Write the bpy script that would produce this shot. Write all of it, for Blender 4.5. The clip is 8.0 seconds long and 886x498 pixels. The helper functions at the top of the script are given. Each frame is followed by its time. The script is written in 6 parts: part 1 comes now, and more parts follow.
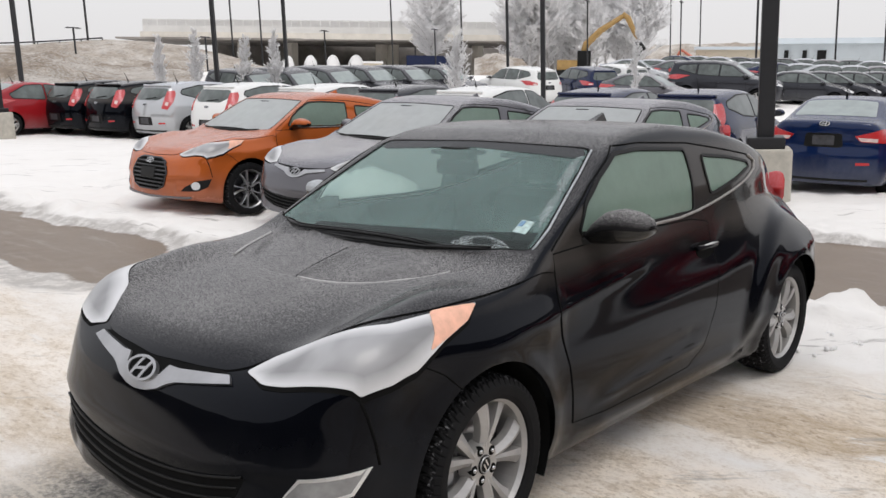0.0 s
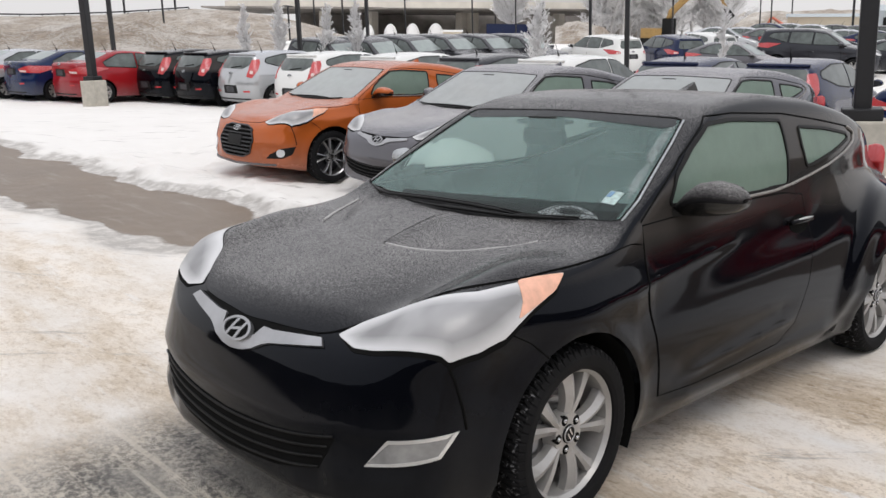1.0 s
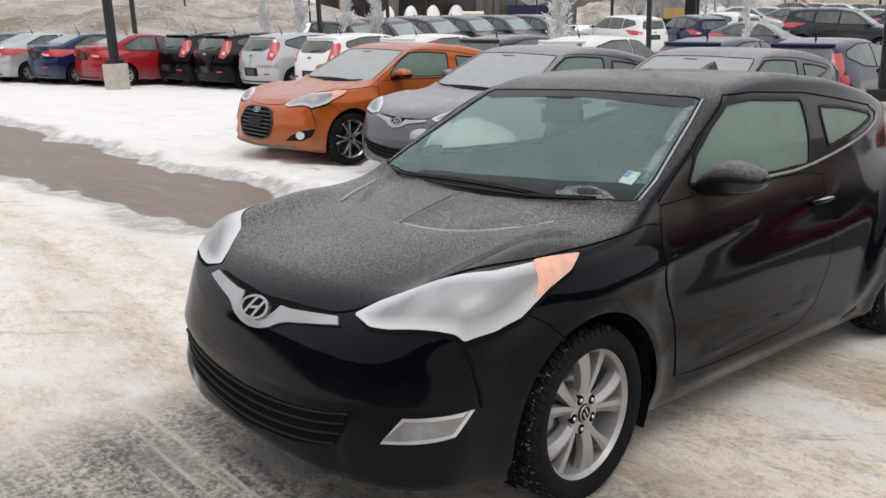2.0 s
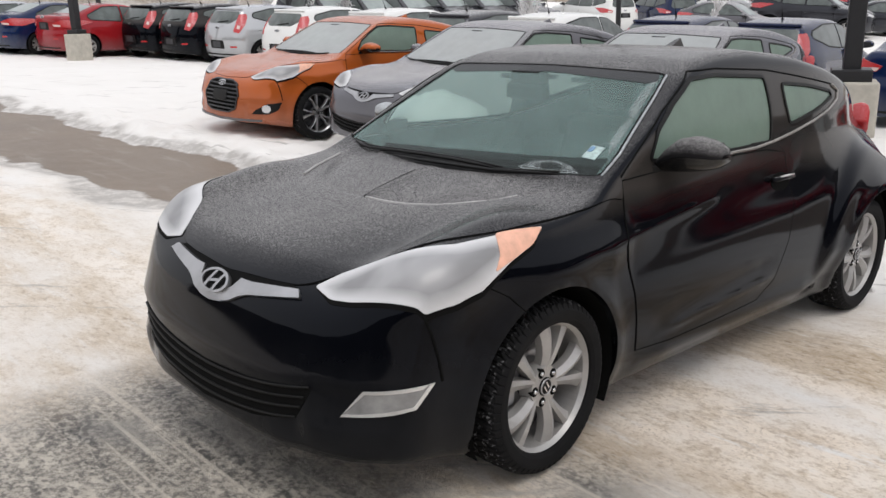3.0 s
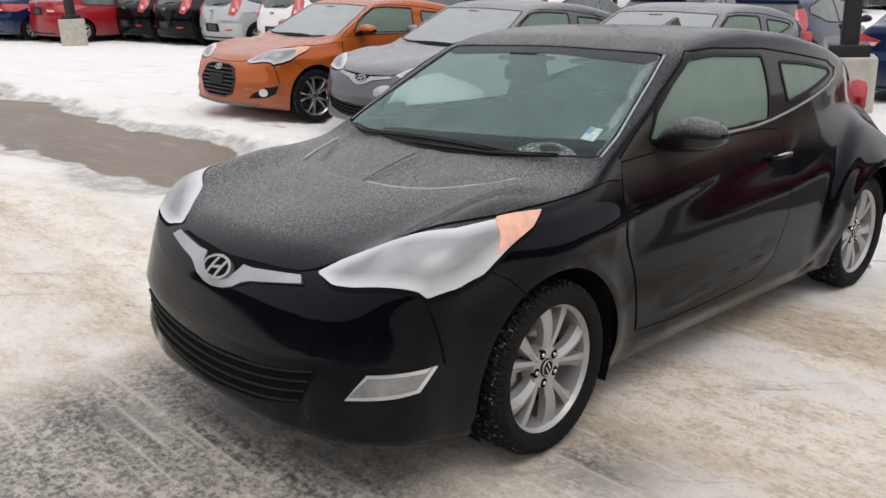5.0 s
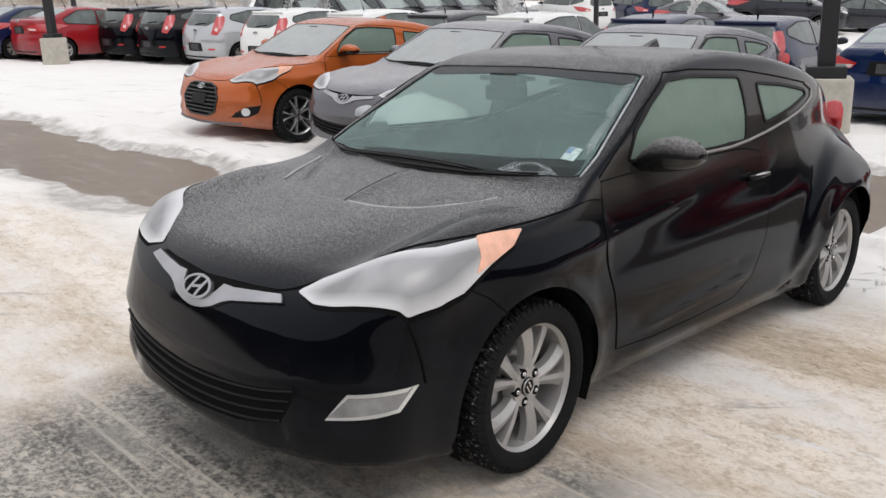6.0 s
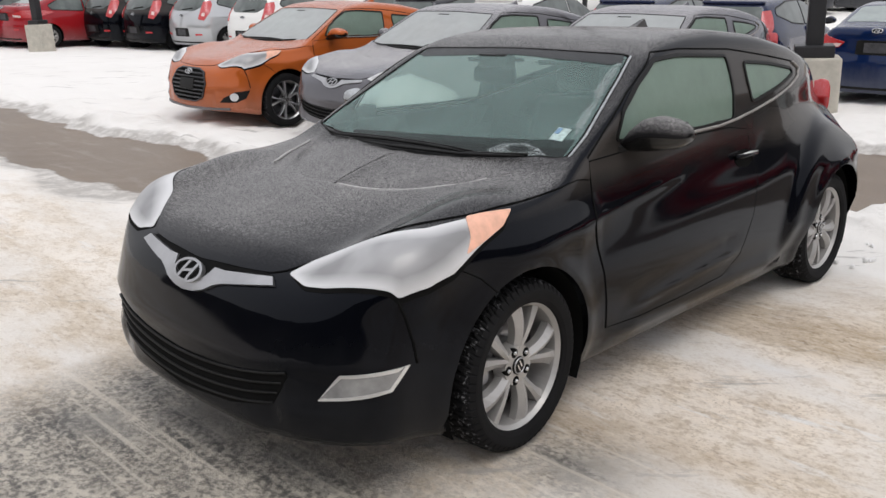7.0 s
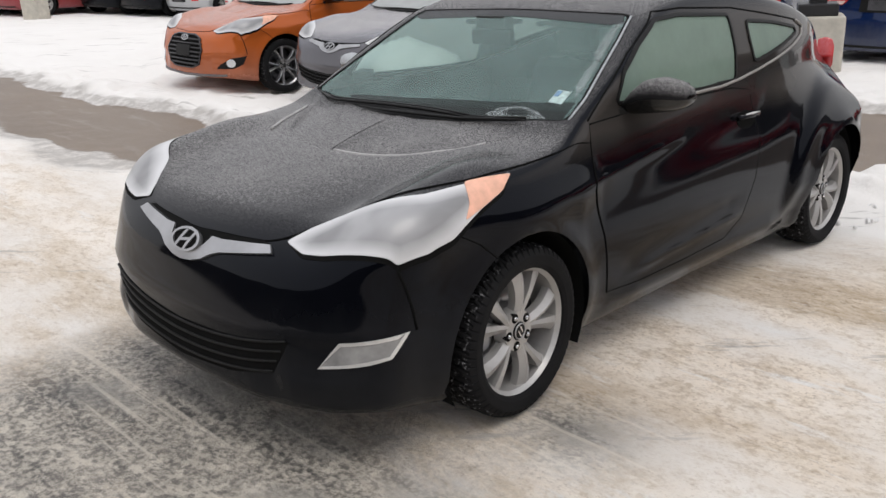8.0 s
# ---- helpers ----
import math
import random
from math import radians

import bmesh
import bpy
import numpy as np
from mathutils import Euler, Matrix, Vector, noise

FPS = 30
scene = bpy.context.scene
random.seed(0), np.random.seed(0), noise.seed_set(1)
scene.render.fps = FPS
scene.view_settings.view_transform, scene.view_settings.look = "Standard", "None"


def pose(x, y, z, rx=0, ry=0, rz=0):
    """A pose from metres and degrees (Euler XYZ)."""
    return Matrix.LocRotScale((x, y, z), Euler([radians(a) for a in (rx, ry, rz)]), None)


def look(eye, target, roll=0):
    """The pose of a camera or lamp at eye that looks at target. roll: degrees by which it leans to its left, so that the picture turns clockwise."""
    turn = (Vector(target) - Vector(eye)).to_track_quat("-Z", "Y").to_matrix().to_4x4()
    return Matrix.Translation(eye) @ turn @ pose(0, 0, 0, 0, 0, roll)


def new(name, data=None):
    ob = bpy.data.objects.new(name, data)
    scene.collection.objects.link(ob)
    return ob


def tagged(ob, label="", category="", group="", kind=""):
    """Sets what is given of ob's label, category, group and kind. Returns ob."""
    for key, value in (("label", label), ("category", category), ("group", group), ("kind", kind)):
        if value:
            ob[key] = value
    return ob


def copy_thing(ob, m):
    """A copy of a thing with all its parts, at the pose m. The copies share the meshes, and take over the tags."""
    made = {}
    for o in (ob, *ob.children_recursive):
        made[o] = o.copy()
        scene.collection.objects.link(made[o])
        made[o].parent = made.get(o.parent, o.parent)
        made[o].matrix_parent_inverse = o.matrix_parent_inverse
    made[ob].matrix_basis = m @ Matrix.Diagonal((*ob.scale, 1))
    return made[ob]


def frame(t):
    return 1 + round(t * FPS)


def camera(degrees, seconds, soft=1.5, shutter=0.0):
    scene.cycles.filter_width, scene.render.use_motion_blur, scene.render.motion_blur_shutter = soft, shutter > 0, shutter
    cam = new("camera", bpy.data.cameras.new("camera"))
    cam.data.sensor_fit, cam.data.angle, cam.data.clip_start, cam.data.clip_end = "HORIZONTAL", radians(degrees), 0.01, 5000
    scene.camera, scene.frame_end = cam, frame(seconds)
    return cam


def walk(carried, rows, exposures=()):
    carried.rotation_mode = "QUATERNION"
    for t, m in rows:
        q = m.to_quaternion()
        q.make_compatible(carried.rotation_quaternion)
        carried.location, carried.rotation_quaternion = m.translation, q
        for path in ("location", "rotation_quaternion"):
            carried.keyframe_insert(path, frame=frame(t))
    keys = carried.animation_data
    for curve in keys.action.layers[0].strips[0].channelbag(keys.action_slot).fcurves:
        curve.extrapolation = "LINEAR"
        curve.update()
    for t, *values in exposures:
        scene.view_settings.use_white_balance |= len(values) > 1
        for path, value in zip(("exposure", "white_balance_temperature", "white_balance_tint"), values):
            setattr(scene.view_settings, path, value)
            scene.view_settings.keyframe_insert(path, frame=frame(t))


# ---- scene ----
cam = camera(54.6, 8.0)
PATH = [
    (0, (3.48, 2.575, 1.618), (2.024, 1.259, 1.233), 0.7),
    (0.5, (3.504, 2.576, 1.62), (2.121, 1.191, 1.207), 0.8),
    (1, (3.521, 2.555, 1.615), (2.199, 1.125, 1.16), 0.7),
    (1.2, (3.543, 2.559, 1.611), (2.286, 1.078, 1.137), 0.5),
    (2.5, (3.496, 2.574, 1.601), (2.193, 1.148, 1.084), 0.7),
    (3, (3.493, 2.582, 1.592), (2.168, 1.186, 1.047), 1.3),
    (3.5, (3.495, 2.604, 1.596), (2.131, 1.253, 1.036), 0.6),
    (4, (3.498, 2.605, 1.595), (2.131, 1.263, 1.019), 0.4),
    (4.5, (3.5, 2.591, 1.595), (2.172, 1.214, 1.011), 0.4),
    (4.7, (3.507, 2.587, 1.605), (2.191, 1.202, 1.012), 0.5),
    (6, (3.506, 2.599, 1.609), (2.151, 1.232, 1.064), 0.8),
    (6.5, (3.505, 2.605, 1.61), (2.125, 1.265, 1.065), 0.7),
    (7, (3.516, 2.615, 1.603), (2.154, 1.27, 1.023), 0.3),
    (7.5, (3.496, 2.616, 1.605), (2.162, 1.276, 0.952), -0.4),
    (8, (3.492, 2.604, 1.598), (2.151, 1.274, 0.941), -0.4),
]
walk(cam, [(t, look(eye, target, roll)) for t, eye, target, roll in PATH])

# ---- sky and light ----
world = bpy.data.worlds.new("overcast")
scene.world = world
world.use_nodes = True
wn = world.node_tree.nodes
wl = world.node_tree.links
sky = wn.new("ShaderNodeTexSky")
sky.sky_type = "NISHITA"
sky.sun_disc = False
sky.sun_elevation = radians(66)
sky.sun_rotation = radians(22)
sky.dust_density = 4.0
veil = wn.new("ShaderNodeMix")
veil.data_type = "RGBA"
veil.inputs[0].default_value = 0.88
# an overcast dome, brighter overhead than at the skyline
where = wn.new("ShaderNodeTexCoord")
height = wn.new("ShaderNodeSeparateXYZ")
wl.new(where.outputs["Generated"], height.inputs[0])
dome = wn.new("ShaderNodeMix")
dome.data_type = "RGBA"
dome.inputs[6].default_value = (7.6, 7.45, 7.5, 1)
dome.inputs[7].default_value = (10.6, 10.75, 11.4, 1)
wl.new(height.outputs[2], dome.inputs[0])
wl.new(dome.outputs[2], veil.inputs[7])
wl.new(sky.outputs[0], veil.inputs[6])
wl.new(veil.outputs[2], wn["Background"].inputs[0])
wn["Background"].inputs[1].default_value = 0.112
sun_data = bpy.data.lights.new("sun", "SUN")
sun_data.energy, sun_data.angle, sun_data.color = 0.8, radians(25), (1.0, 0.96, 0.9)
sun = new("sun", sun_data)
sun.matrix_world = look((2, 5, 12), (0, 0, 0))


# ---- materials ----
def material(name):
    m = bpy.data.materials.new(name)
    m.use_nodes = True
    return m, m.node_tree.nodes, m.node_tree.links, m.node_tree.nodes["Principled BSDF"]


def node(nodes, kind, **values):
    n = nodes.new(kind)
    for key, value in values.items():
        n.inputs[key.replace("_", " ")].default_value = value
    return n


def noise_tex(nodes, links, scale, detail=4, rough=0.6, coord="Object", stretch=None):
    tc = nodes.new("ShaderNodeTexCoord")
    t = node(nodes, "ShaderNodeTexNoise", Scale=scale, Detail=detail, Roughness=rough)
    if stretch:
        mp = node(nodes, "ShaderNodeMapping", Scale=stretch)
        links.new(tc.outputs[coord], mp.inputs[0])
        links.new(mp.outputs[0], t.inputs["Vector"])
    else:
        links.new(tc.outputs[coord], t.inputs["Vector"])
    return t


def ramp(nodes, links, source, stops):
    r = nodes.new("ShaderNodeValToRGB")
    els = r.color_ramp.elements
    while len(els) < len(stops):
        els.new(0.5)
    for e, (p, c) in zip(els, stops):
        e.position = p
        e.color = (c, c, c, 1) if isinstance(c, (int, float)) else (*c, 1)
    links.new(source, r.inputs[0])
    return r.outputs[0]


def math_node(nodes, links, op, a, b=None, clamp=False):
    n = nodes.new("ShaderNodeMath")
    n.operation, n.use_clamp = op, clamp
    for slot, v in enumerate((a, b)):
        if v is None:
            continue
        if isinstance(v, (int, float)):
            n.inputs[slot].default_value = v
        else:
            links.new(v, n.inputs[slot])
    return n.outputs[0]


def mix_rgb(nodes, links, fac, a, b):
    n = nodes.new("ShaderNodeMix")
    n.data_type = "RGBA"
    for slot, v in ((0, fac), (6, a), (7, b)):
        if isinstance(v, tuple):
            n.inputs[slot].default_value = (*v, 1)
        elif isinstance(v, (int, float)):
            n.inputs[slot].default_value = v
        else:
            links.new(v, n.inputs[slot])
    return n.outputs[2]


def bump(nodes, links, bsdf, height, strength, distance=0.01):
    b = node(nodes, "ShaderNodeBump", Strength=strength, Distance=distance)
    links.new(height, b.inputs["Height"])
    links.new(b.outputs[0], bsdf.inputs["Normal"])


def plain(name, color, rough=0.5, metal=0.0, vary=0.15, scale=14.0, relief=0.0, coat=0.0, spec=0.5):
    m, n, l, p = material(name)
    t = noise_tex(n, l, scale)
    dark = tuple(c * (1 - vary) for c in color)
    light = tuple(min(1, c * (1 + vary)) for c in color)
    l.new(ramp(n, l, t.outputs[0], [(0.3, dark), (0.7, light)]), p.inputs["Base Color"])
    p.inputs["Roughness"].default_value, p.inputs["Metallic"].default_value = rough, metal
    p.inputs["Coat Weight"].default_value = coat
    p.inputs["Specular IOR Level"].default_value = spec
    if relief:
        bump(n, l, p, t.outputs[0], relief)
    return m


def car_paint(name, color, frost=0.4, metal=0.0, grime=0.35, gloss=0.42, film=0.0, clings=0.55):
    """Glossy paint with hoar frost on what faces up and road salt low down."""
    m, n, l, p = material(name)
    geo = n.new("ShaderNodeNewGeometry")
    tc = n.new("ShaderNodeTexCoord")
    sep = n.new("ShaderNodeSeparateXYZ")
    l.new(geo.outputs["Normal"], sep.inputs[0])
    pos = n.new("ShaderNodeSeparateXYZ")
    l.new(tc.outputs["Object"], pos.inputs[0])
    up = ramp(n, l, sep.outputs[2], [(clings, 0.0), (0.96, 1.0)])
    fine = noise_tex(n, l, 270, 2, 0.6)
    grain = noise_tex(n, l, 150, 2, 0.6)
    broad = noise_tex(n, l, 2.3, 6, 0.65)
    speck = ramp(n, l, fine.outputs[0], [(0.4, 0.06), (0.63, 0.8)])
    speck = math_node(n, l, "ADD", speck, ramp(n, l, grain.outputs[0], [(0.55, 0.0), (0.66, 0.7)]), clamp=True)
    cloud = ramp(n, l, broad.outputs[0], [(0.3, 0.6), (0.66, 1.0)])
    ice = math_node(n, l, "MULTIPLY", math_node(n, l, "MULTIPLY", up, speck), cloud)
    ice = math_node(n, l, "MULTIPLY", math_node(n, l, "MULTIPLY", ice, frost), ramp(n, l, pos.outputs[2], [(0.68, 0.0), (0.82, 1.0), (1.15, 1.0), (1.32, 0.72)]))
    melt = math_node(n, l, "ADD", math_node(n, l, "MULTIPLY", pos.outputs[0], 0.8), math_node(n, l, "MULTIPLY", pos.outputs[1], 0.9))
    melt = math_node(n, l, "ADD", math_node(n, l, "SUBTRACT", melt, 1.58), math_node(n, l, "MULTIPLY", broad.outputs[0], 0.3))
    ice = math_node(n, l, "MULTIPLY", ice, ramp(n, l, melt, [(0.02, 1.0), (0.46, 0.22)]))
    salt_noise = noise_tex(n, l, 5, 6, 0.7, stretch=(1, 1, 0.6))
    low = ramp(n, l, math_node(n, l, "SUBTRACT", pos.outputs[2], math_node(n, l, "MULTIPLY", salt_noise.outputs[0], 0.35)),
               [(0.0, 1.0), (0.42, 0.0)])
    salt = math_node(n, l, "MULTIPLY", low, grime)
    c = mix_rgb(n, l, salt, color, (0.19, 0.19, 0.19))
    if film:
        # grey-brown tint on high faces that lean slightly upwards
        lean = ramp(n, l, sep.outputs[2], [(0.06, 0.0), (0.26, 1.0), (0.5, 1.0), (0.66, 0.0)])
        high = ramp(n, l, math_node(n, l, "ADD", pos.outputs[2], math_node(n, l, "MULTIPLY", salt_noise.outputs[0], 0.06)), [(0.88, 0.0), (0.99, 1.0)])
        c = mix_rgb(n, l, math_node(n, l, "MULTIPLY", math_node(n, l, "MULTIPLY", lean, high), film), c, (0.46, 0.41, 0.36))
    c = mix_rgb(n, l, ice, c, (0.57, 0.55, 0.54))
    l.new(c, p.inputs["Base Color"])
    matt = math_node(n, l, "ADD", math_node(n, l, "MULTIPLY", salt, 1.0), math_node(n, l, "MULTIPLY", ice, 1.6), clamp=True)
    r = n.new("ShaderNodeMapRange")
    l.new(matt, r.inputs[0])
    r.inputs[3].default_value, r.inputs[4].default_value = 0.07, 0.75
    l.new(r.outputs[0], p.inputs["Roughness"])
    p.inputs["Metallic"].default_value = metal
    p.inputs["Specular IOR Level"].default_value = gloss
    p.inputs["Specular Tint"].default_value = (0.84, 0.89, 1.0, 1)
    return m


def frosted_glass(name, tint, haze, film=0.35, spot=6.0, through_film=0.35):
    """Clear pane with a film of frost: part lets light through, part scatters it."""
    m, n, l, p = material(name)
    out = n["Material Output"]
    clear = node(n, "ShaderNodeBsdfTransparent", Color=(*tint, 1))
    rime = node(n, "ShaderNodeBsdfDiffuse", Color=(*haze, 1))
    gloss = node(n, "ShaderNodeBsdfGlossy", Roughness=0.08)
    t = noise_tex(n, l, spot, 5, 0.65)
    fac = ramp(n, l, t.outputs[0], [(0.3, max(0, film - 0.05)), (0.7, min(1, film + 0.05))])
    glow = node(n, "ShaderNodeBsdfTranslucent", Color=(*haze, 1))
    both_ways = n.new("ShaderNodeMixShader")
    both_ways.inputs[0].default_value = through_film
    l.new(rime.outputs[0], both_ways.inputs[1])
    l.new(glow.outputs[0], both_ways.inputs[2])
    a = n.new("ShaderNodeMixShader")
    l.new(fac, a.inputs[0])
    l.new(clear.outputs[0], a.inputs[1])
    l.new(both_ways.outputs[0], a.inputs[2])
    lw = node(n, "ShaderNodeLayerWeight", Blend=0.25)
    b = n.new("ShaderNodeMixShader")
    l.new(math_node(n, l, "MULTIPLY", lw.outputs["Fresnel"], 0.7), b.inputs[0])
    l.new(a.outputs[0], b.inputs[1])
    l.new(gloss.outputs[0], b.inputs[2])
    l.new(b.outputs[0], out.inputs[0])
    return m


def lamp_lens():
    """Clear lens whitened by frost round its rim, the bowl's dimness painted inside."""
    m, n, l, p = material("frosted_lamp_lens")
    a = n.new("ShaderNodeAttribute")
    a.attribute_name = "inset"
    t = noise_tex(n, l, 6, 2, 0.5)
    swirl = noise_tex(n, l, 5, 2, 0.4, stretch=(0.7, 1.5, 1.5))
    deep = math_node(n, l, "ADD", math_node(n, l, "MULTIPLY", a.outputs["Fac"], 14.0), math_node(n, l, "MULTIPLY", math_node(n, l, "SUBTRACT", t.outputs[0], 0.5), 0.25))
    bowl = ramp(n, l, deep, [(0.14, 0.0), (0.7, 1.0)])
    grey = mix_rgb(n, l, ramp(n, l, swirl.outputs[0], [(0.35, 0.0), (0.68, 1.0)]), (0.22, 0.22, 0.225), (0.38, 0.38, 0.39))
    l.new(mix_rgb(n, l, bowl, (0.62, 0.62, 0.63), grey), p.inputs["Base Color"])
    p.inputs["Roughness"].default_value = 0.4
    p.inputs["Coat Weight"].default_value = 0.25
    return m


def rime_glass():
    """Broken white rime on a pane, clear between its crystals."""
    m, n, l, p = material("rime_crust")
    t = noise_tex(n, l, 130, 4, 0.75)
    p.inputs["Base Color"].default_value = (0.55, 0.6, 0.61, 1)
    p.inputs["Roughness"].default_value = 0.8
    l.new(ramp(n, l, t.outputs[0], [(0.4, 0.05), (0.64, 0.5)]), p.inputs["Alpha"])
    return m


def tyre_rubber():
    """Black rubber with snow caught in the tread."""
    m, n, l, p = material("tyre_rubber")
    tc = n.new("ShaderNodeTexCoord")
    sep = n.new("ShaderNodeSeparateXYZ")
    l.new(tc.outputs["Object"], sep.inputs[0])
    r = math_node(n, l, "SQRT", math_node(n, l, "ADD", math_node(n, l, "POWER", sep.outputs[0], 2.0), math_node(n, l, "POWER", sep.outputs[2], 2.0)))
    tread = ramp(n, l, math_node(n, l, "MULTIPLY", r, 3.0), [(0.9, 0.0), (0.93, 1.0)])
    t = noise_tex(n, l, 55, 3, 0.7)
    snow = math_node(n, l, "MULTIPLY", tread, ramp(n, l, t.outputs[0], [(0.58, 0.0), (0.68, 0.42)]))
    dust = noise_tex(n, l, 9, 4, 0.6)
    base = mix_rgb(n, l, dust.outputs[0], (0.004, 0.004, 0.0045), (0.014, 0.014, 0.015))
    l.new(mix_rgb(n, l, snow, base, (0.55, 0.55, 0.57)), p.inputs["Base Color"])
    p.inputs["Roughness"].default_value = 0.8
    p.inputs["Specular IOR Level"].default_value = 0.15
    return m


M = dict(
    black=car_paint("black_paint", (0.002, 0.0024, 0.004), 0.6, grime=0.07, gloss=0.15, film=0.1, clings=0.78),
    rimed_black=car_paint("rimed_black_paint", (0.012, 0.012, 0.013), 0.9, grime=0.0, gloss=0.1, clings=0.02),
    orange=car_paint("orange_paint", (0.47, 0.112, 0.022), 0.85, 0.2),
    grey=car_paint("grey_paint", (0.13, 0.126, 0.135), 1.4, 0.35, clings=0.45),
    white=car_paint("white_paint", (0.78, 0.78, 0.76), 0.3),
    silver=car_paint("silver_paint", (0.5, 0.51, 0.52), 0.35, 0.4),
    red=car_paint("red_paint", (0.3, 0.012, 0.016), 0.35),
    navy=car_paint("navy_paint", (0.008, 0.014, 0.05), 0.4),
    blue=car_paint("blue_paint", (0.004, 0.014, 0.06), 0.35),
    charcoal=car_paint("charcoal_paint", (0.03, 0.03, 0.034), 0.5),
    rubber=tyre_rubber(),
    label_white=plain("label_white", (0.42, 0.54, 0.52), 0.6, vary=0.3, scale=60),
    label_blue=plain("label_blue", (0.16, 0.28, 0.42), 0.6, vary=0.4, scale=90),
    trim=plain("black_plastic", (0.008, 0.008, 0.008), 0.5, spec=0.2),
    gloss_trim=plain("gloss_black_trim", (0.006, 0.006, 0.006), 0.2),
    liner=plain("arch_liner", (0.006, 0.006, 0.006), 0.95, spec=0.1),
    alloy=plain("silver_alloy", (0.43, 0.42, 0.41), 0.36, 0.45, vary=0.06),
    dark_alloy=plain("dark_alloy", (0.06, 0.06, 0.065), 0.4, 0.6),
    chrome=plain("chrome", (0.62, 0.62, 0.63), 0.22, 0.95, vary=0.05),
    satin=plain("satin_silver", (0.42, 0.42, 0.43), 0.3, 0.85, vary=0.15, scale=6),
    bezel=plain("bright_bezel", (0.72, 0.72, 0.72), 0.3, 0.5, vary=0.1),
    lamp=lamp_lens(),
    fog_lens=plain("hazed_fog_lens", (0.3, 0.3, 0.3), 0.35, vary=0.35, scale=9, coat=0.4),
    rime=rime_glass(),
    rime_highlight=plain("pale_bead", (0.4, 0.39, 0.385), 0.85, vary=0.4, scale=160),
    white_rime=plain("white_rime", (0.42, 0.44, 0.46), 0.8, vary=0.5, scale=150, relief=0.3),
    amber=plain("amber_lens", (0.82, 0.45, 0.32), 0.4, coat=0.2, scale=20),
    tail=car_paint("rimed_tail_lens", (0.5, 0.028, 0.03), 0.75, grime=0.0, gloss=0.5, clings=-0.8),
    reverse=plain("clear_tail_lens", (0.7, 0.55, 0.52), 0.3, coat=0.5),
    screen=frosted_glass("frosted_windshield", (0.9, 1.0, 0.97), (0.41, 0.6, 0.57), 0.26, through_film=0.1),
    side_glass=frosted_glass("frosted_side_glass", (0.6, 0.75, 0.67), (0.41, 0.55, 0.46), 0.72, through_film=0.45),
    # copy of the side glass, made brighter for the far panes
    far_glass=frosted_glass("brightened_far_glass", (0.75, 0.88, 0.82), (0.72, 0.86, 0.8), 0.9, through_film=0.85),
    shade_band=frosted_glass("tinted_shade_band", (0.3, 0.3, 0.31), (0.07, 0.07, 0.075), 0.6, through_film=0.0),
    clear_foot=frosted_glass("thawed_glass", (0.55, 0.57, 0.57), (0.03, 0.035, 0.035), 0.3, through_film=0.0),
    moulding=plain("dull_moulding", (0.3, 0.285, 0.27), 0.45, 0.4, vary=0.2, scale=30),
    rimed=frosted_glass("white_frosted_glass", (0.6, 0.64, 0.63), (0.72, 0.75, 0.75), 0.78),
    cabin=plain("cabin_fabric", (0.022, 0.022, 0.022), 0.9, scale=80, relief=0.1),
    concrete=plain("cast_concrete", (0.48, 0.45, 0.39), 0.9, scale=7, relief=0.25),
    pole=plain("black_pole_paint", (0.012, 0.012, 0.014), 0.45),
    snow=plain("snow", (0.82, 0.81, 0.8), 0.8, scale=9, relief=0.4, vary=0.06),
)


# ---- helpers for shapes ----
def part(name, data, mat, parent, label=""):
    """Links a bmesh or mesh as one object under a thing or part."""
    if isinstance(data, bmesh.types.BMesh):
        me = bpy.data.meshes.new(name)
        data.to_mesh(me)
        data.free()
    else:
        me = data
    if mat is not None and not me.materials:
        me.materials.append(mat)
    ob = new(name, me)
    ob.parent = parent
    if label:
        ob["label"] = label
    return ob


def mesh_of(name, verts, faces, smooth=True):
    me = bpy.data.meshes.new(name)
    me.from_pydata([tuple(map(float, v)) for v in verts], [], [tuple(map(int, f)) for f in faces])
    me.validate()
    if smooth:
        me.polygons.foreach_set("use_smooth", [True] * len(me.polygons))
    me.update()
    return me


def box(bm, x0, x1, y0, y1, z0, z1, bevel=0.0):
    r = bmesh.ops.create_cube(bm, size=1, matrix=Matrix.Translation(((x0 + x1) / 2, (y0 + y1) / 2, (z0 + z1) / 2))
                              @ Matrix.Diagonal((abs(x1 - x0), abs(y1 - y0), abs(z1 - z0), 1)))
    if bevel:
        edges = list({e for v in r["verts"] for e in v.link_edges})
        bmesh.ops.bevel(bm, geom=edges, offset=bevel, segments=2, affect="EDGES", profile=0.6)
    return bm


def revolve(profile, seg=48, axis="y", name="turned", closed=False):
    """A profile of (radius, along) turned round the axis."""
    verts, faces = [], []
    n = len(profile)
    for i in range(seg):
        a = 2 * math.pi * i / seg
        for r, h in profile:
            c, s = r * math.cos(a), r * math.sin(a)
            verts.append((c, h, s) if axis == "y" else (c, s, h) if axis == "z" else (h, c, s))
    for i in range(seg):
        j = (i + 1) % seg
        for k in range(n if closed else n - 1):
            k2 = (k + 1) % n
            q = (i * n + k, i * n + k2, j * n + k2, j * n + k)
            faces.append(q if axis != "y" else q[::-1])
    return mesh_of(name, verts, faces)


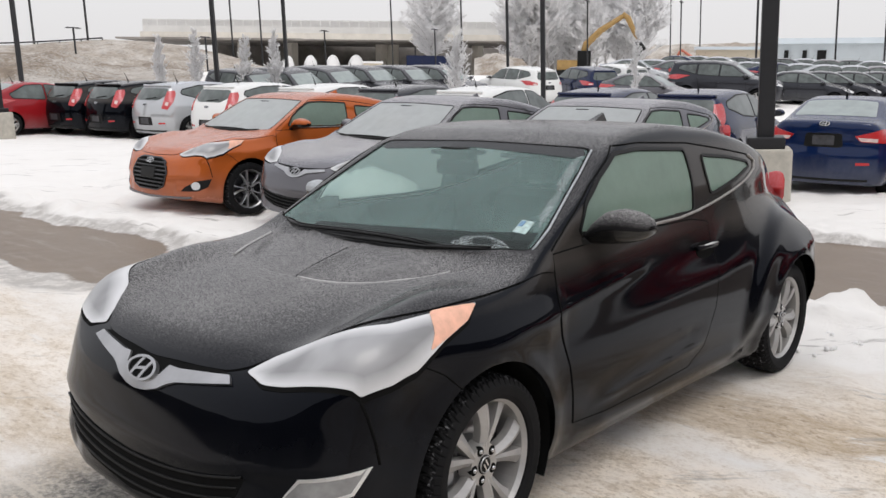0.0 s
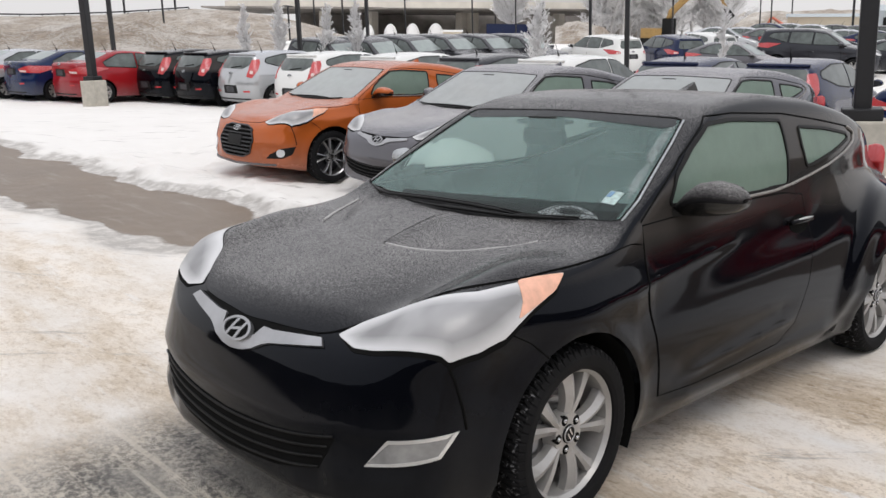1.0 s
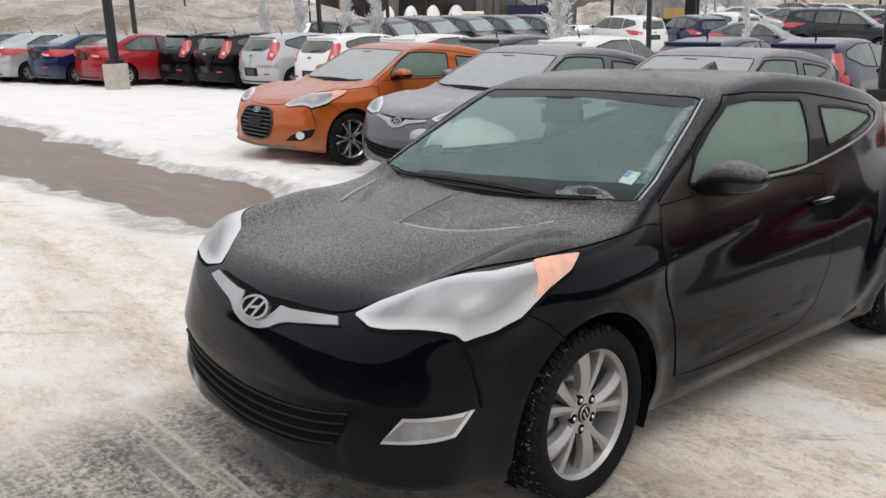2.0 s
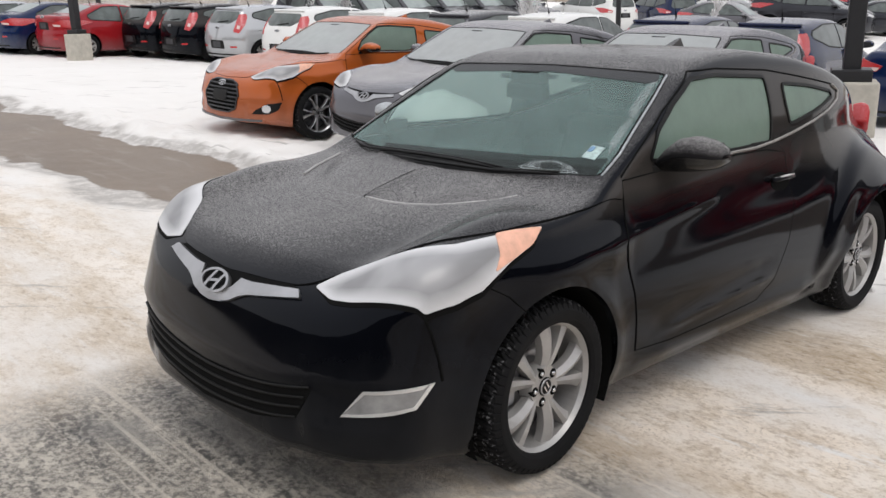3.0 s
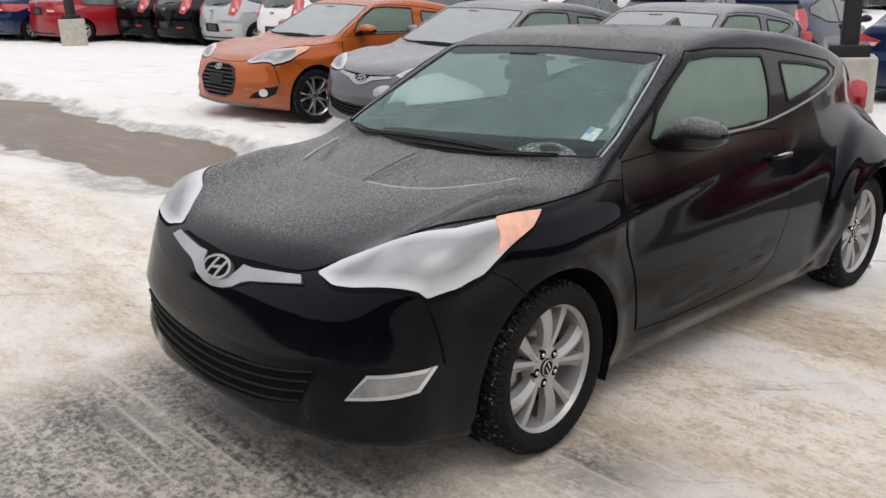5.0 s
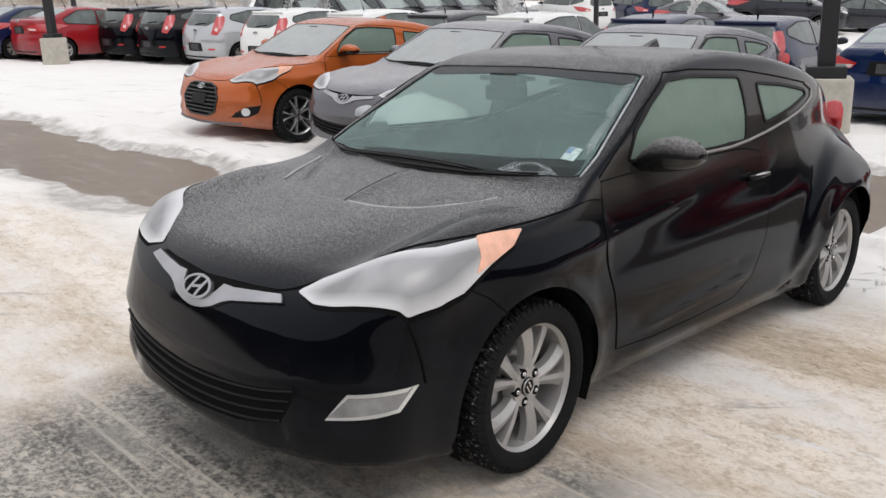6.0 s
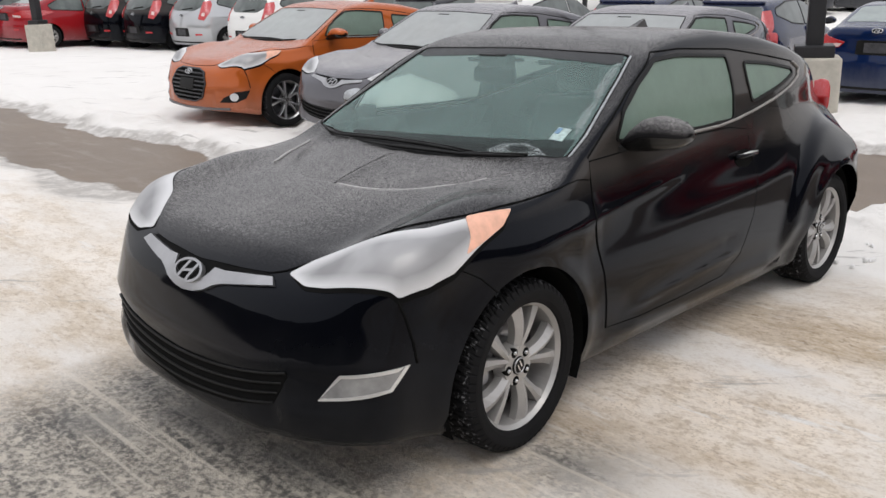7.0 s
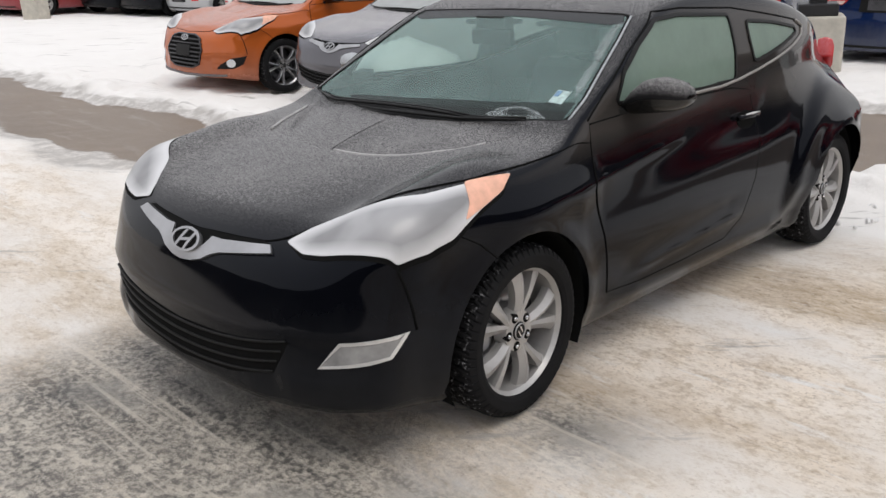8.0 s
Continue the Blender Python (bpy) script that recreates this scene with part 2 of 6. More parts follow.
def tube(points, radius, sides=6, name="tube"):
    """A round bar along a line of points; radius may be a list."""
    pts = [Vector(p) for p in points]
    verts, faces = [], []
    for i, p in enumerate(pts):
        d = (pts[min(i + 1, len(pts) - 1)] - pts[max(i - 1, 0)]).normalized()
        a = d.orthogonal().normalized() if i == 0 else (a - d * a.dot(d)).normalized()
        b = d.cross(a)
        r = radius[i] if isinstance(radius, (list, tuple)) else radius
        for s in range(sides):
            t = 2 * math.pi * s / sides
            verts.append(p + (a * math.cos(t) + b * math.sin(t)) * r)
    for i in range(len(pts) - 1):
        for s in range(sides):
            s2 = (s + 1) % sides
            faces.append((i * sides + s, i * sides + s2, (i + 1) * sides + s2, (i + 1) * sides + s))
    faces.append(tuple(range(sides))[::-1])
    faces.append(tuple((len(pts) - 1) * sides + s for s in range(sides)))
    return mesh_of(name, verts, faces)


# ---- car bodies as smooth solids ----
def curve(keys, soften, lo, hi, step=0.01):
    """A rounded line through keys, as a function of one number."""
    xs = np.arange(lo, hi + step, step)
    k = np.array(sorted(keys))
    ys = np.interp(xs, k[:, 0], k[:, 1])
    w = int(round(3 * soften / step))
    if w:
        g = np.exp(-0.5 * (np.arange(-w, w + 1) * step / soften) ** 2)
        ys = np.convolve(np.pad(ys, w, "edge"), g / g.sum(), "valid")
    slope = np.gradient(ys, step)
    return (lambda v: np.interp(v, xs, ys)), (lambda v: np.interp(v, xs, slope))


def smax(a, b, k):
    h = np.clip(0.5 + 0.5 * (a - b) / k, 0, 1)
    return b + (a - b) * h + k * h * (1 - h)


def body_field(s):
    top, dtop = curve(s["top"], s.get("soft", 0.035), -2.7, 2.7)
    plan, _ = curve(s["plan"], 0.12, -2.7, 2.7)
    sect, dsect = curve(s["sect"], 0.04, 0, 2.0)
    front, _ = curve(s["front"], 0.03, 0, 2.0)
    rear, drear = curve(s["rear"], 0.04, 0, 2.0)
    bow, _ = curve(s["bow"], 0.15, -2.7, 2.7)
    pinch, _ = curve(s.get("pinch", [(0, 0), (1, 0)]), 0.15, -2.7, 2.7)

    low, high = s.get("pinch_z", (0.85, 0.35))

    def field(x, y, z):
        ay = np.abs(y)
        xs = x + bow(x) * ay**2
        t = top(xs) - s["crown"] * ay**2
        if "relief_top" in s:
            t = t + s["relief_top"](x, ay)
        dz = (z - t) / np.sqrt(1 + dtop(xs) ** 2)
        w = plan(x) + sect(z) - pinch(x) * np.clip((z - low) / high, 0, 1)
        for cx in s["axles"]:
            r = np.hypot(x - cx, z - s["hub"])
            w = w + s["flare"] * np.exp(-(((r - s["arch"]) / 0.06) ** 2))
        if "relief_side" in s:
            w = w + s["relief_side"](x, z)
        dy = (ay - w) / np.sqrt(1 + dsect(z) ** 2)
        nose = x - (front(z) - s["nose"][0] * ay**2 - s["nose"][1] * ay**6)
        tail = (rear(z) + s["tail"][0] * ay**2 + s["tail"][1] * ay**6 - x) / np.sqrt(1 + drear(z) ** 2)
        if "relief_front" in s:
            nose = nose - s["relief_front"](ay, z)
        f = smax(dy, dz, s["edge"])
        f = smax(f, nose, s.get("nose_edge", 0.08))
        if "swell" in s:
            f = f - s["swell"](x, ay, z)
        f = smax(f, tail, s.get("tail_edge", 0.08))
        return smax(f, s["floor"] + s.get("nose_lift", 0.0) * np.clip((x - 1.68) / 0.3, 0, 1) - z, 0.05)

    return field


def surface(field, step, lo, hi):
    """Surface nets: a quad mesh on the zero level of the field."""
    ax = [np.arange(lo[i], hi[i] + step, step) for i in range(3)]
    g = np.meshgrid(*ax, indexing="ij")
    f = field(*g)
    n = np.array(f.shape) - 1
    inside = f < 0
    total, count = np.zeros((*n, 3)), np.zeros(tuple(n))

    def corner(a, d):
        return a[d[0]:d[0] + n[0], d[1]:d[1] + n[1], d[2]:d[2] + n[2]]

    for axis in range(3):
        for u in (0, 1):
            for v in (0, 1):
                d0 = [0, 0, 0]
                d0[(axis + 1) % 3], d0[(axis + 2) % 3] = u, v
                d1 = list(d0)
                d1[axis] = 1
                fa, fb = corner(f, d0), corner(f, d1)
                cross = corner(inside, d0) != corner(inside, d1)
                t = np.where(cross, fa / np.where(cross, fa - fb, 1), 0)
                count += cross
                for k in range(3):
                    total[..., k] += cross * (t if k == axis else d0[k])
    has = count > 0
    index = np.full(tuple(n), -1)
    index[has] = np.arange(has.sum())
    cells = np.argwhere(has)
    verts = (cells + total[has] / count[has][:, None]) * step + np.array([a[0] for a in ax])
    faces = []
    for axis in range(3):
        a = [slice(None)] * 3
        b = [slice(None)] * 3
        a[axis], b[axis] = slice(0, -1), slice(1, None)
        change = inside[tuple(a)] != inside[tuple(b)]
        p, q = (axis + 1) % 3, (axis + 2) % 3
        at = np.argwhere(change)
        at = at[(at[:, p] > 0) & (at[:, q] > 0) & (at[:, p] < n[p]) & (at[:, q] < n[q])]
        ring = []
        for u, v in ((1, 1), (0, 1), (0, 0), (1, 0)):
            c = at.copy()
            c[:, p] -= u
            c[:, q] -= v
            ring.append(index[tuple(c.T)])
        ring = np.stack(ring, 1)
        flip = ~inside[tuple(at.T)]
        ring[flip] = ring[flip][:, ::-1]
        faces.append(ring)
    faces = np.concatenate(faces)
    faces = faces[(faces >= 0).all(1)]
    e = 1e-3
    for _ in range(3):
        value = field(*verts.T)
        grad = np.stack([(field(*(verts + np.eye(3)[k] * e).T) - value) / e for k in range(3)], 1)
        verts = verts - np.clip(value / np.maximum((grad**2).sum(1), 0.05), -step, step)[:, None] * grad
    return verts, faces


def inside_poly(px, py, poly):
    poly = np.asarray(poly)
    hit = np.zeros(px.shape, bool)
    for (x0, y0), (x1, y1) in zip(poly, np.roll(poly, -1, 0)):
        c = (y0 > py) != (y1 > py)
        hit ^= c & (px < (x1 - x0) * (py - y0) / (y1 - y0 + 1e-12) + x0)
    return hit


def round_poly(poly, r=0.03, steps=4):
    """The outline with its corners rounded."""
    out = []
    n = len(poly)
    for i in range(n):
        p, a, b = Vector(poly[i]), Vector(poly[i - 1]), Vector(poly[(i + 1) % n])
        da, db = (a - p), (b - p)
        c = min(r, da.length * 0.45, db.length * 0.45)
        s, e = p + da.normalized() * c, p + db.normalized() * c
        for k in range(steps + 1):
            t = k / steps
            out.append(tuple(s * (1 - t) ** 2 + p * 2 * t * (1 - t) + e * t * t))
    return out


def grow(poly, d):
    """The outline moved outwards by d."""
    pts = np.array(poly)
    area = 0.5 * np.sum(pts[:, 0] * np.roll(pts[:, 1], -1) - np.roll(pts[:, 0], -1) * pts[:, 1])
    nxt, prv = np.roll(pts, -1, 0), np.roll(pts, 1, 0)
    t = nxt - prv
    t /= np.maximum(np.linalg.norm(t, axis=1, keepdims=True), 1e-9)
    return [tuple(p) for p in pts + np.stack([t[:, 1], -t[:, 0]], 1) * d * (1 if area > 0 else -1)]


class Shell:
    """A car body that panels, panes and lamps can be laid upon."""

    def __init__(self, spec, step):
        from mathutils.bvhtree import BVHTree
        self.spec = spec
        self.field = body_field(spec)
        self.verts, self.faces = surface(self.field, step, (-2.6, -1.1, 0.05), (2.6, 1.1, spec["height"] + 0.12))
        self.tree = BVHTree.FromPolygons([tuple(v) for v in self.verts], [tuple(f) for f in self.faces])

    def axes(self, view):
        if view == "top":
            return Vector((1, 0, 0)), Vector((0, 1, 0)), Vector((0, 0, 1))
        az, el = view if isinstance(view, tuple) else (view, 0)
        az, el = radians(az), radians(el)
        n = Vector((math.cos(el) * math.cos(az), math.cos(el) * math.sin(az), math.sin(el)))
        a = Vector((-math.sin(az), math.cos(az), 0))
        return a, n.cross(a), n

    def lift(self, u, v, view, up=0.0):
        """The place on the body under (u, v), seen from a side (an azimuth, or an azimuth and a height) or from the top."""
        a, b, n = self.axes(view)
        hit, normal, _, _ = self.tree.ray_cast(a * u + b * v + n * 4, -n)
        if hit is None:
            hit, normal, _, _ = self.tree.find_nearest(a * u + b * v + n * 0.85)
        return hit + normal * up

    def settle(self, verts, up):
        """Moves points onto the smooth body, at a height over it."""
        p = np.array([tuple(v) for v in verts])
        e = 1e-3
        for _ in range(3):
            f = self.field(*p.T)
            g = np.stack([(self.field(*(p + np.eye(3)[k] * e).T) - f) / e for k in range(3)], 1)
            d = (f - up) / np.maximum((g**2).sum(1), 0.3)
            p = p - np.clip(d, -0.006, 0.006)[:, None] * g
        return [Vector(v) for v in p]

    def panel(self, name, poly, view, up=0.004, grain=0.05, depth=0.012, mirror=False, hole=None, inset=False):
        """A plate with a thick edge that follows the body within an outline; inset stores how far each point is from the edge."""
        from mathutils.geometry import delaunay_2d_cdt
        dense = []
        for ring in [poly] + ([hole] if hole else []):
            out = []
            for p, q in zip(ring, list(ring[1:]) + [ring[0]]):
                p, q = Vector(p), Vector(q)
                k = max(1, int((q - p).length / grain + 0.5))
                out += [p + (q - p) * (i / k) for i in range(k)]
            dense.append(out)
        pts, edges = [], []
        for ring in dense:
            s = len(pts)
            pts += ring
            edges += [(s + i, s + (i + 1) % len(ring)) for i in range(len(ring))]
        lo, hi = np.min(dense[0], 0), np.max(dense[0], 0)
        gx, gy = np.meshgrid(np.arange(lo[0], hi[0], grain), np.arange(lo[1], hi[1], grain))
        keep = inside_poly(gx, gy, grow(dense[0], -grain * 0.4))
        if hole:
            keep &= ~inside_poly(gx, gy, grow(dense[1], grain * 0.4))
        pts += [Vector((float(x), float(y))) for x, y in zip(gx[keep], gy[keep])]
        v2, _, f2, *_ = delaunay_2d_cdt(pts, edges, [], 0, 1e-5)
        v2n = np.array([tuple(p) for p in v2])
        mid = np.array([v2n[list(f)].mean(0) for f in f2])
        ok = inside_poly(mid[:, 0], mid[:, 1], dense[0])
        if hole:
            ok &= ~inside_poly(mid[:, 0], mid[:, 1], dense[1])
        tris = [tuple(f) for f, k in zip(f2, ok) if k]
        verts = self.settle([self.lift(p[0], p[1], view, up) for p in v2], up)
        a, b, n = self.axes(view)
        # outward winding
        if tris:
            p, q, r = (verts[i] for i in tris[0])
            if (q - p).cross(r - p).dot(n) < 0:
                tris = [t[::-1] for t in tris]
        seen = {}
        for t in tris:
            for i in range(3):
                e = (t[i], t[(i + 1) % 3])
                seen[tuple(sorted(e))] = None if tuple(sorted(e)) in seen else e
        low = {}
        faces = list(tris)
        for e in seen.values():
            if e:
                for i in e:
                    if i not in low:
                        low[i] = len(verts)
                        verts.append(verts[i].copy())
                        verts.append(self.lift(v2[i][0], v2[i][1], view, up - depth))
                faces.append((low[e[1]], low[e[0]], low[e[0]] + 1, low[e[1]] + 1))
        if mirror:
            verts = [Vector((p.x, -p.y, p.z)) for p in verts]
            faces = [f[::-1] for f in faces]
        me = mesh_of(name, verts, faces)
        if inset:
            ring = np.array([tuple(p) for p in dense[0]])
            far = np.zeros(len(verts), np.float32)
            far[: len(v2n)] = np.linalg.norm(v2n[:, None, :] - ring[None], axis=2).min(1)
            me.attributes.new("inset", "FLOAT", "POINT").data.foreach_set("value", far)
        return me

    def seam(self, name, line, view, width=0.004, mirror=False, up=0.0005, closed=False):
        """A narrow groove line along the body."""
        pts = []
        line = list(line) + ([line[0]] if closed else [])
        for p, q in zip(line, line[1:]):
            p, q = Vector(p), Vector(q)
            k = max(1, int((q - p).length / 0.03))
            pts += [self.lift(*(p + (q - p) * (i / k)), view, up) for i in range(k)]
        pts.append(self.lift(*line[-1], view, up))
        pts = self.settle(pts, up)
        if mirror:
            pts = [Vector((p.x, -p.y, p.z)) for p in pts]
        return tube(pts, width, 5, name)

    def body(self, name, openings):
        """The painted body with its wheel arches and openings cut away."""
        s = self.spec
        v = self.verts.copy()
        c = v[self.faces].mean(1)
        gone = np.zeros(len(c), bool)
        for cx in s["axles"]:
            gone |= (np.hypot(c[:, 0] - cx, c[:, 2] - s["hub"]) < s["arch"]) & (np.abs(c[:, 1]) > 0.5)
        normal = np.cross(v[self.faces[:, 2]] - v[self.faces[:, 0]], v[self.faces[:, 3]] - v[self.faces[:, 1]])
        normal /= np.maximum(np.linalg.norm(normal, axis=1, keepdims=True), 1e-9)
        for view, poly in openings:
            shrunk = grow(poly, 0.002)
            if view == "top":
                gone |= inside_poly(c[:, 0], c[:, 1], shrunk) & (normal[:, 2] > 0.2)
            else:
                gone |= inside_poly(-c[:, 0], c[:, 2], shrunk) & (np.abs(normal[:, 1]) > 0.35)
        kept, cut = self.faces[~gone], self.faces[gone]
        rim = np.intersect1d(kept, cut)
        for cx in s["axles"]:
            d = v[rim][:, [0, 2]] - (cx, s["hub"])
            r = np.linalg.norm(d, axis=1)
            near = (np.abs(r - s["arch"]) < 0.05) & (np.abs(v[rim][:, 1]) > 0.55)
            at = rim[near]
            new_xz = np.array((cx, s["hub"])) + d[near] / r[near][:, None] * s["arch"]
            v[at, 0], v[at, 2] = new_xz[:, 0], new_xz[:, 1]
        used = np.unique(kept)
        renum = np.full(len(v), -1)
        renum[used] = np.arange(len(used))
        return mesh_of(name, v[used], renum[kept])


def flip_x(poly):
    """Side outlines are given as (x, z); seen from azimuth 90 they run along -x."""
    return [(-x, z) for x, z in poly]


def coupe_side(x, z):
    """The rising crease of the doors, hollow below it, the swage by the sill and the sharp-edged haunch over the rear wheel."""
    line = 0.775 + 0.106 * (0.93 - x)
    s = z - line
    fade = np.clip((x + 0.75) / 0.3, 0, 1) * np.clip((1.0 - x) / 0.15, 0, 1)
    sharp = np.clip((x - 0.2) / 0.25, 0, 1)
    crease = sharp * 0.008 * np.exp(-np.abs(s) / 0.013) - 0.017 * np.exp(-(((s + 0.06) / 0.13) ** 2))
    r = np.hypot(x + 1.345, z - 0.318)
    haunch = 0.042 / (1 + np.exp(np.clip((r - 0.605) / 0.013, -50, 50))) * np.clip((z - 0.3) / 0.15, 0, 1)
    sill = 0.02 * np.exp(-(((z - 0.27) / 0.05) ** 2)) * np.clip((0.8 - np.abs(x)) / 0.2, 0, 1)
    shoulder = 0.03 * np.exp(-(((x - 1.25) / 0.4) ** 2) - ((z - 0.77) / 0.07) ** 2)
    low = z - 0.385 - 0.055 * (0.2 - x)
    swage = (0.011 * np.exp(-np.abs(low) / 0.016) - 0.006 * np.exp(-(((low - 0.07) / 0.04) ** 2))) * np.clip((0.72 - x) / 0.2, 0, 1) * np.clip((x + 0.3) / 0.15, 0, 1)
    return crease * fade + haunch + sill + shoulder + swage


def coupe_hood(x, ay):
    """A shallow U-shaped hollow in the bonnet with a low middle ridge, and the swell of each wing over its lamp."""
    line = 1.465 - 0.3 * (ay / 0.56) ** 3
    back = line - x
    hollow = -0.024 / (1 + np.exp(np.clip(-back / 0.009, -60, 60))) * np.exp(-np.clip(back, 0, 2) / 0.17) * np.clip((0.62 - ay) / 0.12, 0, 1)
    ridge = 0.012 * np.exp(-ay / 0.03) * np.clip(back / 0.05, 0, 1) * np.clip((x - 1.05) / 0.1, 0, 1)
    wing = 0.05 * np.exp(-(((ay - 0.72) / 0.13) ** 2)) * np.exp(-(((x - 1.66) / 0.36) ** 4))
    return np.where(x > 0.95, hollow, 0) + ridge + wing


def coupe_front(ay, z):
    """Grille recess, and a hollow round each fog lamp."""
    mouth = np.clip((0.56 - ay) / 0.06, 0, 1) * np.exp(-(((z - 0.36) / 0.1) ** 4))
    fog = np.exp(-(((ay - 0.68) / 0.15) ** 4) - ((z - 0.42) / 0.06) ** 4)
    corner = np.clip((ay - 0.4) / 0.3, 0, 1) * np.clip((0.5 - z) / 0.2, 0, 1)
    return -0.018 * mouth - 0.016 * fog - 0.034 * corner


def coupe_lamp_swell(x, ay, z):
    """The lamps stand out from the corners of the nose."""
    return 0.052 * np.exp(-(((x - 1.85) / 0.2) ** 2) - ((ay - 0.78) / 0.17) ** 2 - ((z - 0.77) / 0.09) ** 2)


COUPE = dict(
    height=1.43, hub=0.318, arch=0.372, axles=(1.325, -1.325), flare=0.016, floor=0.16, nose_lift=0.055, crown=0.03, edge=0.045, nose_edge=0.09,
    tail_edge=0.1,
    top=[(2.6, 0.3), (2.2, 0.68), (2.09, 0.73), (1.95, 0.785), (1.7, 0.845), (1.4, 0.905), (1.2, 0.94), (1.07, 0.963), (0.34, 1.36),
         (0.19, 1.408), (-0.04, 1.435), (-0.3, 1.443), (-0.7, 1.412), (-1.1, 1.342), (-1.45, 1.257), (-1.8, 1.12), (-2.0, 1.02), (-2.3, 0.65)],
    plan=[(2.4, 0.75), (1.9, 0.84), (1.6, 0.868), (1.325, 0.878), (0.9, 0.862), (0.3, 0.862), (-0.4, 0.868), (-0.9, 0.88),
          (-1.325, 0.885), (-1.7, 0.845), (-2.05, 0.765), (-2.4, 0.66)],
    sect=[(0.1, -0.09), (0.2, -0.05), (0.3, -0.015), (0.45, 0.0), (0.6, 0.0), (0.75, -0.008), (0.9, -0.036), (1.0, -0.062), (1.05, -0.07),
          (1.15, -0.085), (1.25, -0.12), (1.35, -0.165), (1.42, -0.23), (1.6, -0.4)],
    pinch=[(2.5, 0), (-0.3, 0), (-0.8, 0.012), (-1.2, 0.075), (-1.45, 0.135), (-1.7, 0.205), (-2.0, 0.26), (-2.5, 0.3)], pinch_z=(0.73, 0.3),
    front=[(0.0, 2.0), (0.12, 2.06), (0.2, 2.17), (0.3, 2.2), (0.45, 2.185), (0.6, 2.14), (0.66, 2.12), (0.72, 2.085), (0.8, 2.0), (1.5, 1.9)],
    rear=[(0.0, -1.9), (0.2, -1.98), (0.4, -2.04), (0.7, -2.04), (0.85, -2.0), (0.95, -1.96), (1.1, -1.87), (1.6, -1.78)],
    bow=[(2.5, 0.16), (2.0, 0.1), (1.75, 0.0), (1.4, 0.0), (1.0, 0.04), (0.4, 0.0), (-0.5, -0.05), (-1.4, -0.1), (-2.0, -0.2), (-2.5, -0.2)],
    nose=(0.12, 0.4), tail=(0.25, 0.25),
    relief_side=coupe_side, relief_top=coupe_hood, relief_front=coupe_front, swell=coupe_lamp_swell,
)


# ==== CARS ====
COUPE_SHELL = Shell(COUPE, 0.02)

DOOR_WINDOW = [(0.7, 1.045), (0.632, 1.146), (0.49, 1.236), (0.318, 1.323), (0.131, 1.333), (-0.275, 1.313), (-0.261, 1.156), (-0.244, 1.037), (0.043, 1.03), (0.363, 1.035)]
QUARTER_WINDOW = [(-0.43, 1.278), (-0.692, 1.257), (-0.965, 1.218), (-0.975, 1.195), (-0.778, 1.155), (-0.507, 1.107), (-0.437, 1.102), (-0.42, 1.196)]
DOOR = [(0.896, 0.99), (0.904, 0.906), (0.909, 0.753), (0.845, 0.559), (0.804, 0.32), (0.581, 0.31), (0.222, 0.31), (-0.132, 0.32),
        (-0.283, 0.387), (-0.382, 0.564), (-0.427, 0.748), (-0.373, 0.975), (-0.2, 1.0), (0.142, 1.002), (0.6, 1.0)]
WINDSHIELD_HALF = [(1.02, 0.0), (1.018, 0.2), (1.004, 0.39), (0.985, 0.57), (0.95, 0.742), (0.83, 0.73), (0.66, 0.688), (0.5, 0.65), (0.348, 0.608), (0.346, 0.27), (0.34, 0.0)]
REAR_WINDOW_HALF = [(-1.2, 0.0), (-1.2, 0.4), (-1.28, 0.46), (-1.62, 0.44), (-1.7, 0.4), (-1.72, 0.0)]
BONNET_HALF = [(2.066, 0.0), (2.045, 0.254), (2.025, 0.38), (1.995, 0.44), (1.925, 0.515), (1.8, 0.628), (1.662, 0.735), (1.52, 0.792), (1.366, 0.812), (1.136, 0.817),
               (0.905, 0.82), (0.9, 0.79), (0.958, 0.735), (1.0, 0.52), (1.055, 0.31), (1.087, 0.1), (1.092, 0.0)]
HEADLAMP = [(-1.248, -0.426), (-1.154, -0.389), (-1.009, -0.352), (-0.811, -0.338), (-0.661, -0.284), (-0.513, -0.223), (-0.553, -0.297), (-0.634, -0.375), (-0.733, -0.486), (-0.815, -0.54), (-0.911, -0.577), (-0.931, -0.559), (-0.99, -0.546), (-1.13, -0.516), (-1.195, -0.49)]
LAMP_VIEW = (50, 38)
AMBER = [(-0.68, -0.282), (-0.516, -0.227), (-0.553, -0.296), (-0.634, -0.373), (-0.69, -0.423), (-0.671, -0.363)]
FOG = [(-0.715, 0.493), (-0.752, 0.491), (-0.928, 0.483), (-1.002, 0.387), (-0.838, 0.405), (-0.771, 0.416)]


def both(half):
    """An outline and its mirror image across y = 0."""
    return half + [(x, -y) for x, y in half[::-1] if abs(y) > 1e-6]


def extrude_plate(name, outline, thickness, place):
    """A flat plate with a bevelled rim, its outline in the local (u, v) plane."""
    bm = bmesh.new()
    f = bm.faces.new([bm.verts.new((u, v, 0)) for u, v in outline])
    if f.normal.z < 0:
        f.normal_flip()
    r = bmesh.ops.extrude_face_region(bm, geom=[f])
    top = [g for g in r["geom"] if isinstance(g, bmesh.types.BMVert)]
    bmesh.ops.translate(bm, verts=top, vec=(0, 0, thickness))
    bmesh.ops.recalc_face_normals(bm, faces=bm.faces)
    bmesh.ops.transform(bm, matrix=place, verts=bm.verts)
    me = bpy.data.meshes.new(name)
    bm.to_mesh(me)
    bm.free()
    return me


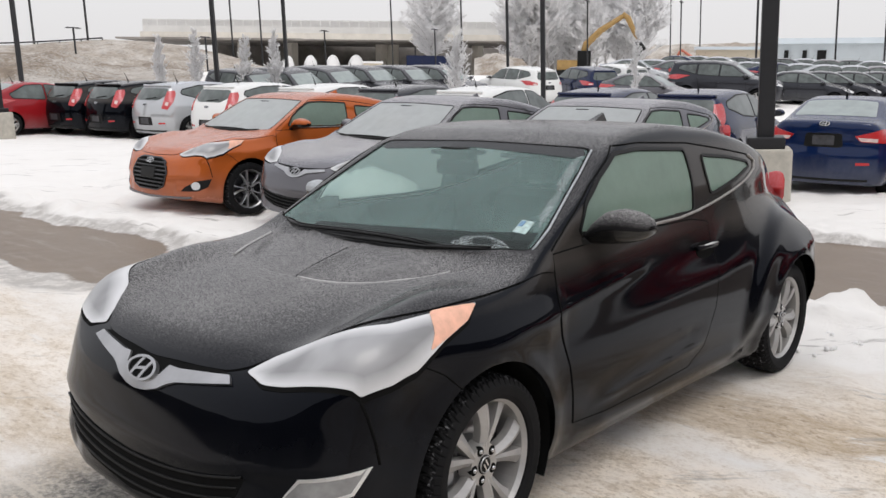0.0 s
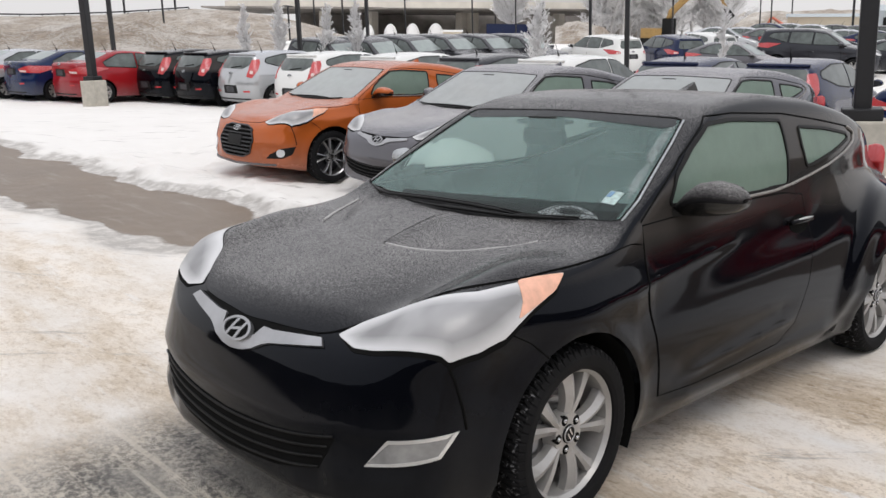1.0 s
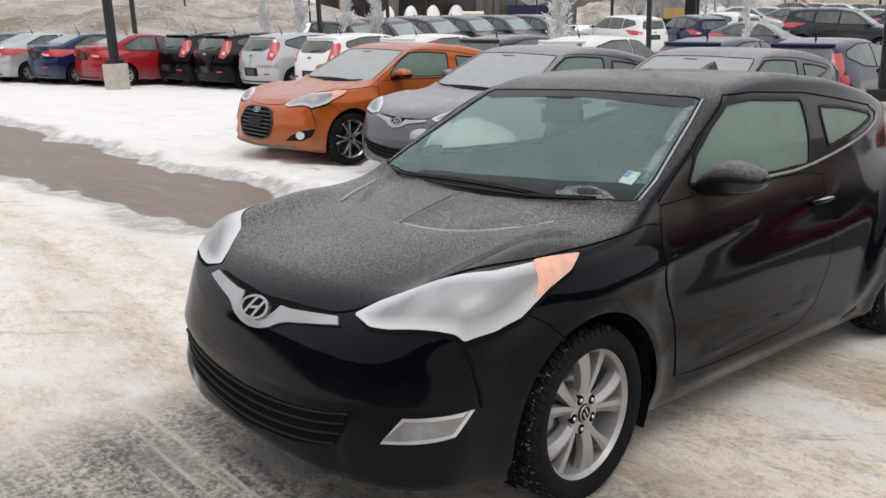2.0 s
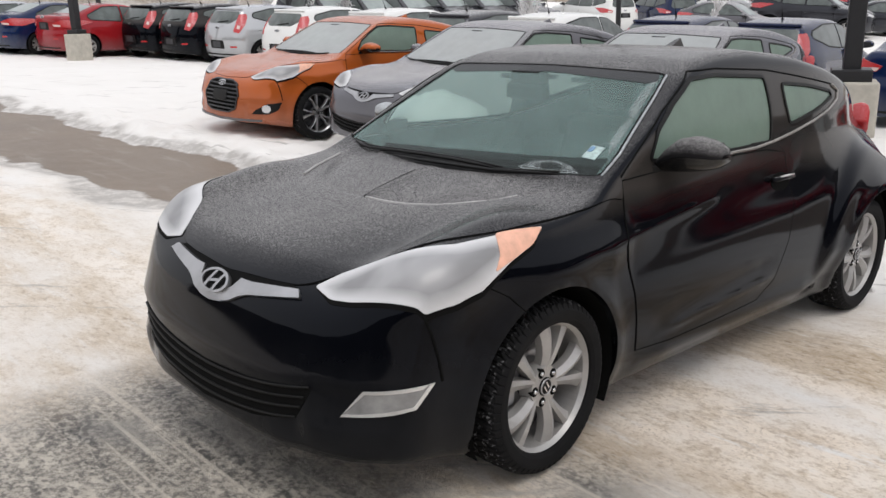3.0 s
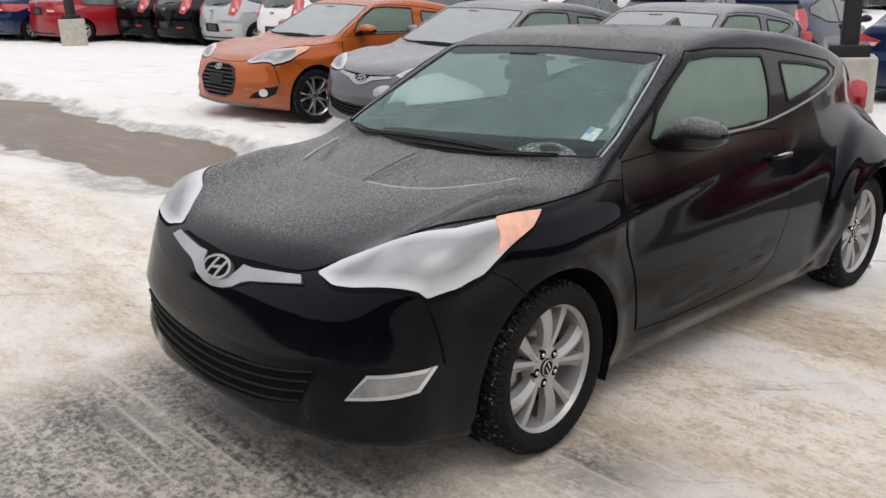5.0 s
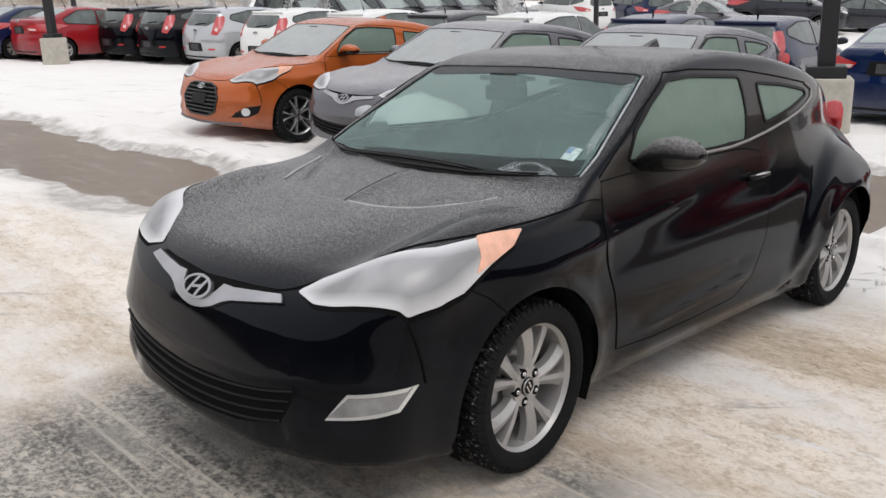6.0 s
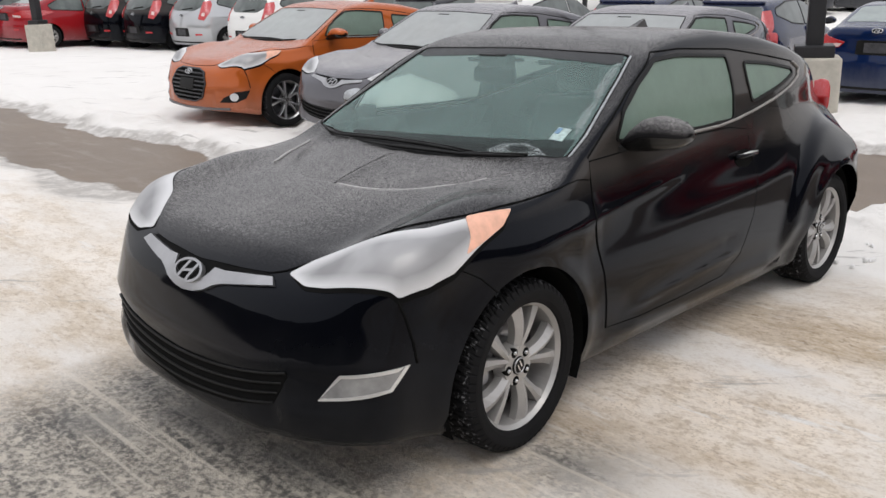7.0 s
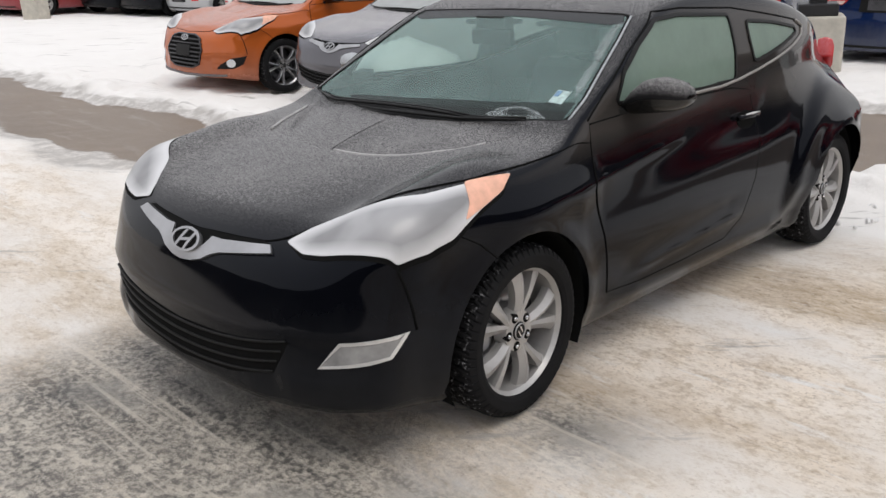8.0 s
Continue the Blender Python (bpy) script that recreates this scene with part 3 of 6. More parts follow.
# wheels: axis along y, the face towards +y
def tyre_mesh(r, rim, blocks=64):
    """Sidewalls and a tread whose grooves are sunk into one skin."""
    w = 0.105
    prof = [(rim - 0.012, -w + 0.02), (rim + 0.01, -w), (rim + 0.035, -w - 0.004), (r - 0.035, -w - 0.004), (r - 0.012, -w + 0.008), (r - 0.002, -w + 0.03), (r, -0.046), (r, -0.040),
            (r, -0.006), (r, 0.0), (r, 0.006), (r, 0.040), (r, 0.046), (r - 0.002, w - 0.03), (r - 0.012, w - 0.008), (r - 0.035, w + 0.004), (rim + 0.035, w + 0.004),
            (rim + 0.01, w), (rim - 0.004, w - 0.008), (rim - 0.012, w - 0.03)]
    seg = blocks * 5 if blocks else 40
    verts, faces = [], []
    n = len(prof)
    for i in range(seg):
        for k, (q, y) in enumerate(prof):
            t = 2 * math.pi * (i + 0.5 * math.sin(k * 2.1) * (4 <= k <= 14)) / seg
            if blocks and 4 <= k <= 14:
                groove = (i + (2 if k % 2 else 0)) % 5 == 0
                q -= 0.011 if groove or k in (7, 9, 11) else 0.0
            verts.append((q * math.cos(t), y, q * math.sin(t)))
    for i in range(seg):
        j = (i + 1) % seg
        faces += [(j * n + k, j * n + k + 1, i * n + k + 1, i * n + k) for k in range(n - 1)]
    return mesh_of("tyre", verts, faces, smooth=not blocks)


def spoke_wheel(rim, pairs, dark=False):
    """Rim lip and curved twin spokes as one casting."""
    lip = [(rim - 0.03, -0.09), (rim - 0.022, 0.02), (rim - 0.02, 0.072), (rim - 0.008, 0.088), (rim, 0.09), (rim + 0.002, 0.082), (rim - 0.004, 0.06), (rim - 0.012, -0.09)]
    me = revolve(lip, 56, "y", "rim", closed=True)
    bm = bmesh.new()
    bm.from_mesh(me)

    def spoke(a0, lean, wide, thin, fold):
        """A flat blade from the hub to the rim; fold: which edge stands proud."""
        rows = []
        n = 8
        for i in range(n):
            t = i / (n - 1)
            r = 0.035 + (rim - 0.046) * t
            a = a0 + lean * t ** 1.4
            half = (thin * (1 - 0.25 * math.sin(math.pi * t)) + (wide - thin) * t ** 1.3) / 2
            y = 0.058 + 0.016 * math.sin(math.pi * min(1, t * 0.9)) + 0.006 * t
            c, s = math.cos(a), math.sin(a)
            row = []
            for u, d in ((-half, -0.045), (-half, -0.002 if fold < 0 else -0.014), (half * 0.2 * fold, 0.003), (half, -0.014 if fold < 0 else -0.002), (half, -0.045)):
                row.append(bm.verts.new((r * c - u * s, y + d, r * s + u * c)))
            rows.append(row)
        for p, q in zip(rows, rows[1:]):
            for k in range(4):
                f = bm.faces.new((p[k], p[k + 1], q[k + 1], q[k]))
        bm.faces.new(rows[-1])

    for k in range(pairs):
        a = 2 * math.pi * k / pairs + 0.3
        if dark:
            spoke(a - 0.12, -0.12, 0.022, 0.02, -1)
            spoke(a + 0.12, 0.12, 0.022, 0.02, 1)
        else:
            spoke(a - 0.15, -0.15, 0.056, 0.034, 1)
            spoke(a + 0.15, 0.13, 0.062, 0.036, -1)
    hub = bmesh.ops.create_cone(bm, cap_ends=True, segments=24, radius1=0.082, radius2=0.074, depth=0.05,
                                matrix=Matrix.Translation((0, 0.042, 0)) @ Matrix.Rotation(radians(-90), 4, "X"))
    bmesh.ops.recalc_face_normals(bm, faces=bm.faces)
    for f in bm.faces:
        f.smooth = len(f.verts) == 4 and f.calc_area() < 2e-4
    bm.to_mesh(me)
    bm.free()
    return me


def badge_disc(r):
    return revolve([(0.0, 0.006), (r * 0.7, 0.006), (r, 0.003), (r, -0.012)], 20, "y", "hub_cap")


WHEELS = {}


def wheel_set(kind):
    if kind in WHEELS:
        return WHEELS[kind]
    r, rim, pairs, mat, blocks = {"alloy": (0.318, 0.24, 5, M["alloy"], 60), "dark": (0.318, 0.24, 5, M["satin"], 0),
                                  "small": (0.3, 0.2, 5, M["alloy"], 0), "tall": (0.345, 0.235, 5, M["alloy"], 0)}[kind]
    # hub disc made wide and dark for the shade between the spokes
    shade_disc = revolve([(0.02, -0.05), (0.205, -0.05), (0.205, -0.03), (0.02, -0.03)], 32, "y", "wheel", closed=True)
    tyre, cast, cap = tyre_mesh(r, rim, blocks), spoke_wheel(rim, pairs, kind == "dark"), badge_disc(0.034)
    # black disc gives the shade of a nut pocket; the hub stays unhollowed
    hole = revolve([(0.0, 0.0685), (0.017, 0.0685), (0.019, 0.066), (0.019, 0.05)], 14, "y", "lug_shade")
    hole.materials.append(M["liner"])
    nuts = revolve([(0.0, 0.076), (0.006, 0.076), (0.0085, 0.072), (0.009, 0.05)], 10, "y", "wheel_nut")
    shade_disc.materials.append(M["dark_alloy"])
    tyre.materials.append(M["rubber"])
    cast.materials.append(mat)
    cap.materials.append(M["trim"])
    nuts.materials.append(M["chrome"])
    WHEELS[kind] = (shade_disc, tyre, cast, cap, nuts, hole)
    return WHEELS[kind]


BRAKES = [revolve([(0.06, -0.022), (0.14, -0.022), (0.14, -0.012), (0.06, -0.012)], 32, "y", "brake_disc", closed=True)]
caliper = box(bmesh.new(), 0.095, 0.165, -0.03, 0.02, -0.06, 0.06, 0.015)
BRAKES.append(bpy.data.meshes.new("brake_caliper"))
caliper.to_mesh(BRAKES[1])
caliper.free()
for brake_mesh in BRAKES:
    brake_mesh.materials.append(M["satin"])


CAP_RING = revolve([(0.026, 0.006), (0.027, 0.0085), (0.030, 0.0085), (0.031, 0.005)], 24, "y", "cap_ring")
cap_bar = bmesh.new()
bmesh.ops.create_cube(cap_bar, size=1, matrix=Matrix.Rotation(radians(-28), 4, "Y") @ Matrix.Diagonal((0.006, 0.003, 0.03, 1)))
CAP_BAR = bpy.data.meshes.new("cap_bar")
cap_bar.to_mesh(CAP_BAR)
cap_bar.free()
CAP_RING.materials.append(M["satin"])
CAP_BAR.materials.append(M["chrome"])


def add_wheels(car, spec, kind, track, steer=0.0, turned=()):
    shade_disc, tyre, cast, cap, nuts, hole = wheel_set(kind)
    spin = random.Random(3)
    for cx in spec["axles"]:
        for side in (1, -1):
            w = part("wheel", shade_disc, None, car)
            turn = Matrix.Rotation(0 if side > 0 else math.pi, 4, "Z")
            if cx > 0:
                turn = Matrix.Rotation(radians(steer), 4, "Z") @ turn
            angle = turned[0 if cx > 0 else 1] if turned and side > 0 else 72 * spin.random()
            w.matrix_basis = Matrix.Translation((cx, side * track, spec["hub"])) @ turn @ Matrix.Rotation(radians(angle), 4, "Y")
            part("tyre", tyre, None, w)
            if kind == "alloy":
                part("brake_disc", BRAKES[0], None, w)
                c = part("brake_caliper", BRAKES[1], None, car, "grey cast brake caliper")
                c.matrix_basis = Matrix.Translation((cx, side * track, spec["hub"])) @ turn
                c.scale.x = side
            part("rim", cast, None, w)
            if kind in ("alloy", "dark"):
                middle = part("hub_cap", cap, None, w)
                middle.location = (0, 0.068, 0)
                part("cap_ring", CAP_RING, None, middle)
                for k in (-1, 1):
                    part("cap_bar", CAP_BAR, None, middle).location = (0.009 * k, 0.0065, 0)
                for k in range(5):
                    a = 2 * math.pi * (k + 0.5) / 5 + 0.3
                    part("lug_shade", hole, None, w).location = (0.057 * math.cos(a), 0, 0.057 * math.sin(a))
                    part("wheel_nut", nuts, None, w).location = (0.057 * math.cos(a), 0, 0.057 * math.sin(a))


def add_liners(car, spec, mat):
    """Dark hollow behind each wheel."""
    r, h = spec["arch"], spec["hub"]
    verts, faces = [], []
    n = 28
    for i in range(n + 1):
        a = radians(-25) + radians(230) * i / n
        for y in (0.48, 0.845):
            verts.append(((r + 0.004) * math.cos(a), y, (r + 0.004) * math.sin(a)))
    for i in range(n):
        faces.append((2 * i, 2 * i + 1, 2 * i + 3, 2 * i + 2))
    s = len(verts)
    verts.append((0, 0.48, 0))
    faces += [(s, 2 * i, 2 * i + 2) for i in range(n)]
    me = mesh_of("arch_liner", verts, faces)
    me.materials.append(mat)
    for cx in spec["axles"]:
        for side in (1, -1):
            o = part("arch_liner", me, None, car)
            o.matrix_basis = Matrix.Translation((cx, 0, h)) @ Matrix.Rotation(0 if side > 0 else math.pi, 4, "Z")


def add_cabin(car):
    """Dark seats, dashboard, steering wheel and mirror behind the glass."""
    bm = box(bmesh.new(), 0.55, 1.0, -0.7, 0.7, 0.7, 0.91, 0.04)
    part("dashboard", bm, M["cabin"], car)
    for y in (0.36, -0.36):
        bm = box(bmesh.new(), -0.5, 0.05, y - 0.25, y + 0.25, 0.3, 0.52, 0.06)
        seat = part("seat", bm, M["cabin"], car)
        bm = box(bmesh.new(), -0.07, 0.07, -0.24, 0.24, 0.0, 0.56, 0.06)
        bmesh.ops.transform(bm, matrix=Matrix.Translation((-0.42, y, 0.5)) @ Matrix.Rotation(radians(-18), 4, "Y"), verts=bm.verts)
        part("backrest", bm, M["cabin"], seat)
        bm = box(bmesh.new(), -0.05, 0.05, -0.13, 0.13, 0.0, 0.17, 0.045)
        bmesh.ops.transform(bm, matrix=Matrix.Translation((-0.62, y, 1.07)), verts=bm.verts)
        part("headrest", bm, M["cabin"], seat)
    bm = box(bmesh.new(), -1.3, -1.15, -0.6, 0.6, 0.5, 1.0, 0.06)
    part("rear_seat", bm, M["cabin"], car)
    ring = [Vector((0.42, 0.36 + 0.18 * math.cos(a), 0.84 + 0.18 * math.sin(a))) + Vector((-0.09 * math.sin(a), 0, 0)) for a in np.linspace(0, 2 * math.pi, 25)]
    part("steering_wheel", tube(ring, 0.016, 6, "steering_wheel"), M["trim"], car)
    bm = box(bmesh.new(), 0.4, 0.44, -0.2, 0.04, 1.2, 1.275, 0.014)
    mirror = part("interior_mirror", bm, M["trim"], car)
    bm = box(bmesh.new(), 0.34, 0.41, -0.2, -0.02, 1.262, 1.33, 0.012)
    part("mirror_stem", bm, M["trim"], mirror)
    for y0, y1 in ((-0.34, -0.08), (0.1, 0.5)):
        bm = box(bmesh.new(), 0.2, 0.33, y0, y1, 1.285, 1.305, 0.008)
        part("sun_visor", bm, M["cabin"], car)


def side_mirror(car, paint, side, at, size=1.0):
    """A swept pod on a flat foot: a painted cap over a dark lower shell, with a dark glass on its rear face."""
    keys = [(0.0, 0.66, 0.61, 1.03, 1.005), (0.08, 0.675, 0.595, 1.05, 1.0), (0.22, 0.69, 0.57, 1.092, 0.999), (0.4, 0.695, 0.55, 1.13, 1.002),
            (0.6, 0.69, 0.53, 1.141, 1.008), (0.8, 0.672, 0.515, 1.13, 1.018), (0.93, 0.64, 0.51, 1.108, 1.03), (1.0, 0.6, 0.53, 1.082, 1.05)]

    def ring(front, back, top, low, u, wide, cut):
        pts = []
        for k in range(16):
            a = 2 * math.pi * k / 16
            c, v = math.cos(a), math.sin(a)
            c, v = math.copysign(abs(c) ** 0.75, c), math.copysign(abs(v) ** 0.8, v)
            x, z = (front + back) / 2 + (front - back) / 2 * wide * c, (top + low) / 2 + (top - low) / 2 * wide * v
            pts.append(Vector((at[0] + (x - 0.61) * size, side * (at[1] + (u - 0.5) * 0.255 * size), at[2] + (max(z, cut) - 1.075) * size)))
        return pts

    def loft(wide, cut):
        bm = bmesh.new()
        rows = [[bm.verts.new(p) for p in ring(f, b, t, l, u, wide, l + (t - l) * cut if cut else -9)] for u, f, b, t, l in keys]
        for p, q in zip(rows, rows[1:]):
            for k in range(16):
                bm.faces.new((p[k], p[(k + 1) % 16], q[(k + 1) % 16], q[k]))
        bm.faces.new(rows[0])
        bm.faces.new(rows[-1][::-1])
        bmesh.ops.recalc_face_normals(bm, faces=bm.faces)
        for f in bm.faces:
            f.smooth = True
        return bm

    pod = part("side_mirror", loft(1.0, 0), M["gloss_trim"], car)
    part("mirror_cap", loft(1.025, 0.42), paint, pod)
    foot = bmesh.new()
    rows = []
    for u, x0, x1, z0, z1 in ((0.0, 0.79, 0.6, 0.968, 1.04), (0.45, 0.74, 0.59, 0.985, 1.035), (0.8, 0.69, 0.58, 0.998, 1.032), (1.0, 0.67, 0.58, 1.002, 1.03)):
        y = side * (at[1] - 0.2 * size + 0.12 * u * size)
        rows.append([foot.verts.new((at[0] + (x - 0.61) * size, y, at[2] + (z - 1.075) * size)) for x, z in ((x0, z0), (x0, z1 - 0.012), (x0 - 0.03, z1), (x1, z1), (x1, z0))])
    for p, q in zip(rows, rows[1:]):
        for k in range(5):
            foot.faces.new((p[k], p[(k + 1) % 5], q[(k + 1) % 5], q[k]))
    foot.faces.new(rows[0])
    foot.faces.new(rows[-1][::-1])
    bmesh.ops.recalc_face_normals(foot, faces=foot.faces)
    part("mirror_foot", foot, M["trim"], pod)
    bm = box(bmesh.new(), at[0] - 0.1 * size, at[0] - 0.085 * size, side * at[1] - 0.085 * size, side * at[1] + 0.085 * size, at[2] - 0.045 * size, at[2] + 0.04 * size, 0.004)
    part("mirror_glass", bm, M["dark_alloy"], pod)
    return pod


def oval(a, b, n=28, cu=0.0, cv=0.0):
    return [(cu + a * math.cos(2 * math.pi * k / n), cv + b * math.sin(2 * math.pi * k / n)) for k in range(n)]


def emblem(shell, car, z, scale, view=0, mat=None, tall=0.033):
    """Plain oval ring round two slanting bars with a link between them, in relief."""
    ring = part("badge", shell.panel("badge", oval(0.094 * scale, tall * 1.06 * scale, 28, 0, z), view, 0.021, 0.012, 0.03, hole=oval(0.079 * scale, tall * 0.84 * scale, 28, 0, z)),
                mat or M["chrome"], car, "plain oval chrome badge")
    part("badge_field", shell.panel("badge_field", oval(0.082 * scale, tall * 0.9 * scale, 24, 0, z), view, 0.0155, 0.02, 0.02), M["liner"], ring)
    k = tall * 0.8
    bars = [[(off + u * 0.0105 + 0.5 * v * k, v * k) for u, v in ((-1, -1), (0.6, -1), (1, 1), (-0.6, 1))] for off in (-0.03, 0.03)]
    bars.append([(-0.025, -k * 0.3), (0.03, k * 0.02), (0.025, k * 0.3), (-0.03, -k * 0.02)])
    for bar in bars:
        part("badge_bar", shell.panel("badge_bar", [(u * scale, z + v * scale) for u, v in bar], view, 0.02, 0.012, 0.012), mat or M["chrome"], ring)


def tail_pod(mirror):
    """A kite-shaped lamp that stands out from the rear corner."""
    kite = round_poly([(-0.035, 0.11), (0.0, 0.105), (0.105, 0.05), (0.125, -0.03), (0.115, -0.108), (0.04, -0.105), (-0.125, 0.0)], 0.016, 3)
    az = radians(110)
    a, n, at = Vector((-math.sin(az), math.cos(az), 0)), Vector((math.cos(az), math.sin(az), 0)), Vector((-1.9, 0.588, 0.99))
    verts, faces, k = [], [], len(kite)
    for size, out in ((0.9, -0.09), (1.0, -0.05), (0.98, -0.03), (0.86, -0.008), (0.5, 0.004)):
        verts += [at + a * (u * size * 0.48) + Vector((0, 0, v * size)) + n * out for u, v in kite]
    for r in range(4):
        faces += [(r * k + i, r * k + (i + 1) % k, (r + 1) * k + (i + 1) % k, (r + 1) * k + i) for i in range(k)]
    faces.append(tuple(range(4 * k, 5 * k)))
    if mirror:
        verts = [Vector((p.x, -p.y, p.z)) for p in verts]
    bm = bmesh.new()
    bm.from_mesh(mesh_of("tail_light", verts, faces))
    bmesh.ops.recalc_face_normals(bm, faces=bm.faces)
    return bm


def coupe(paint, label, glass, rear_glass, screen, turbo=False, steer=0.0, mirror_paint=None, sticker=False, far_side=None):
    """The low three-door coupe."""
    sh = COUPE_SHELL
    car = tagged(new("car"), label, "car", "parked cars")
    openings = [("side", flip_x(DOOR_WINDOW)), ("side", flip_x(QUARTER_WINDOW)), ("top", both(WINDSHIELD_HALF)), ("top", both(REAR_WINDOW_HALF))]
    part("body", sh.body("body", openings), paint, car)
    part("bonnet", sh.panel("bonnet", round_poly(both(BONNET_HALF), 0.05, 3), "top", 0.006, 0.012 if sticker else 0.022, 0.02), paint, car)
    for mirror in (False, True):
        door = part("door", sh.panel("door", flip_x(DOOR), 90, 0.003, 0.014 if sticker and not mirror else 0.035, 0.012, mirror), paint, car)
        part("door_seam", sh.seam("door_seam", flip_x(DOOR), 90, 0.004, mirror, closed=True), M["liner"], door)
        grip = tube([sh.lift(-x, z, 90, d) for x, z, d in ((-0.225, 0.86, 0.012), (-0.245, 0.862, 0.03), (-0.385, 0.86, 0.034), (-0.41, 0.858, 0.012))], 0.012, 8, "handle")
        blade = tube([sh.lift(-x, z, 90, d) for x, z, d in ((-0.262, 0.871, 0.036), (-0.33, 0.872, 0.041), (-0.395, 0.868, 0.038))], [0.003, 0.0055, 0.003], 6, "handle_strip")
        recess = sh.panel("handle_recess", oval(0.088, 0.042, 20, 0.32, 0.846), 90, 0.005, 0.03, 0.008, mirror)
        if mirror:
            for piece in (grip, blade):
                piece.transform(Matrix.Diagonal((1, -1, 1, 1)))
                piece.flip_normals()
        pull = part("handle", grip, paint, door, "glossy pull handle")
        part("handle_strip", blade, M["bezel"], pull, "bright strip along the pull")
        part("handle_recess", recess, M["liner"], door)
        win_in = round_poly(flip_x(DOOR_WINDOW), 0.02, 3)
        q_in = round_poly(flip_x(QUARTER_WINDOW), 0.025, 3)
        for nm, poly in (("door_window", win_in), ("quarter_window", q_in)):
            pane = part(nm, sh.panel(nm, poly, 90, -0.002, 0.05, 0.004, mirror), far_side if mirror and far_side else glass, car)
            pane.visible_shadow = False
            part("window_seal", sh.panel("window_seal", grow(poly, 0.009), 90, 0.006, 0.025, 0.018, mirror, hole=grow(poly, -0.004)), M["trim"], pane)
        belt = [(0.62, 1.028), (0.363, 1.02), (0.142, 1.016), (-0.104, 1.018), (-0.271, 1.032), (-0.457, 1.056), (-0.668, 1.091), (-0.902, 1.136), (-1.055, 1.175), (-1.095, 1.215), (-1.02, 1.248)]
        part("belt_moulding", sh.seam("belt_moulding", flip_x(belt), 90, 0.007, mirror, 0.004), M["moulding"], car, "narrow dull metal belt moulding")
        part("roof_seam", sh.seam("roof_seam", flip_x([(0.902, 0.998), (0.753, 1.094), (0.558, 1.214), (0.289, 1.355), (0.097, 1.362), (-0.33, 1.343), (-0.6, 1.309), (-1.01, 1.253)]), 90, 0.004, mirror), M["liner"], car)
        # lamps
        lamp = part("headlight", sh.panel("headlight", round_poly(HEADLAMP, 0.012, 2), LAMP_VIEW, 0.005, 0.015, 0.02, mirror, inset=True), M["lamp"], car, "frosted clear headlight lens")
        part("indicator", sh.panel("indicator", round_poly(AMBER, 0.012, 2), LAMP_VIEW, 0.0075, 0.03, 0.01, mirror), M["amber"], lamp, "frosted amber indicator lens")
        lip = [(u, v - 0.014 if v < -0.445 + 0.29 * (u + 1.25) - 0.02 else v) for u, v in grow(round_poly(HEADLAMP, 0.012, 2), 0.002)]
        part("lamp_surround", sh.panel("lamp_surround", lip, LAMP_VIEW, 0.003, 0.03, 0.01, mirror, hole=grow(round_poly(HEADLAMP, 0.012, 2), -0.004)), M["liner"], lamp)
        if not turbo:
            fog = part("fog_lamp", sh.panel("fog_lamp", grow(FOG, -0.012), 45, 0.001, 0.012, 0.02, mirror), M["fog_lens"], car, "frosted fog lamp")
            part("bezel", sh.panel("bezel", FOG, 45, 0.003, 0.03, 0.025, mirror, hole=grow(FOG, -0.012)), M["bezel"], fog, "chrome fog lamp bezel")
        else:
            pod = [(-1.05, 0.33), (-1.0, 0.38), (-0.86, 0.45), (-0.7, 0.47), (-0.74, 0.38), (-0.84, 0.335)]
            dark = part("fog_recess", sh.panel("fog_recess", pod, 45, 0.005, 0.03, 0.02, mirror), M["trim"], car)
            part("fog_lamp", sh.panel("fog_lamp", oval(0.05, 0.046, 20, -0.87, 0.395), 45, 0.012, 0.02, 0.02, mirror), M["lamp"], dark, "round frosted fog lamp")
        s = -1 if mirror else 1
        side_mirror(car, (M["white_rime"] if mirror else mirror_paint) if mirror_paint else paint, s, (0.61, 0.87, 1.095) if mirror and mirror_paint else (0.61, 0.905, 1.075), 0.72 if mirror and mirror_paint else 1.0)
        part("tail_light", tail_pod(mirror), M["tail"], car, "frosted red tail light")
    part("bonnet_seam", sh.seam("bonnet_seam", round_poly(both(BONNET_HALF), 0.05, 3), "top", 0.0035, closed=True), M["liner"], car)
    for nm, half, glass_mat in (("windshield", WINDSHIELD_HALF, screen), ("rear_window", REAR_WINDOW_HALF, rear_glass)):
        poly = round_poly(both(half), 0.03, 3)
        pane = part(nm, sh.panel(nm, poly, "top", -0.001, 0.05, 0.004), glass_mat, car)
        pane.visible_shadow = False
        part("glass_seal", sh.panel("glass_seal", grow(poly, 0.005), "top", 0.003, 0.05, 0.01, hole=grow(poly, -0.003)), M["liner"], pane)
    if sticker:
        for k, (x0, x1, mat) in enumerate(((0.81, 0.878, M["label_white"]), (0.815, 0.845, M["label_blue"]))):
            y0, y1 = (0.6, 0.662) if k == 0 else (0.605, 0.625)
            part("window_label", sh.panel("window_label", [(x0, y0), (x0, y1), (x1, y1 + 0.004), (x1, y0 + 0.004)] if k == 0 else [(x0, y0), (x0, y1), (x1, y1), (x1, y0)], "top", 0.004 + 0.002 * k, 0.03, 0.003), mat, car, "small white and blue window label")
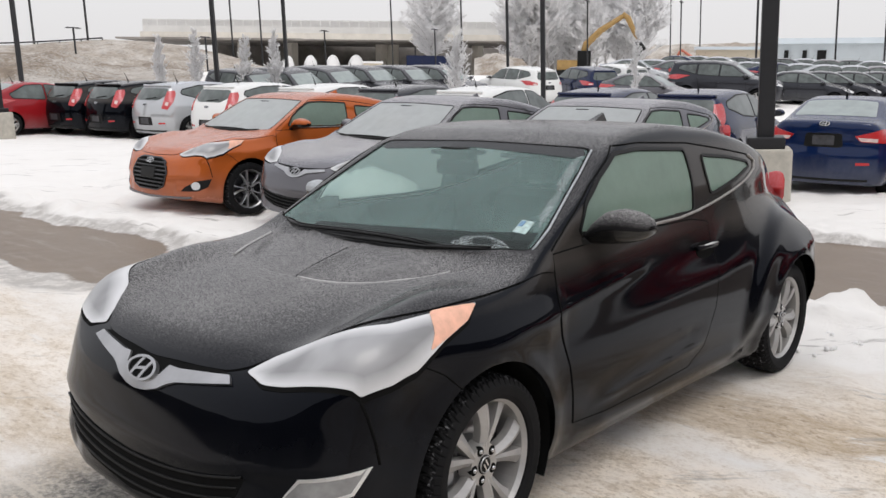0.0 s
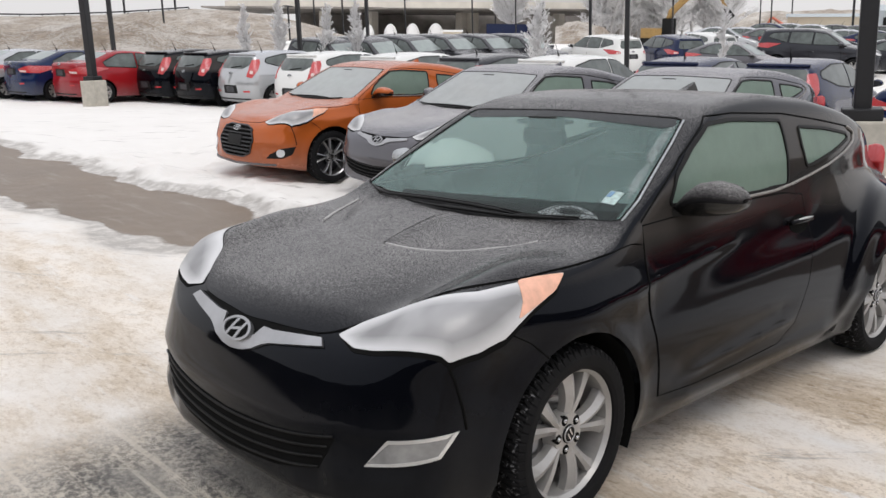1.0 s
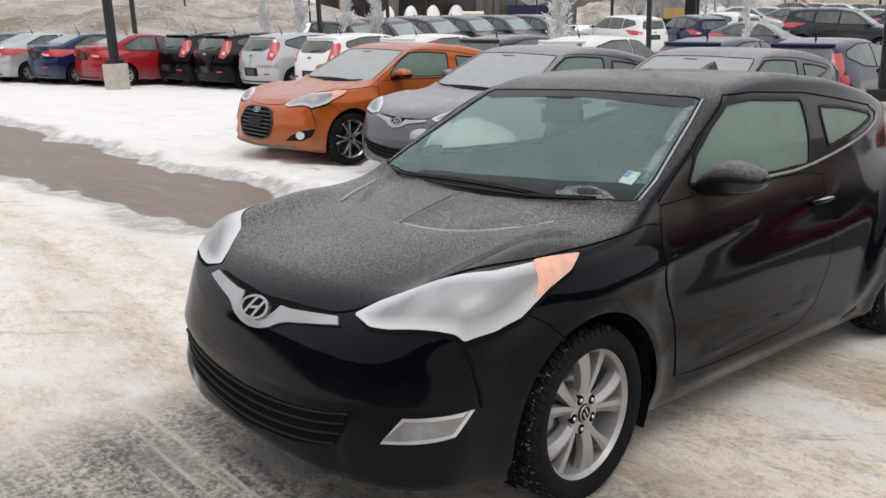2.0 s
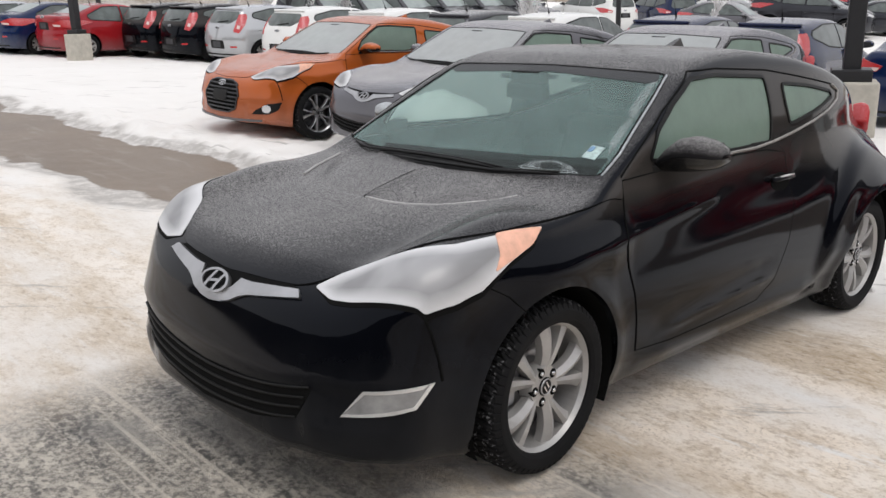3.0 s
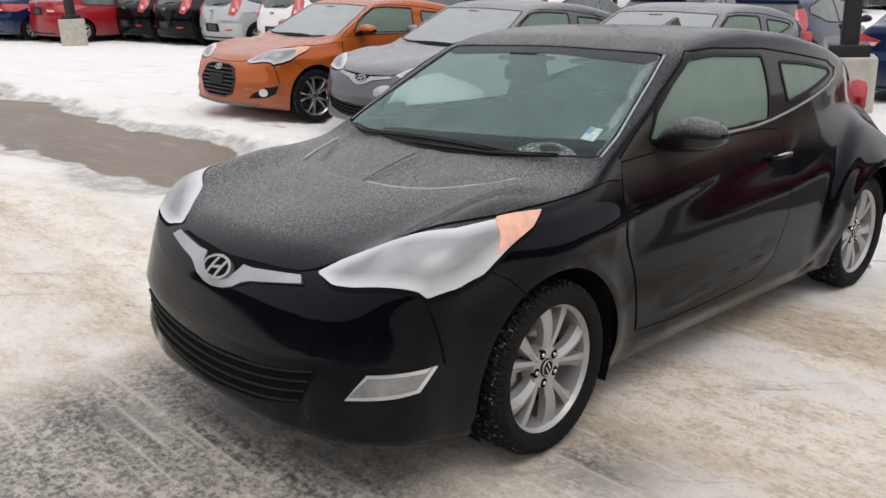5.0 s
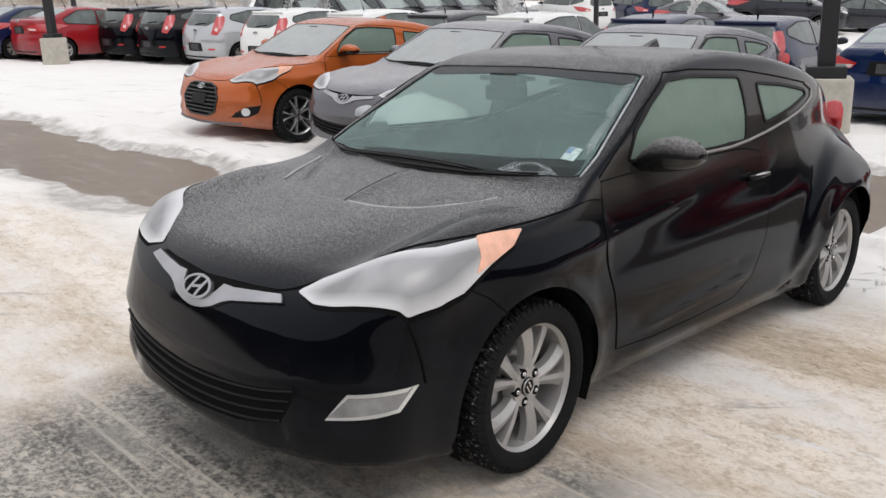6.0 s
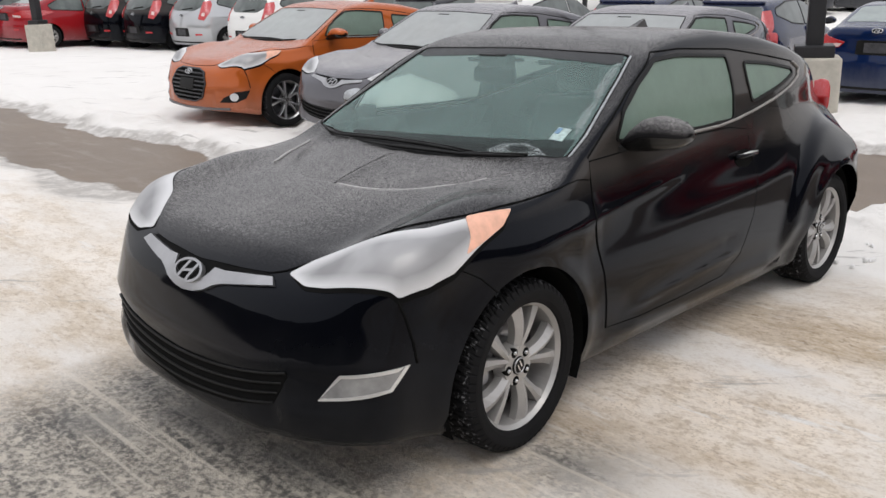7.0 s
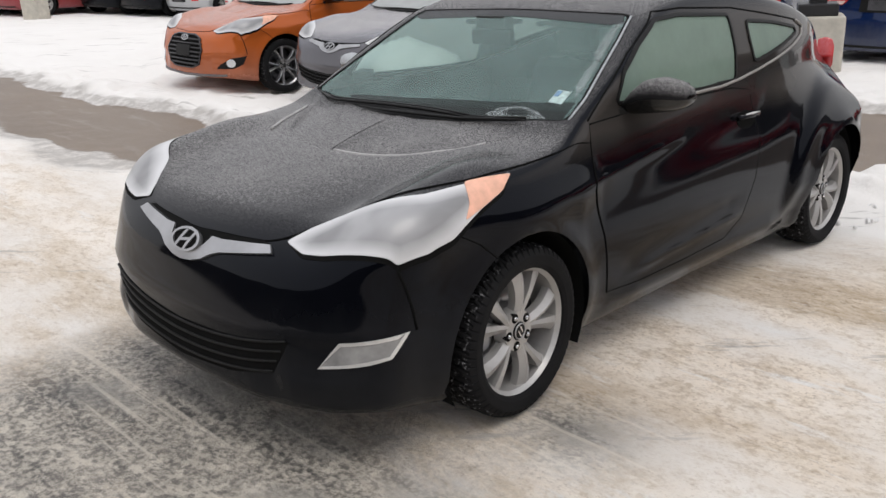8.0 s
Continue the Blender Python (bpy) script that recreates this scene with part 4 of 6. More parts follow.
    if sticker:
        shade = [(0.338, 0.0), (0.343, 0.27), (0.336, 0.575), (0.4, 0.61), (0.42, 0.56), (0.41, 0.3), (0.392, 0.0)]
        part("shade_band", sh.panel("shade_band", both(shade), "top", 0.002, 0.04, 0.002), M["shade_band"], car, "dark tinted band along the top").visible_shadow = False
        for deep in (0.045, 0.085):
            low = [(1.016, -0.45), (1.02, -0.1), (1.012, 0.2), (1.0, 0.4), (0.98, 0.56), (0.955, 0.725)]
            clear = low + [(x - deep * (0.55 + 0.6 * min(1, max(0, y + 0.3))), min(y, 0.712)) for x, y in low[::-1]]
            part("clear_glass", sh.panel("clear_glass", clear, "top", 0.0015 + deep * 0.01, 0.04, 0.002), M["clear_foot"], car, "dark strip of thawed glass").visible_shadow = False
        crust = [(0.4, 0.608), (0.52, 0.635), (0.606, 0.655), (0.723, 0.685), (0.8, 0.7), (0.84, 0.7), (0.777, 0.66), (0.696, 0.64), (0.64, 0.645), (0.595, 0.61), (0.489, 0.588), (0.42, 0.583)]
        part("rime_crust", sh.panel("rime_crust", crust, "top", 0.0035, 0.03, 0.003), M["rime"], car, "white crust of rime on the glass").visible_shadow = False
        foot = [(0.985, 0.38), (0.942, 0.423), (0.92, 0.52), (0.934, 0.601), (0.96, 0.655), (0.982, 0.53), (0.998, 0.42)]
        part("rime_crust", sh.panel("rime_crust", foot, "top", 0.0035, 0.03, 0.003), M["rime"], car).visible_shadow = False
        # pale bead paints the crease's edge highlight along with its gathered rime
        for line in ([(1.464, 0.02), (1.455, 0.15), (1.423, 0.29), (1.37, 0.38), (1.31, 0.455), (1.235, 0.51), (1.17, 0.545)], [(1.4, -0.49), (1.3, -0.545), (1.2, -0.59), (1.1, -0.63)]):
            part("pale_bead", sh.seam("pale_bead", line, "top", 0.0065, up=0.0085), M["rime_highlight"], car, "pale bead for the highlight and rime on the bonnet crease")
        # thin black line drawn for the shadow along the middle fold
        part("fold_shadow", sh.seam("fold_shadow", [(1.455, -0.01), (1.38, -0.02), (1.25, -0.035), (1.15, -0.045)], "top", 0.0022, up=0.006), M["trim"], car)
        edge = [(0.945, 0.752), (0.83, 0.742), (0.66, 0.7), (0.5, 0.662), (0.36, 0.622)]
        part("pale_bead", sh.seam("pale_bead", edge, "top", 0.005, up=0.004), M["white_rime"], car, "rime along the edge of the windscreen pillar")
    # front face
    if not turbo:
        wing = [(0.0, 0.616), (0.06, 0.621), (0.12, 0.637), (0.165, 0.658), (0.2, 0.668), (0.432, 0.701), (0.405, 0.719), (0.184, 0.702), (0.125, 0.702), (0.105, 0.675), (0.06, 0.652), (0.0, 0.643)]
        wing_poly = wing + [(-u, v) for u, v in wing[::-1] if u > 0]
        part("grille_bar", sh.panel("grille_bar", wing_poly, 0, 0.012, 0.03, 0.03), M["satin"], car, "winged satin silver grille bar")
        emblem(sh, car, 0.672, 0.94, 0, M["satin"])
        upper = [(0.4, 0.722), (0.2, 0.741), (0.0, 0.747)]
        part("grille_gap", sh.panel("grille_gap", upper + [(-u, v) for u, v in upper[::-1] if u > 0] + [(-0.18, 0.706), (-0.125, 0.7), (-0.1, 0.672), (-0.055, 0.65), (0.055, 0.65), (0.1, 0.672), (0.125, 0.7), (0.18, 0.706)], 0, 0.004, 0.03, 0.01), M["liner"], car)
        for k in range(4):
            z = 0.3 + 0.034 * k
            reach = 0.5 + 0.02 * k
            slat = [(u, z + 0.06 * (abs(u) / 0.55) ** 2) for u in np.linspace(-reach, reach, 23)]
            part("grille_slat", sh.seam("grille_slat", slat, 0, 0.005, up=0.003), M["trim"], car)
        mouth = [(-0.57, 0.46), (-0.3, 0.424), (0, 0.41), (0.3, 0.424), (0.57, 0.46), (0.5, 0.345), (0.3, 0.3), (0, 0.275), (-0.3, 0.3), (-0.5, 0.345)]
        part("grille_mesh", sh.panel("grille_mesh", mouth, 0, 0.002, 0.04, 0.01), M["liner"], car)
    else:
        hexa = [(-0.4, 0.52), (-0.31, 0.66), (-0.2, 0.69), (0.2, 0.69), (0.31, 0.66), (0.4, 0.52), (0.34, 0.36), (0.2, 0.31), (-0.2, 0.31), (-0.34, 0.36)]
        g = part("grille", sh.panel("grille", hexa, 0, 0.004, 0.04, 0.02), M["liner"], car, "large dark hexagonal grille")
        part("grille_frame", sh.panel("grille_frame", hexa, 0, 0.016, 0.04, 0.03, hole=grow(hexa, -0.014)), M["dark_alloy"], g)
        for k in range(7):
            z = 0.36 + 0.046 * k
            w = 0.38 - 0.5 * abs(z - 0.52) + (0.0 if z < 0.52 else 0.02)
            part("grille_slat", sh.seam("grille_slat", [(-w, z), (0, z), (w, z)], 0, 0.010, up=0.006), M["dark_alloy"], g)
        emblem(sh, car, 0.645, 0.85)
        part("plate_holder", sh.panel("plate_holder", round_poly([(-0.16, 0.45), (0.16, 0.45), (0.16, 0.57), (-0.16, 0.57)], 0.012, 2), 0, 0.02, 0.05, 0.03), M["trim"], car)
        lip = [(u, 0.235 + 0.03 * abs(u)) for u in np.linspace(-0.72, 0.72, 25)]
        part("front_lip", sh.seam("front_lip", lip, 0, 0.016, up=0.004), M["lip"], car, "grey front splitter lip")
    # cowl, wipers and aerial
    for pts in ([(0.95, -0.69), (0.99, -0.58), (1.003, -0.5), (1.01, -0.3), (1.01, -0.14), (1.01, 0.06), (1.012, 0.2), (1.016, 0.33)], [(1.04, -0.3), (1.052, -0.1), (1.045, 0.1), (1.03, 0.3), (1.0, 0.45), (0.975, 0.58)]):
        arm = part("wiper", tube([sh.lift(x + 0.018, y, "top", 0.016) for x, y in pts], [0.003] + [0.0065] * (len(pts) - 2) + [0.003], 6, "wiper"), M["trim"], car, "frosted wiper arm")
        part("wiper_blade", tube([sh.lift(x, y, "top", 0.01) for x, y in pts[1:]], 0.005, 6, "wiper_blade"), M["trim"], arm)
    cowl = [(1.09, 0.0), (1.084, 0.1), (1.052, 0.31), (0.997, 0.52), (0.956, 0.735), (0.952, 0.745), (0.988, 0.572), (1.008, 0.392), (1.022, 0.2), (1.024, 0.0)]
    part("cowl_panel", sh.panel("cowl_panel", both(cowl), "top", 0.003, 0.04, 0.01), M["trim"], car)
    fin = bmesh.new()
    p = sh.lift(-0.66, 0.0, "top", -0.004)
    prof = [(0.11, 0.0, 0.026), (0.03, 0.026, 0.02), (-0.03, 0.05, 0.012), (-0.06, 0.06, 0.006), (-0.075, 0.0, 0.026)]
    rows = [[fin.verts.new((p.x + x, p.y + s, p.z + z)) for s in (-w, w)] for x, z, w in prof]
    base = [[fin.verts.new((p.x + x, p.y + s * 0.03, p.z - 0.01)) for s in (-1, 1)] for x, z, w in prof]
    for a, b, c, d in zip(rows, rows[1:], base, base[1:]):
        fin.faces.new((a[0], a[1], b[1], b[0]))
        fin.faces.new((a[0], b[0], d[0], c[0]))
        fin.faces.new((a[1], c[1], d[1], b[1]))
    bmesh.ops.recalc_face_normals(fin, faces=fin.faces)
    part("roof_aerial", fin, paint, car, "frosted shark-fin aerial")
    part("bumper_seam", sh.seam("bumper_seam", [(-0.749, 0.709), (-0.725, 0.643), (-0.704, 0.559), (-0.694, 0.492)], 45, 0.005), M["liner"], car)
    part("bumper_seam", sh.seam("bumper_seam", [(-0.749, 0.709), (-0.725, 0.643), (-0.704, 0.559), (-0.694, 0.492)], 45, 0.005, True), M["liner"], car)
    for mirror in (False, True):
        part("fender_seam", sh.seam("fender_seam", [(-0.564, 0.766), (-0.488, 0.708), (-0.431, 0.646)], 45, 0.003, mirror), M["liner"], car)
    add_liners(car, COUPE, M["liner"])
    add_wheels(car, COUPE, "dark" if turbo else "alloy", 0.765, steer, (58, 30) if sticker else ())
    add_cabin(car)
    return car


# ---- plainer cars of the rows behind ----
HATCH = dict(
    height=1.46, hub=0.3, arch=0.345, axles=(1.285, -1.285), flare=0.012, floor=0.18, crown=0.05, edge=0.09, nose_edge=0.12, tail_edge=0.08,
    top=[(2.6, 0.3), (2.1, 0.68), (1.9, 0.79), (1.5, 0.91), (1.15, 0.98), (0.3, 1.38), (0.05, 1.435), (-0.4, 1.455), (-0.9, 1.435), (-1.4, 1.38), (-1.7, 1.325), (-1.85, 1.28), (-2.4, 1.0)],
    plan=[(2.4, 0.7), (1.9, 0.79), (1.285, 0.845), (0, 0.845), (-1.285, 0.85), (-1.7, 0.82), (-2.3, 0.66)],
    sect=[(0.1, -0.08), (0.25, -0.03), (0.45, 0.0), (0.7, 0.0), (0.85, -0.015), (0.95, -0.05), (1.1, -0.11), (1.25, -0.18), (1.4, -0.27), (1.6, -0.45)],
    pinch=[(2.5, 0), (-0.6, 0), (-1.5, 0.06), (-2.0, 0.11)],
    front=[(0, 2.0), (0.2, 2.07), (0.4, 2.1), (0.7, 2.04), (0.8, 1.95), (1.6, 1.8)],
    rear=[(0, -1.86), (0.2, -1.94), (0.35, -2.0), (0.6, -2.03), (0.75, -2.01), (0.92, -1.97), (1.08, -1.87), (1.22, -1.76), (1.32, -1.72), (1.6, -1.7)],
    bow=[(2.5, 0.3), (1.6, 0.2), (0.8, 0.12), (-0.5, 0.0), (-2.5, -0.12)], nose=(0.2, 0.8), tail=(0.2, 0.45))
SEDAN = dict(
    height=1.46, hub=0.31, arch=0.35, axles=(1.32, -1.32), flare=0.012, floor=0.18, crown=0.05, edge=0.09, nose_edge=0.12, tail_edge=0.09,
    top=[(2.6, 0.3), (2.2, 0.68), (1.95, 0.79), (1.5, 0.9), (1.15, 0.97), (0.3, 1.37), (0.0, 1.44), (-0.5, 1.46), (-0.95, 1.41), (-1.6, 1.17), (-1.75, 1.135), (-2.08, 1.12), (-2.2, 1.07), (-2.6, 0.8)],
    plan=[(2.4, 0.72), (1.9, 0.83), (1.32, 0.87), (0, 0.87), (-1.32, 0.875), (-1.9, 0.845), (-2.4, 0.74)],
    sect=[(0.1, -0.08), (0.25, -0.03), (0.45, 0.0), (0.7, 0.0), (0.85, -0.015), (0.95, -0.05), (1.1, -0.12), (1.25, -0.19), (1.4, -0.28), (1.6, -0.45)],
    pinch=[(2.5, 0), (-0.6, 0), (-1.5, 0.04), (-2.0, 0.07)],
    front=[(0, 2.1), (0.2, 2.17), (0.4, 2.2), (0.7, 2.13), (0.8, 2.05), (1.6, 1.9)],
    rear=[(0, -2.02), (0.2, -2.1), (0.35, -2.15), (0.6, -2.18), (0.75, -2.14), (1.0, -2.16), (1.1, -2.17), (1.6, -2.17)],
    bow=[(2.5, 0.3), (1.6, 0.2), (0.8, 0.12), (-0.5, 0.0), (-1.2, -0.12), (-2.5, -0.1)], nose=(0.2, 0.8), tail=(0.16, 0.35))
SUV = dict(
    height=1.7, hub=0.345, arch=0.4, axles=(1.35, -1.35), flare=0.014, floor=0.25, crown=0.05, edge=0.09, nose_edge=0.12, tail_edge=0.09,
    top=[(2.6, 0.5), (2.2, 0.9), (2.0, 1.0), (1.5, 1.08), (1.15, 1.12), (0.45, 1.54), (0.2, 1.63), (-0.4, 1.69), (-1.4, 1.66), (-2.0, 1.59), (-2.2, 1.54), (-2.6, 1.3)],
    plan=[(2.4, 0.78), (1.9, 0.88), (1.35, 0.925), (0, 0.92), (-1.35, 0.925), (-1.9, 0.9), (-2.4, 0.8)],
    sect=[(0.15, -0.08), (0.3, -0.03), (0.5, 0.0), (0.85, 0.0), (1.0, -0.015), (1.1, -0.05), (1.3, -0.12), (1.5, -0.21), (1.65, -0.3), (1.8, -0.45)],
    pinch=[(2.5, 0), (-0.6, 0), (-1.5, 0.05), (-2.2, 0.1)],
    front=[(0, 2.1), (0.3, 2.22), (0.6, 2.25), (0.9, 2.2), (1.0, 2.1), (1.8, 1.9)],
    rear=[(0, -2.1), (0.3, -2.22), (0.6, -2.27), (0.8, -2.25), (1.05, -2.2), (1.3, -2.1), (1.5, -2.02), (1.8, -1.9)],
    bow=[(2.5, 0.3), (1.6, 0.2), (0.8, 0.12), (-0.5, 0.0), (-2.5, -0.1)], nose=(0.2, 0.6), tail=(0.14, 0.25))

STYLE = dict(
    hatch=dict(spec=HATCH, wheel="small", track=0.745, mirror=(0.78, 0.93, 1.03),
               side=[[(0.78, 1.01), (0.2, 1.335), (-0.15, 1.36), (-0.18, 0.99)], [(-0.25, 0.99), (-0.22, 1.36), (-0.8, 1.345), (-1.35, 1.24), (-1.42, 1.15), (-0.85, 1.02)]],
               screen=[(1.1, 0.0), (0.95, 0.6), (0.3, 0.5), (0.36, 0.0)],
               rear_view=[(-0.38, 0.99), (0.38, 0.99), (0.56, 1.1), (0.5, 1.27), (-0.5, 1.27), (-0.56, 1.1)], lamp_view=128,
               tail=[(1.18, 0.8), (1.05, 0.77), (0.9, 0.95), (0.84, 1.13), (0.86, 1.22), (1.03, 1.2), (1.1, 1.03)], reverse=[(1.1, 0.88), (1.03, 0.86), (1.01, 0.94), (1.07, 0.95)],
               head=[(-1.2, 0.62), (-0.6, 0.84), (-0.5, 0.8), (-0.7, 0.68), (-1.1, 0.58)], plate=(0.42, 0.56), marker=(0.55, 0.44)),
    sedan=dict(spec=SEDAN, wheel="small", track=0.77, mirror=(0.8, 0.95, 1.02),
               side=[[(0.8, 1.0), (0.2, 1.33), (-0.2, 1.365), (-0.22, 0.985)], [(-0.29, 0.985), (-0.27, 1.365), (-0.75, 1.345), (-1.25, 1.12), (-1.2, 1.02)]],
               screen=[(1.1, 0.0), (0.95, 0.62), (0.3, 0.52), (0.36, 0.0)], rear_top=[(-0.98, 0.0), (-1.0, 0.5), (-1.55, 0.58), (-1.6, 0.0)],
               tail=[(0.12, 0.8), (0.62, 0.82), (0.7, 0.9), (0.35, 1.0), (0.0, 0.99), (-0.14, 0.95)], reverse=[(0.4, 0.82), (0.62, 0.83), (0.66, 0.88), (0.4, 0.87)],
               head=[(-1.25, 0.62), (-0.6, 0.84), (-0.5, 0.8), (-0.7, 0.68), (-1.1, 0.58)], plate=(0.76, 0.9), marker=(0.55, 0.5)),
    suv=dict(spec=SUV, wheel="tall", track=0.8, mirror=(0.85, 1.02, 1.17),
             side=[[(0.85, 1.15), (0.32, 1.5), (-0.1, 1.56), (-0.12, 1.14)], [(-0.19, 1.14), (-0.17, 1.56), (-0.95, 1.55), (-0.98, 1.17)], [(-1.06, 1.18), (-1.03, 1.54), (-1.6, 1.49), (-1.75, 1.36)]],
             screen=[(1.1, 0.0), (0.98, 0.66), (0.42, 0.56), (0.46, 0.0)],
             rear_view=[(-0.5, 1.18), (0.5, 1.18), (0.58, 1.25), (0.5, 1.5), (-0.5, 1.5), (-0.58, 1.25)],
             tail=[(0.1, 0.95), (0.55, 0.98), (0.55, 1.06), (0.2, 1.14), (-0.1, 1.12)], reverse=[(0.36, 0.98), (0.54, 1.0), (0.5, 1.04), (0.36, 1.04)],
             head=[(-1.3, 0.82), (-0.7, 1.0), (-0.6, 0.96), (-0.8, 0.86), (-1.2, 0.78)], plate=(0.8, 0.93), marker=(0.6, 0.55)),
)
M["pane"] = plain("dark_frosty_window", (0.085, 0.1, 0.095), 0.3, coat=0.25, vary=0.5, scale=3)
M["pale_pane"] = plain("rimed_window", (0.27, 0.31, 0.3), 0.4, coat=0.4, vary=0.15, scale=4)
M["plate"] = plain("plate_blank", (0.05, 0.05, 0.055), 0.6, vary=0.4)
M["lip"] = plain("grey_lip", (0.12, 0.11, 0.11), 0.5)
SHELLS = {}


def plain_car(kind, paint, label, pane, screen_mat):
    st = STYLE[kind]
    if kind not in SHELLS:
        SHELLS[kind] = Shell(st["spec"], 0.045)
    sh, sp = SHELLS[kind], st["spec"]
    car = tagged(new("car"), label, "car", "parked cars")
    part("body", sh.body("body", []), paint, car)
    for mirror in (False, True):
        for poly in st["side"]:
            p = round_poly(flip_x(poly), 0.035, 3)
            w = part("side_window", sh.panel("side_window", p, 90, 0.006, 0.1, 0.012, mirror), pane, car)
            part("window_seal", sh.panel("window_seal", grow(p, 0.022), 90, 0.003, 0.12, 0.01, mirror, hole=grow(p, -0.004)), M["trim"], w)
        part("tail_light", sh.panel("tail_light", round_poly(st["tail"], 0.012, 2), st.get("lamp_view", 150), 0.012, 0.06, 0.02, mirror), M["tail"], car, "red tail light")
        part("reverse_light", sh.panel("reverse_light", st["reverse"], st.get("lamp_view", 150), 0.016, 0.08, 0.01, mirror), M["reverse"], car)
        part("headlight", sh.panel("headlight", round_poly(st["head"], 0.02, 2), 45, 0.008, 0.08, 0.02, mirror), M["lamp"], car, "frosted headlight")
        y, z = st["marker"]
        s = -1 if mirror else 1
        part("rear_reflector", sh.panel("rear_reflector", [(s * (y - 0.09), z - 0.02), (s * (y + 0.09), z - 0.012), (s * (y + 0.08), z + 0.025), (s * (y - 0.09), z + 0.02)], 180, 0.006, 0.08, 0.01), M["tail"], car)
        side_mirror(car, paint, s, st["mirror"])
        door = [(0.85, 0.95), (0.9, 0.5), (0.75, 0.3), (-0.2, 0.3), (-0.24, 0.95)]
        part("door_seam", sh.seam("door_seam", flip_x(door), 90, 0.006, mirror), M["liner"], car)
        part("handle", sh.seam("handle", flip_x([(-0.02, 0.86), (-0.16, 0.865)]), 90, 0.016, mirror, 0.008), paint, car)
    part("windshield", sh.panel("windshield", round_poly(both(st["screen"]), 0.04, 3), "top", 0.004, 0.1, 0.012), screen_mat, car)
    if "rear_view" in st:
        part("rear_window", sh.panel("rear_window", round_poly(st["rear_view"], 0.05, 3), 180, 0.006, 0.08, 0.012), pane, car)
        spoil = sh.seam("spoiler", [(u, STYLE[kind]["rear_view"][4][1] + 0.045) for u in np.linspace(-0.5, 0.5, 9)], 180, 0.03, up=0.02)
        part("spoiler", spoil, paint, car)
        part("rear_wiper", sh.seam("rear_wiper", [(-0.05, st["rear_view"][0][1] + 0.02), (0.3, st["rear_view"][0][1] + 0.06)], 180, 0.012, up=0.014), M["trim"], car)
    else:
        part("rear_window", sh.panel("rear_window", round_poly(both(st["rear_top"]), 0.05, 3), "top", 0.004, 0.1, 0.012), screen_mat, car)
    z0, z1 = st["plate"]
    part("plate_recess", sh.panel("plate_recess", round_poly([(-0.27, z0 - 0.03), (0.27, z0 - 0.03), (0.25, z1 + 0.03), (-0.25, z1 + 0.03)], 0.03, 2), 180, 0.003, 0.1, 0.01), M["trim"], car)
    part("number_plate", sh.panel("number_plate", round_poly([(-0.15, z0), (0.15, z0), (0.15, z1), (-0.15, z1)], 0.01, 2), 180, 0.012, 0.1, 0.01), M["plate"], car, "blank rear plate")
    emblem(sh, car, {"hatch": 0.88, "sedan": 1.06, "suv": 1.06}[kind], 0.8, 180)
    low = [(u, 0.25 + 0.02 * u * u) for u in np.linspace(-0.62, 0.62, 9)]
    part("rear_bumper_trim", sh.seam("rear_bumper_trim", low, 180, 0.025, up=-0.01), M["trim"], car)
    mast = sh.lift(-1.0 if kind != "sedan" else -0.75, 0, "top", -0.005)
    part("roof_aerial", tube([mast, mast + Vector((-0.05, 0, 0.1)), mast + Vector((-0.13, 0, 0.24))], [0.02, 0.006, 0.004], 6, "roof_aerial"), M["trim"], car)
    add_liners(car, sp, M["liner"])
    add_wheels(car, sp, st["wheel"], st["track"])
    return car


PAINTED = ("body", "door", "bonnet", "mirror_cap", "handle", "spoiler")


def repaint(car, paint):
    for o in car.children_recursive:
        if o.name.split(".")[0] in PAINTED and o.material_slots:
            o.material_slots[0].link = "OBJECT"
            o.material_slots[0].material = paint
    return car


# ---- the lot ----
EYE = Vector((3.5, 2.58))
AHEAD = Vector((-0.71, -0.704))


def ground_z(x, y):
    """A shallow gutter on the far side of the black car, level beyond it, then a gentle rise."""
    d = (EYE.x - x) * 0.71 + (EYE.y - y) * 0.704
    rise = 0.065 * np.clip(d - 27, 0, 30.8) * np.clip((d - 27) / 8, 0, 1)
    dip = 0.0244 * (np.minimum(y, 0.72) - 0.72) * np.clip((y + 4.5) / 3.0, 0, 1) * np.clip((5.0 - np.abs(x)) / 2.5, 0, 1)
    return rise + dip


def stand(x, y, heading):
    """A pose on the ground, leaning with it."""
    e = 0.8
    n = Vector((-(ground_z(x + e, y) - ground_z(x - e, y)) / (2 * e), -(ground_z(x, y + e) - ground_z(x, y - e)) / (2 * e), 1)).normalized()
    f = Vector((math.cos(radians(heading)), math.sin(radians(heading)), 0))
    f = (f - n * f.dot(n)).normalized()
    m = Matrix((f, n.cross(f), n)).transposed().to_4x4()
    return Matrix.Translation((x, y, float(ground_z(x, y)))) @ m


def away(az, d):
    """A place at a bearing and distance from where the viewer stands."""
    return EYE.x + d * math.cos(radians(az)), EYE.y + d * math.sin(radians(az))


def value_noise(x, y, scale, seed):
    """Smooth noise between -1 and 1 on arrays."""
    rng = np.random.RandomState(seed)
    t = rng.rand(256, 256) * 2 - 1
    u, v = np.asarray(x) / scale, np.asarray(y) / scale
    i, j = np.floor(u).astype(int), np.floor(v).astype(int)
    a, b = u - i, v - j
    a, b = a * a * (3 - 2 * a), b * b * (3 - 2 * b)
    g = lambda p, q: t[p % 256, q % 256]
    return (g(i, j) * (1 - a) + g(i + 1, j) * a) * (1 - b) + (g(i, j + 1) * (1 - a) + g(i + 1, j + 1) * a) * b


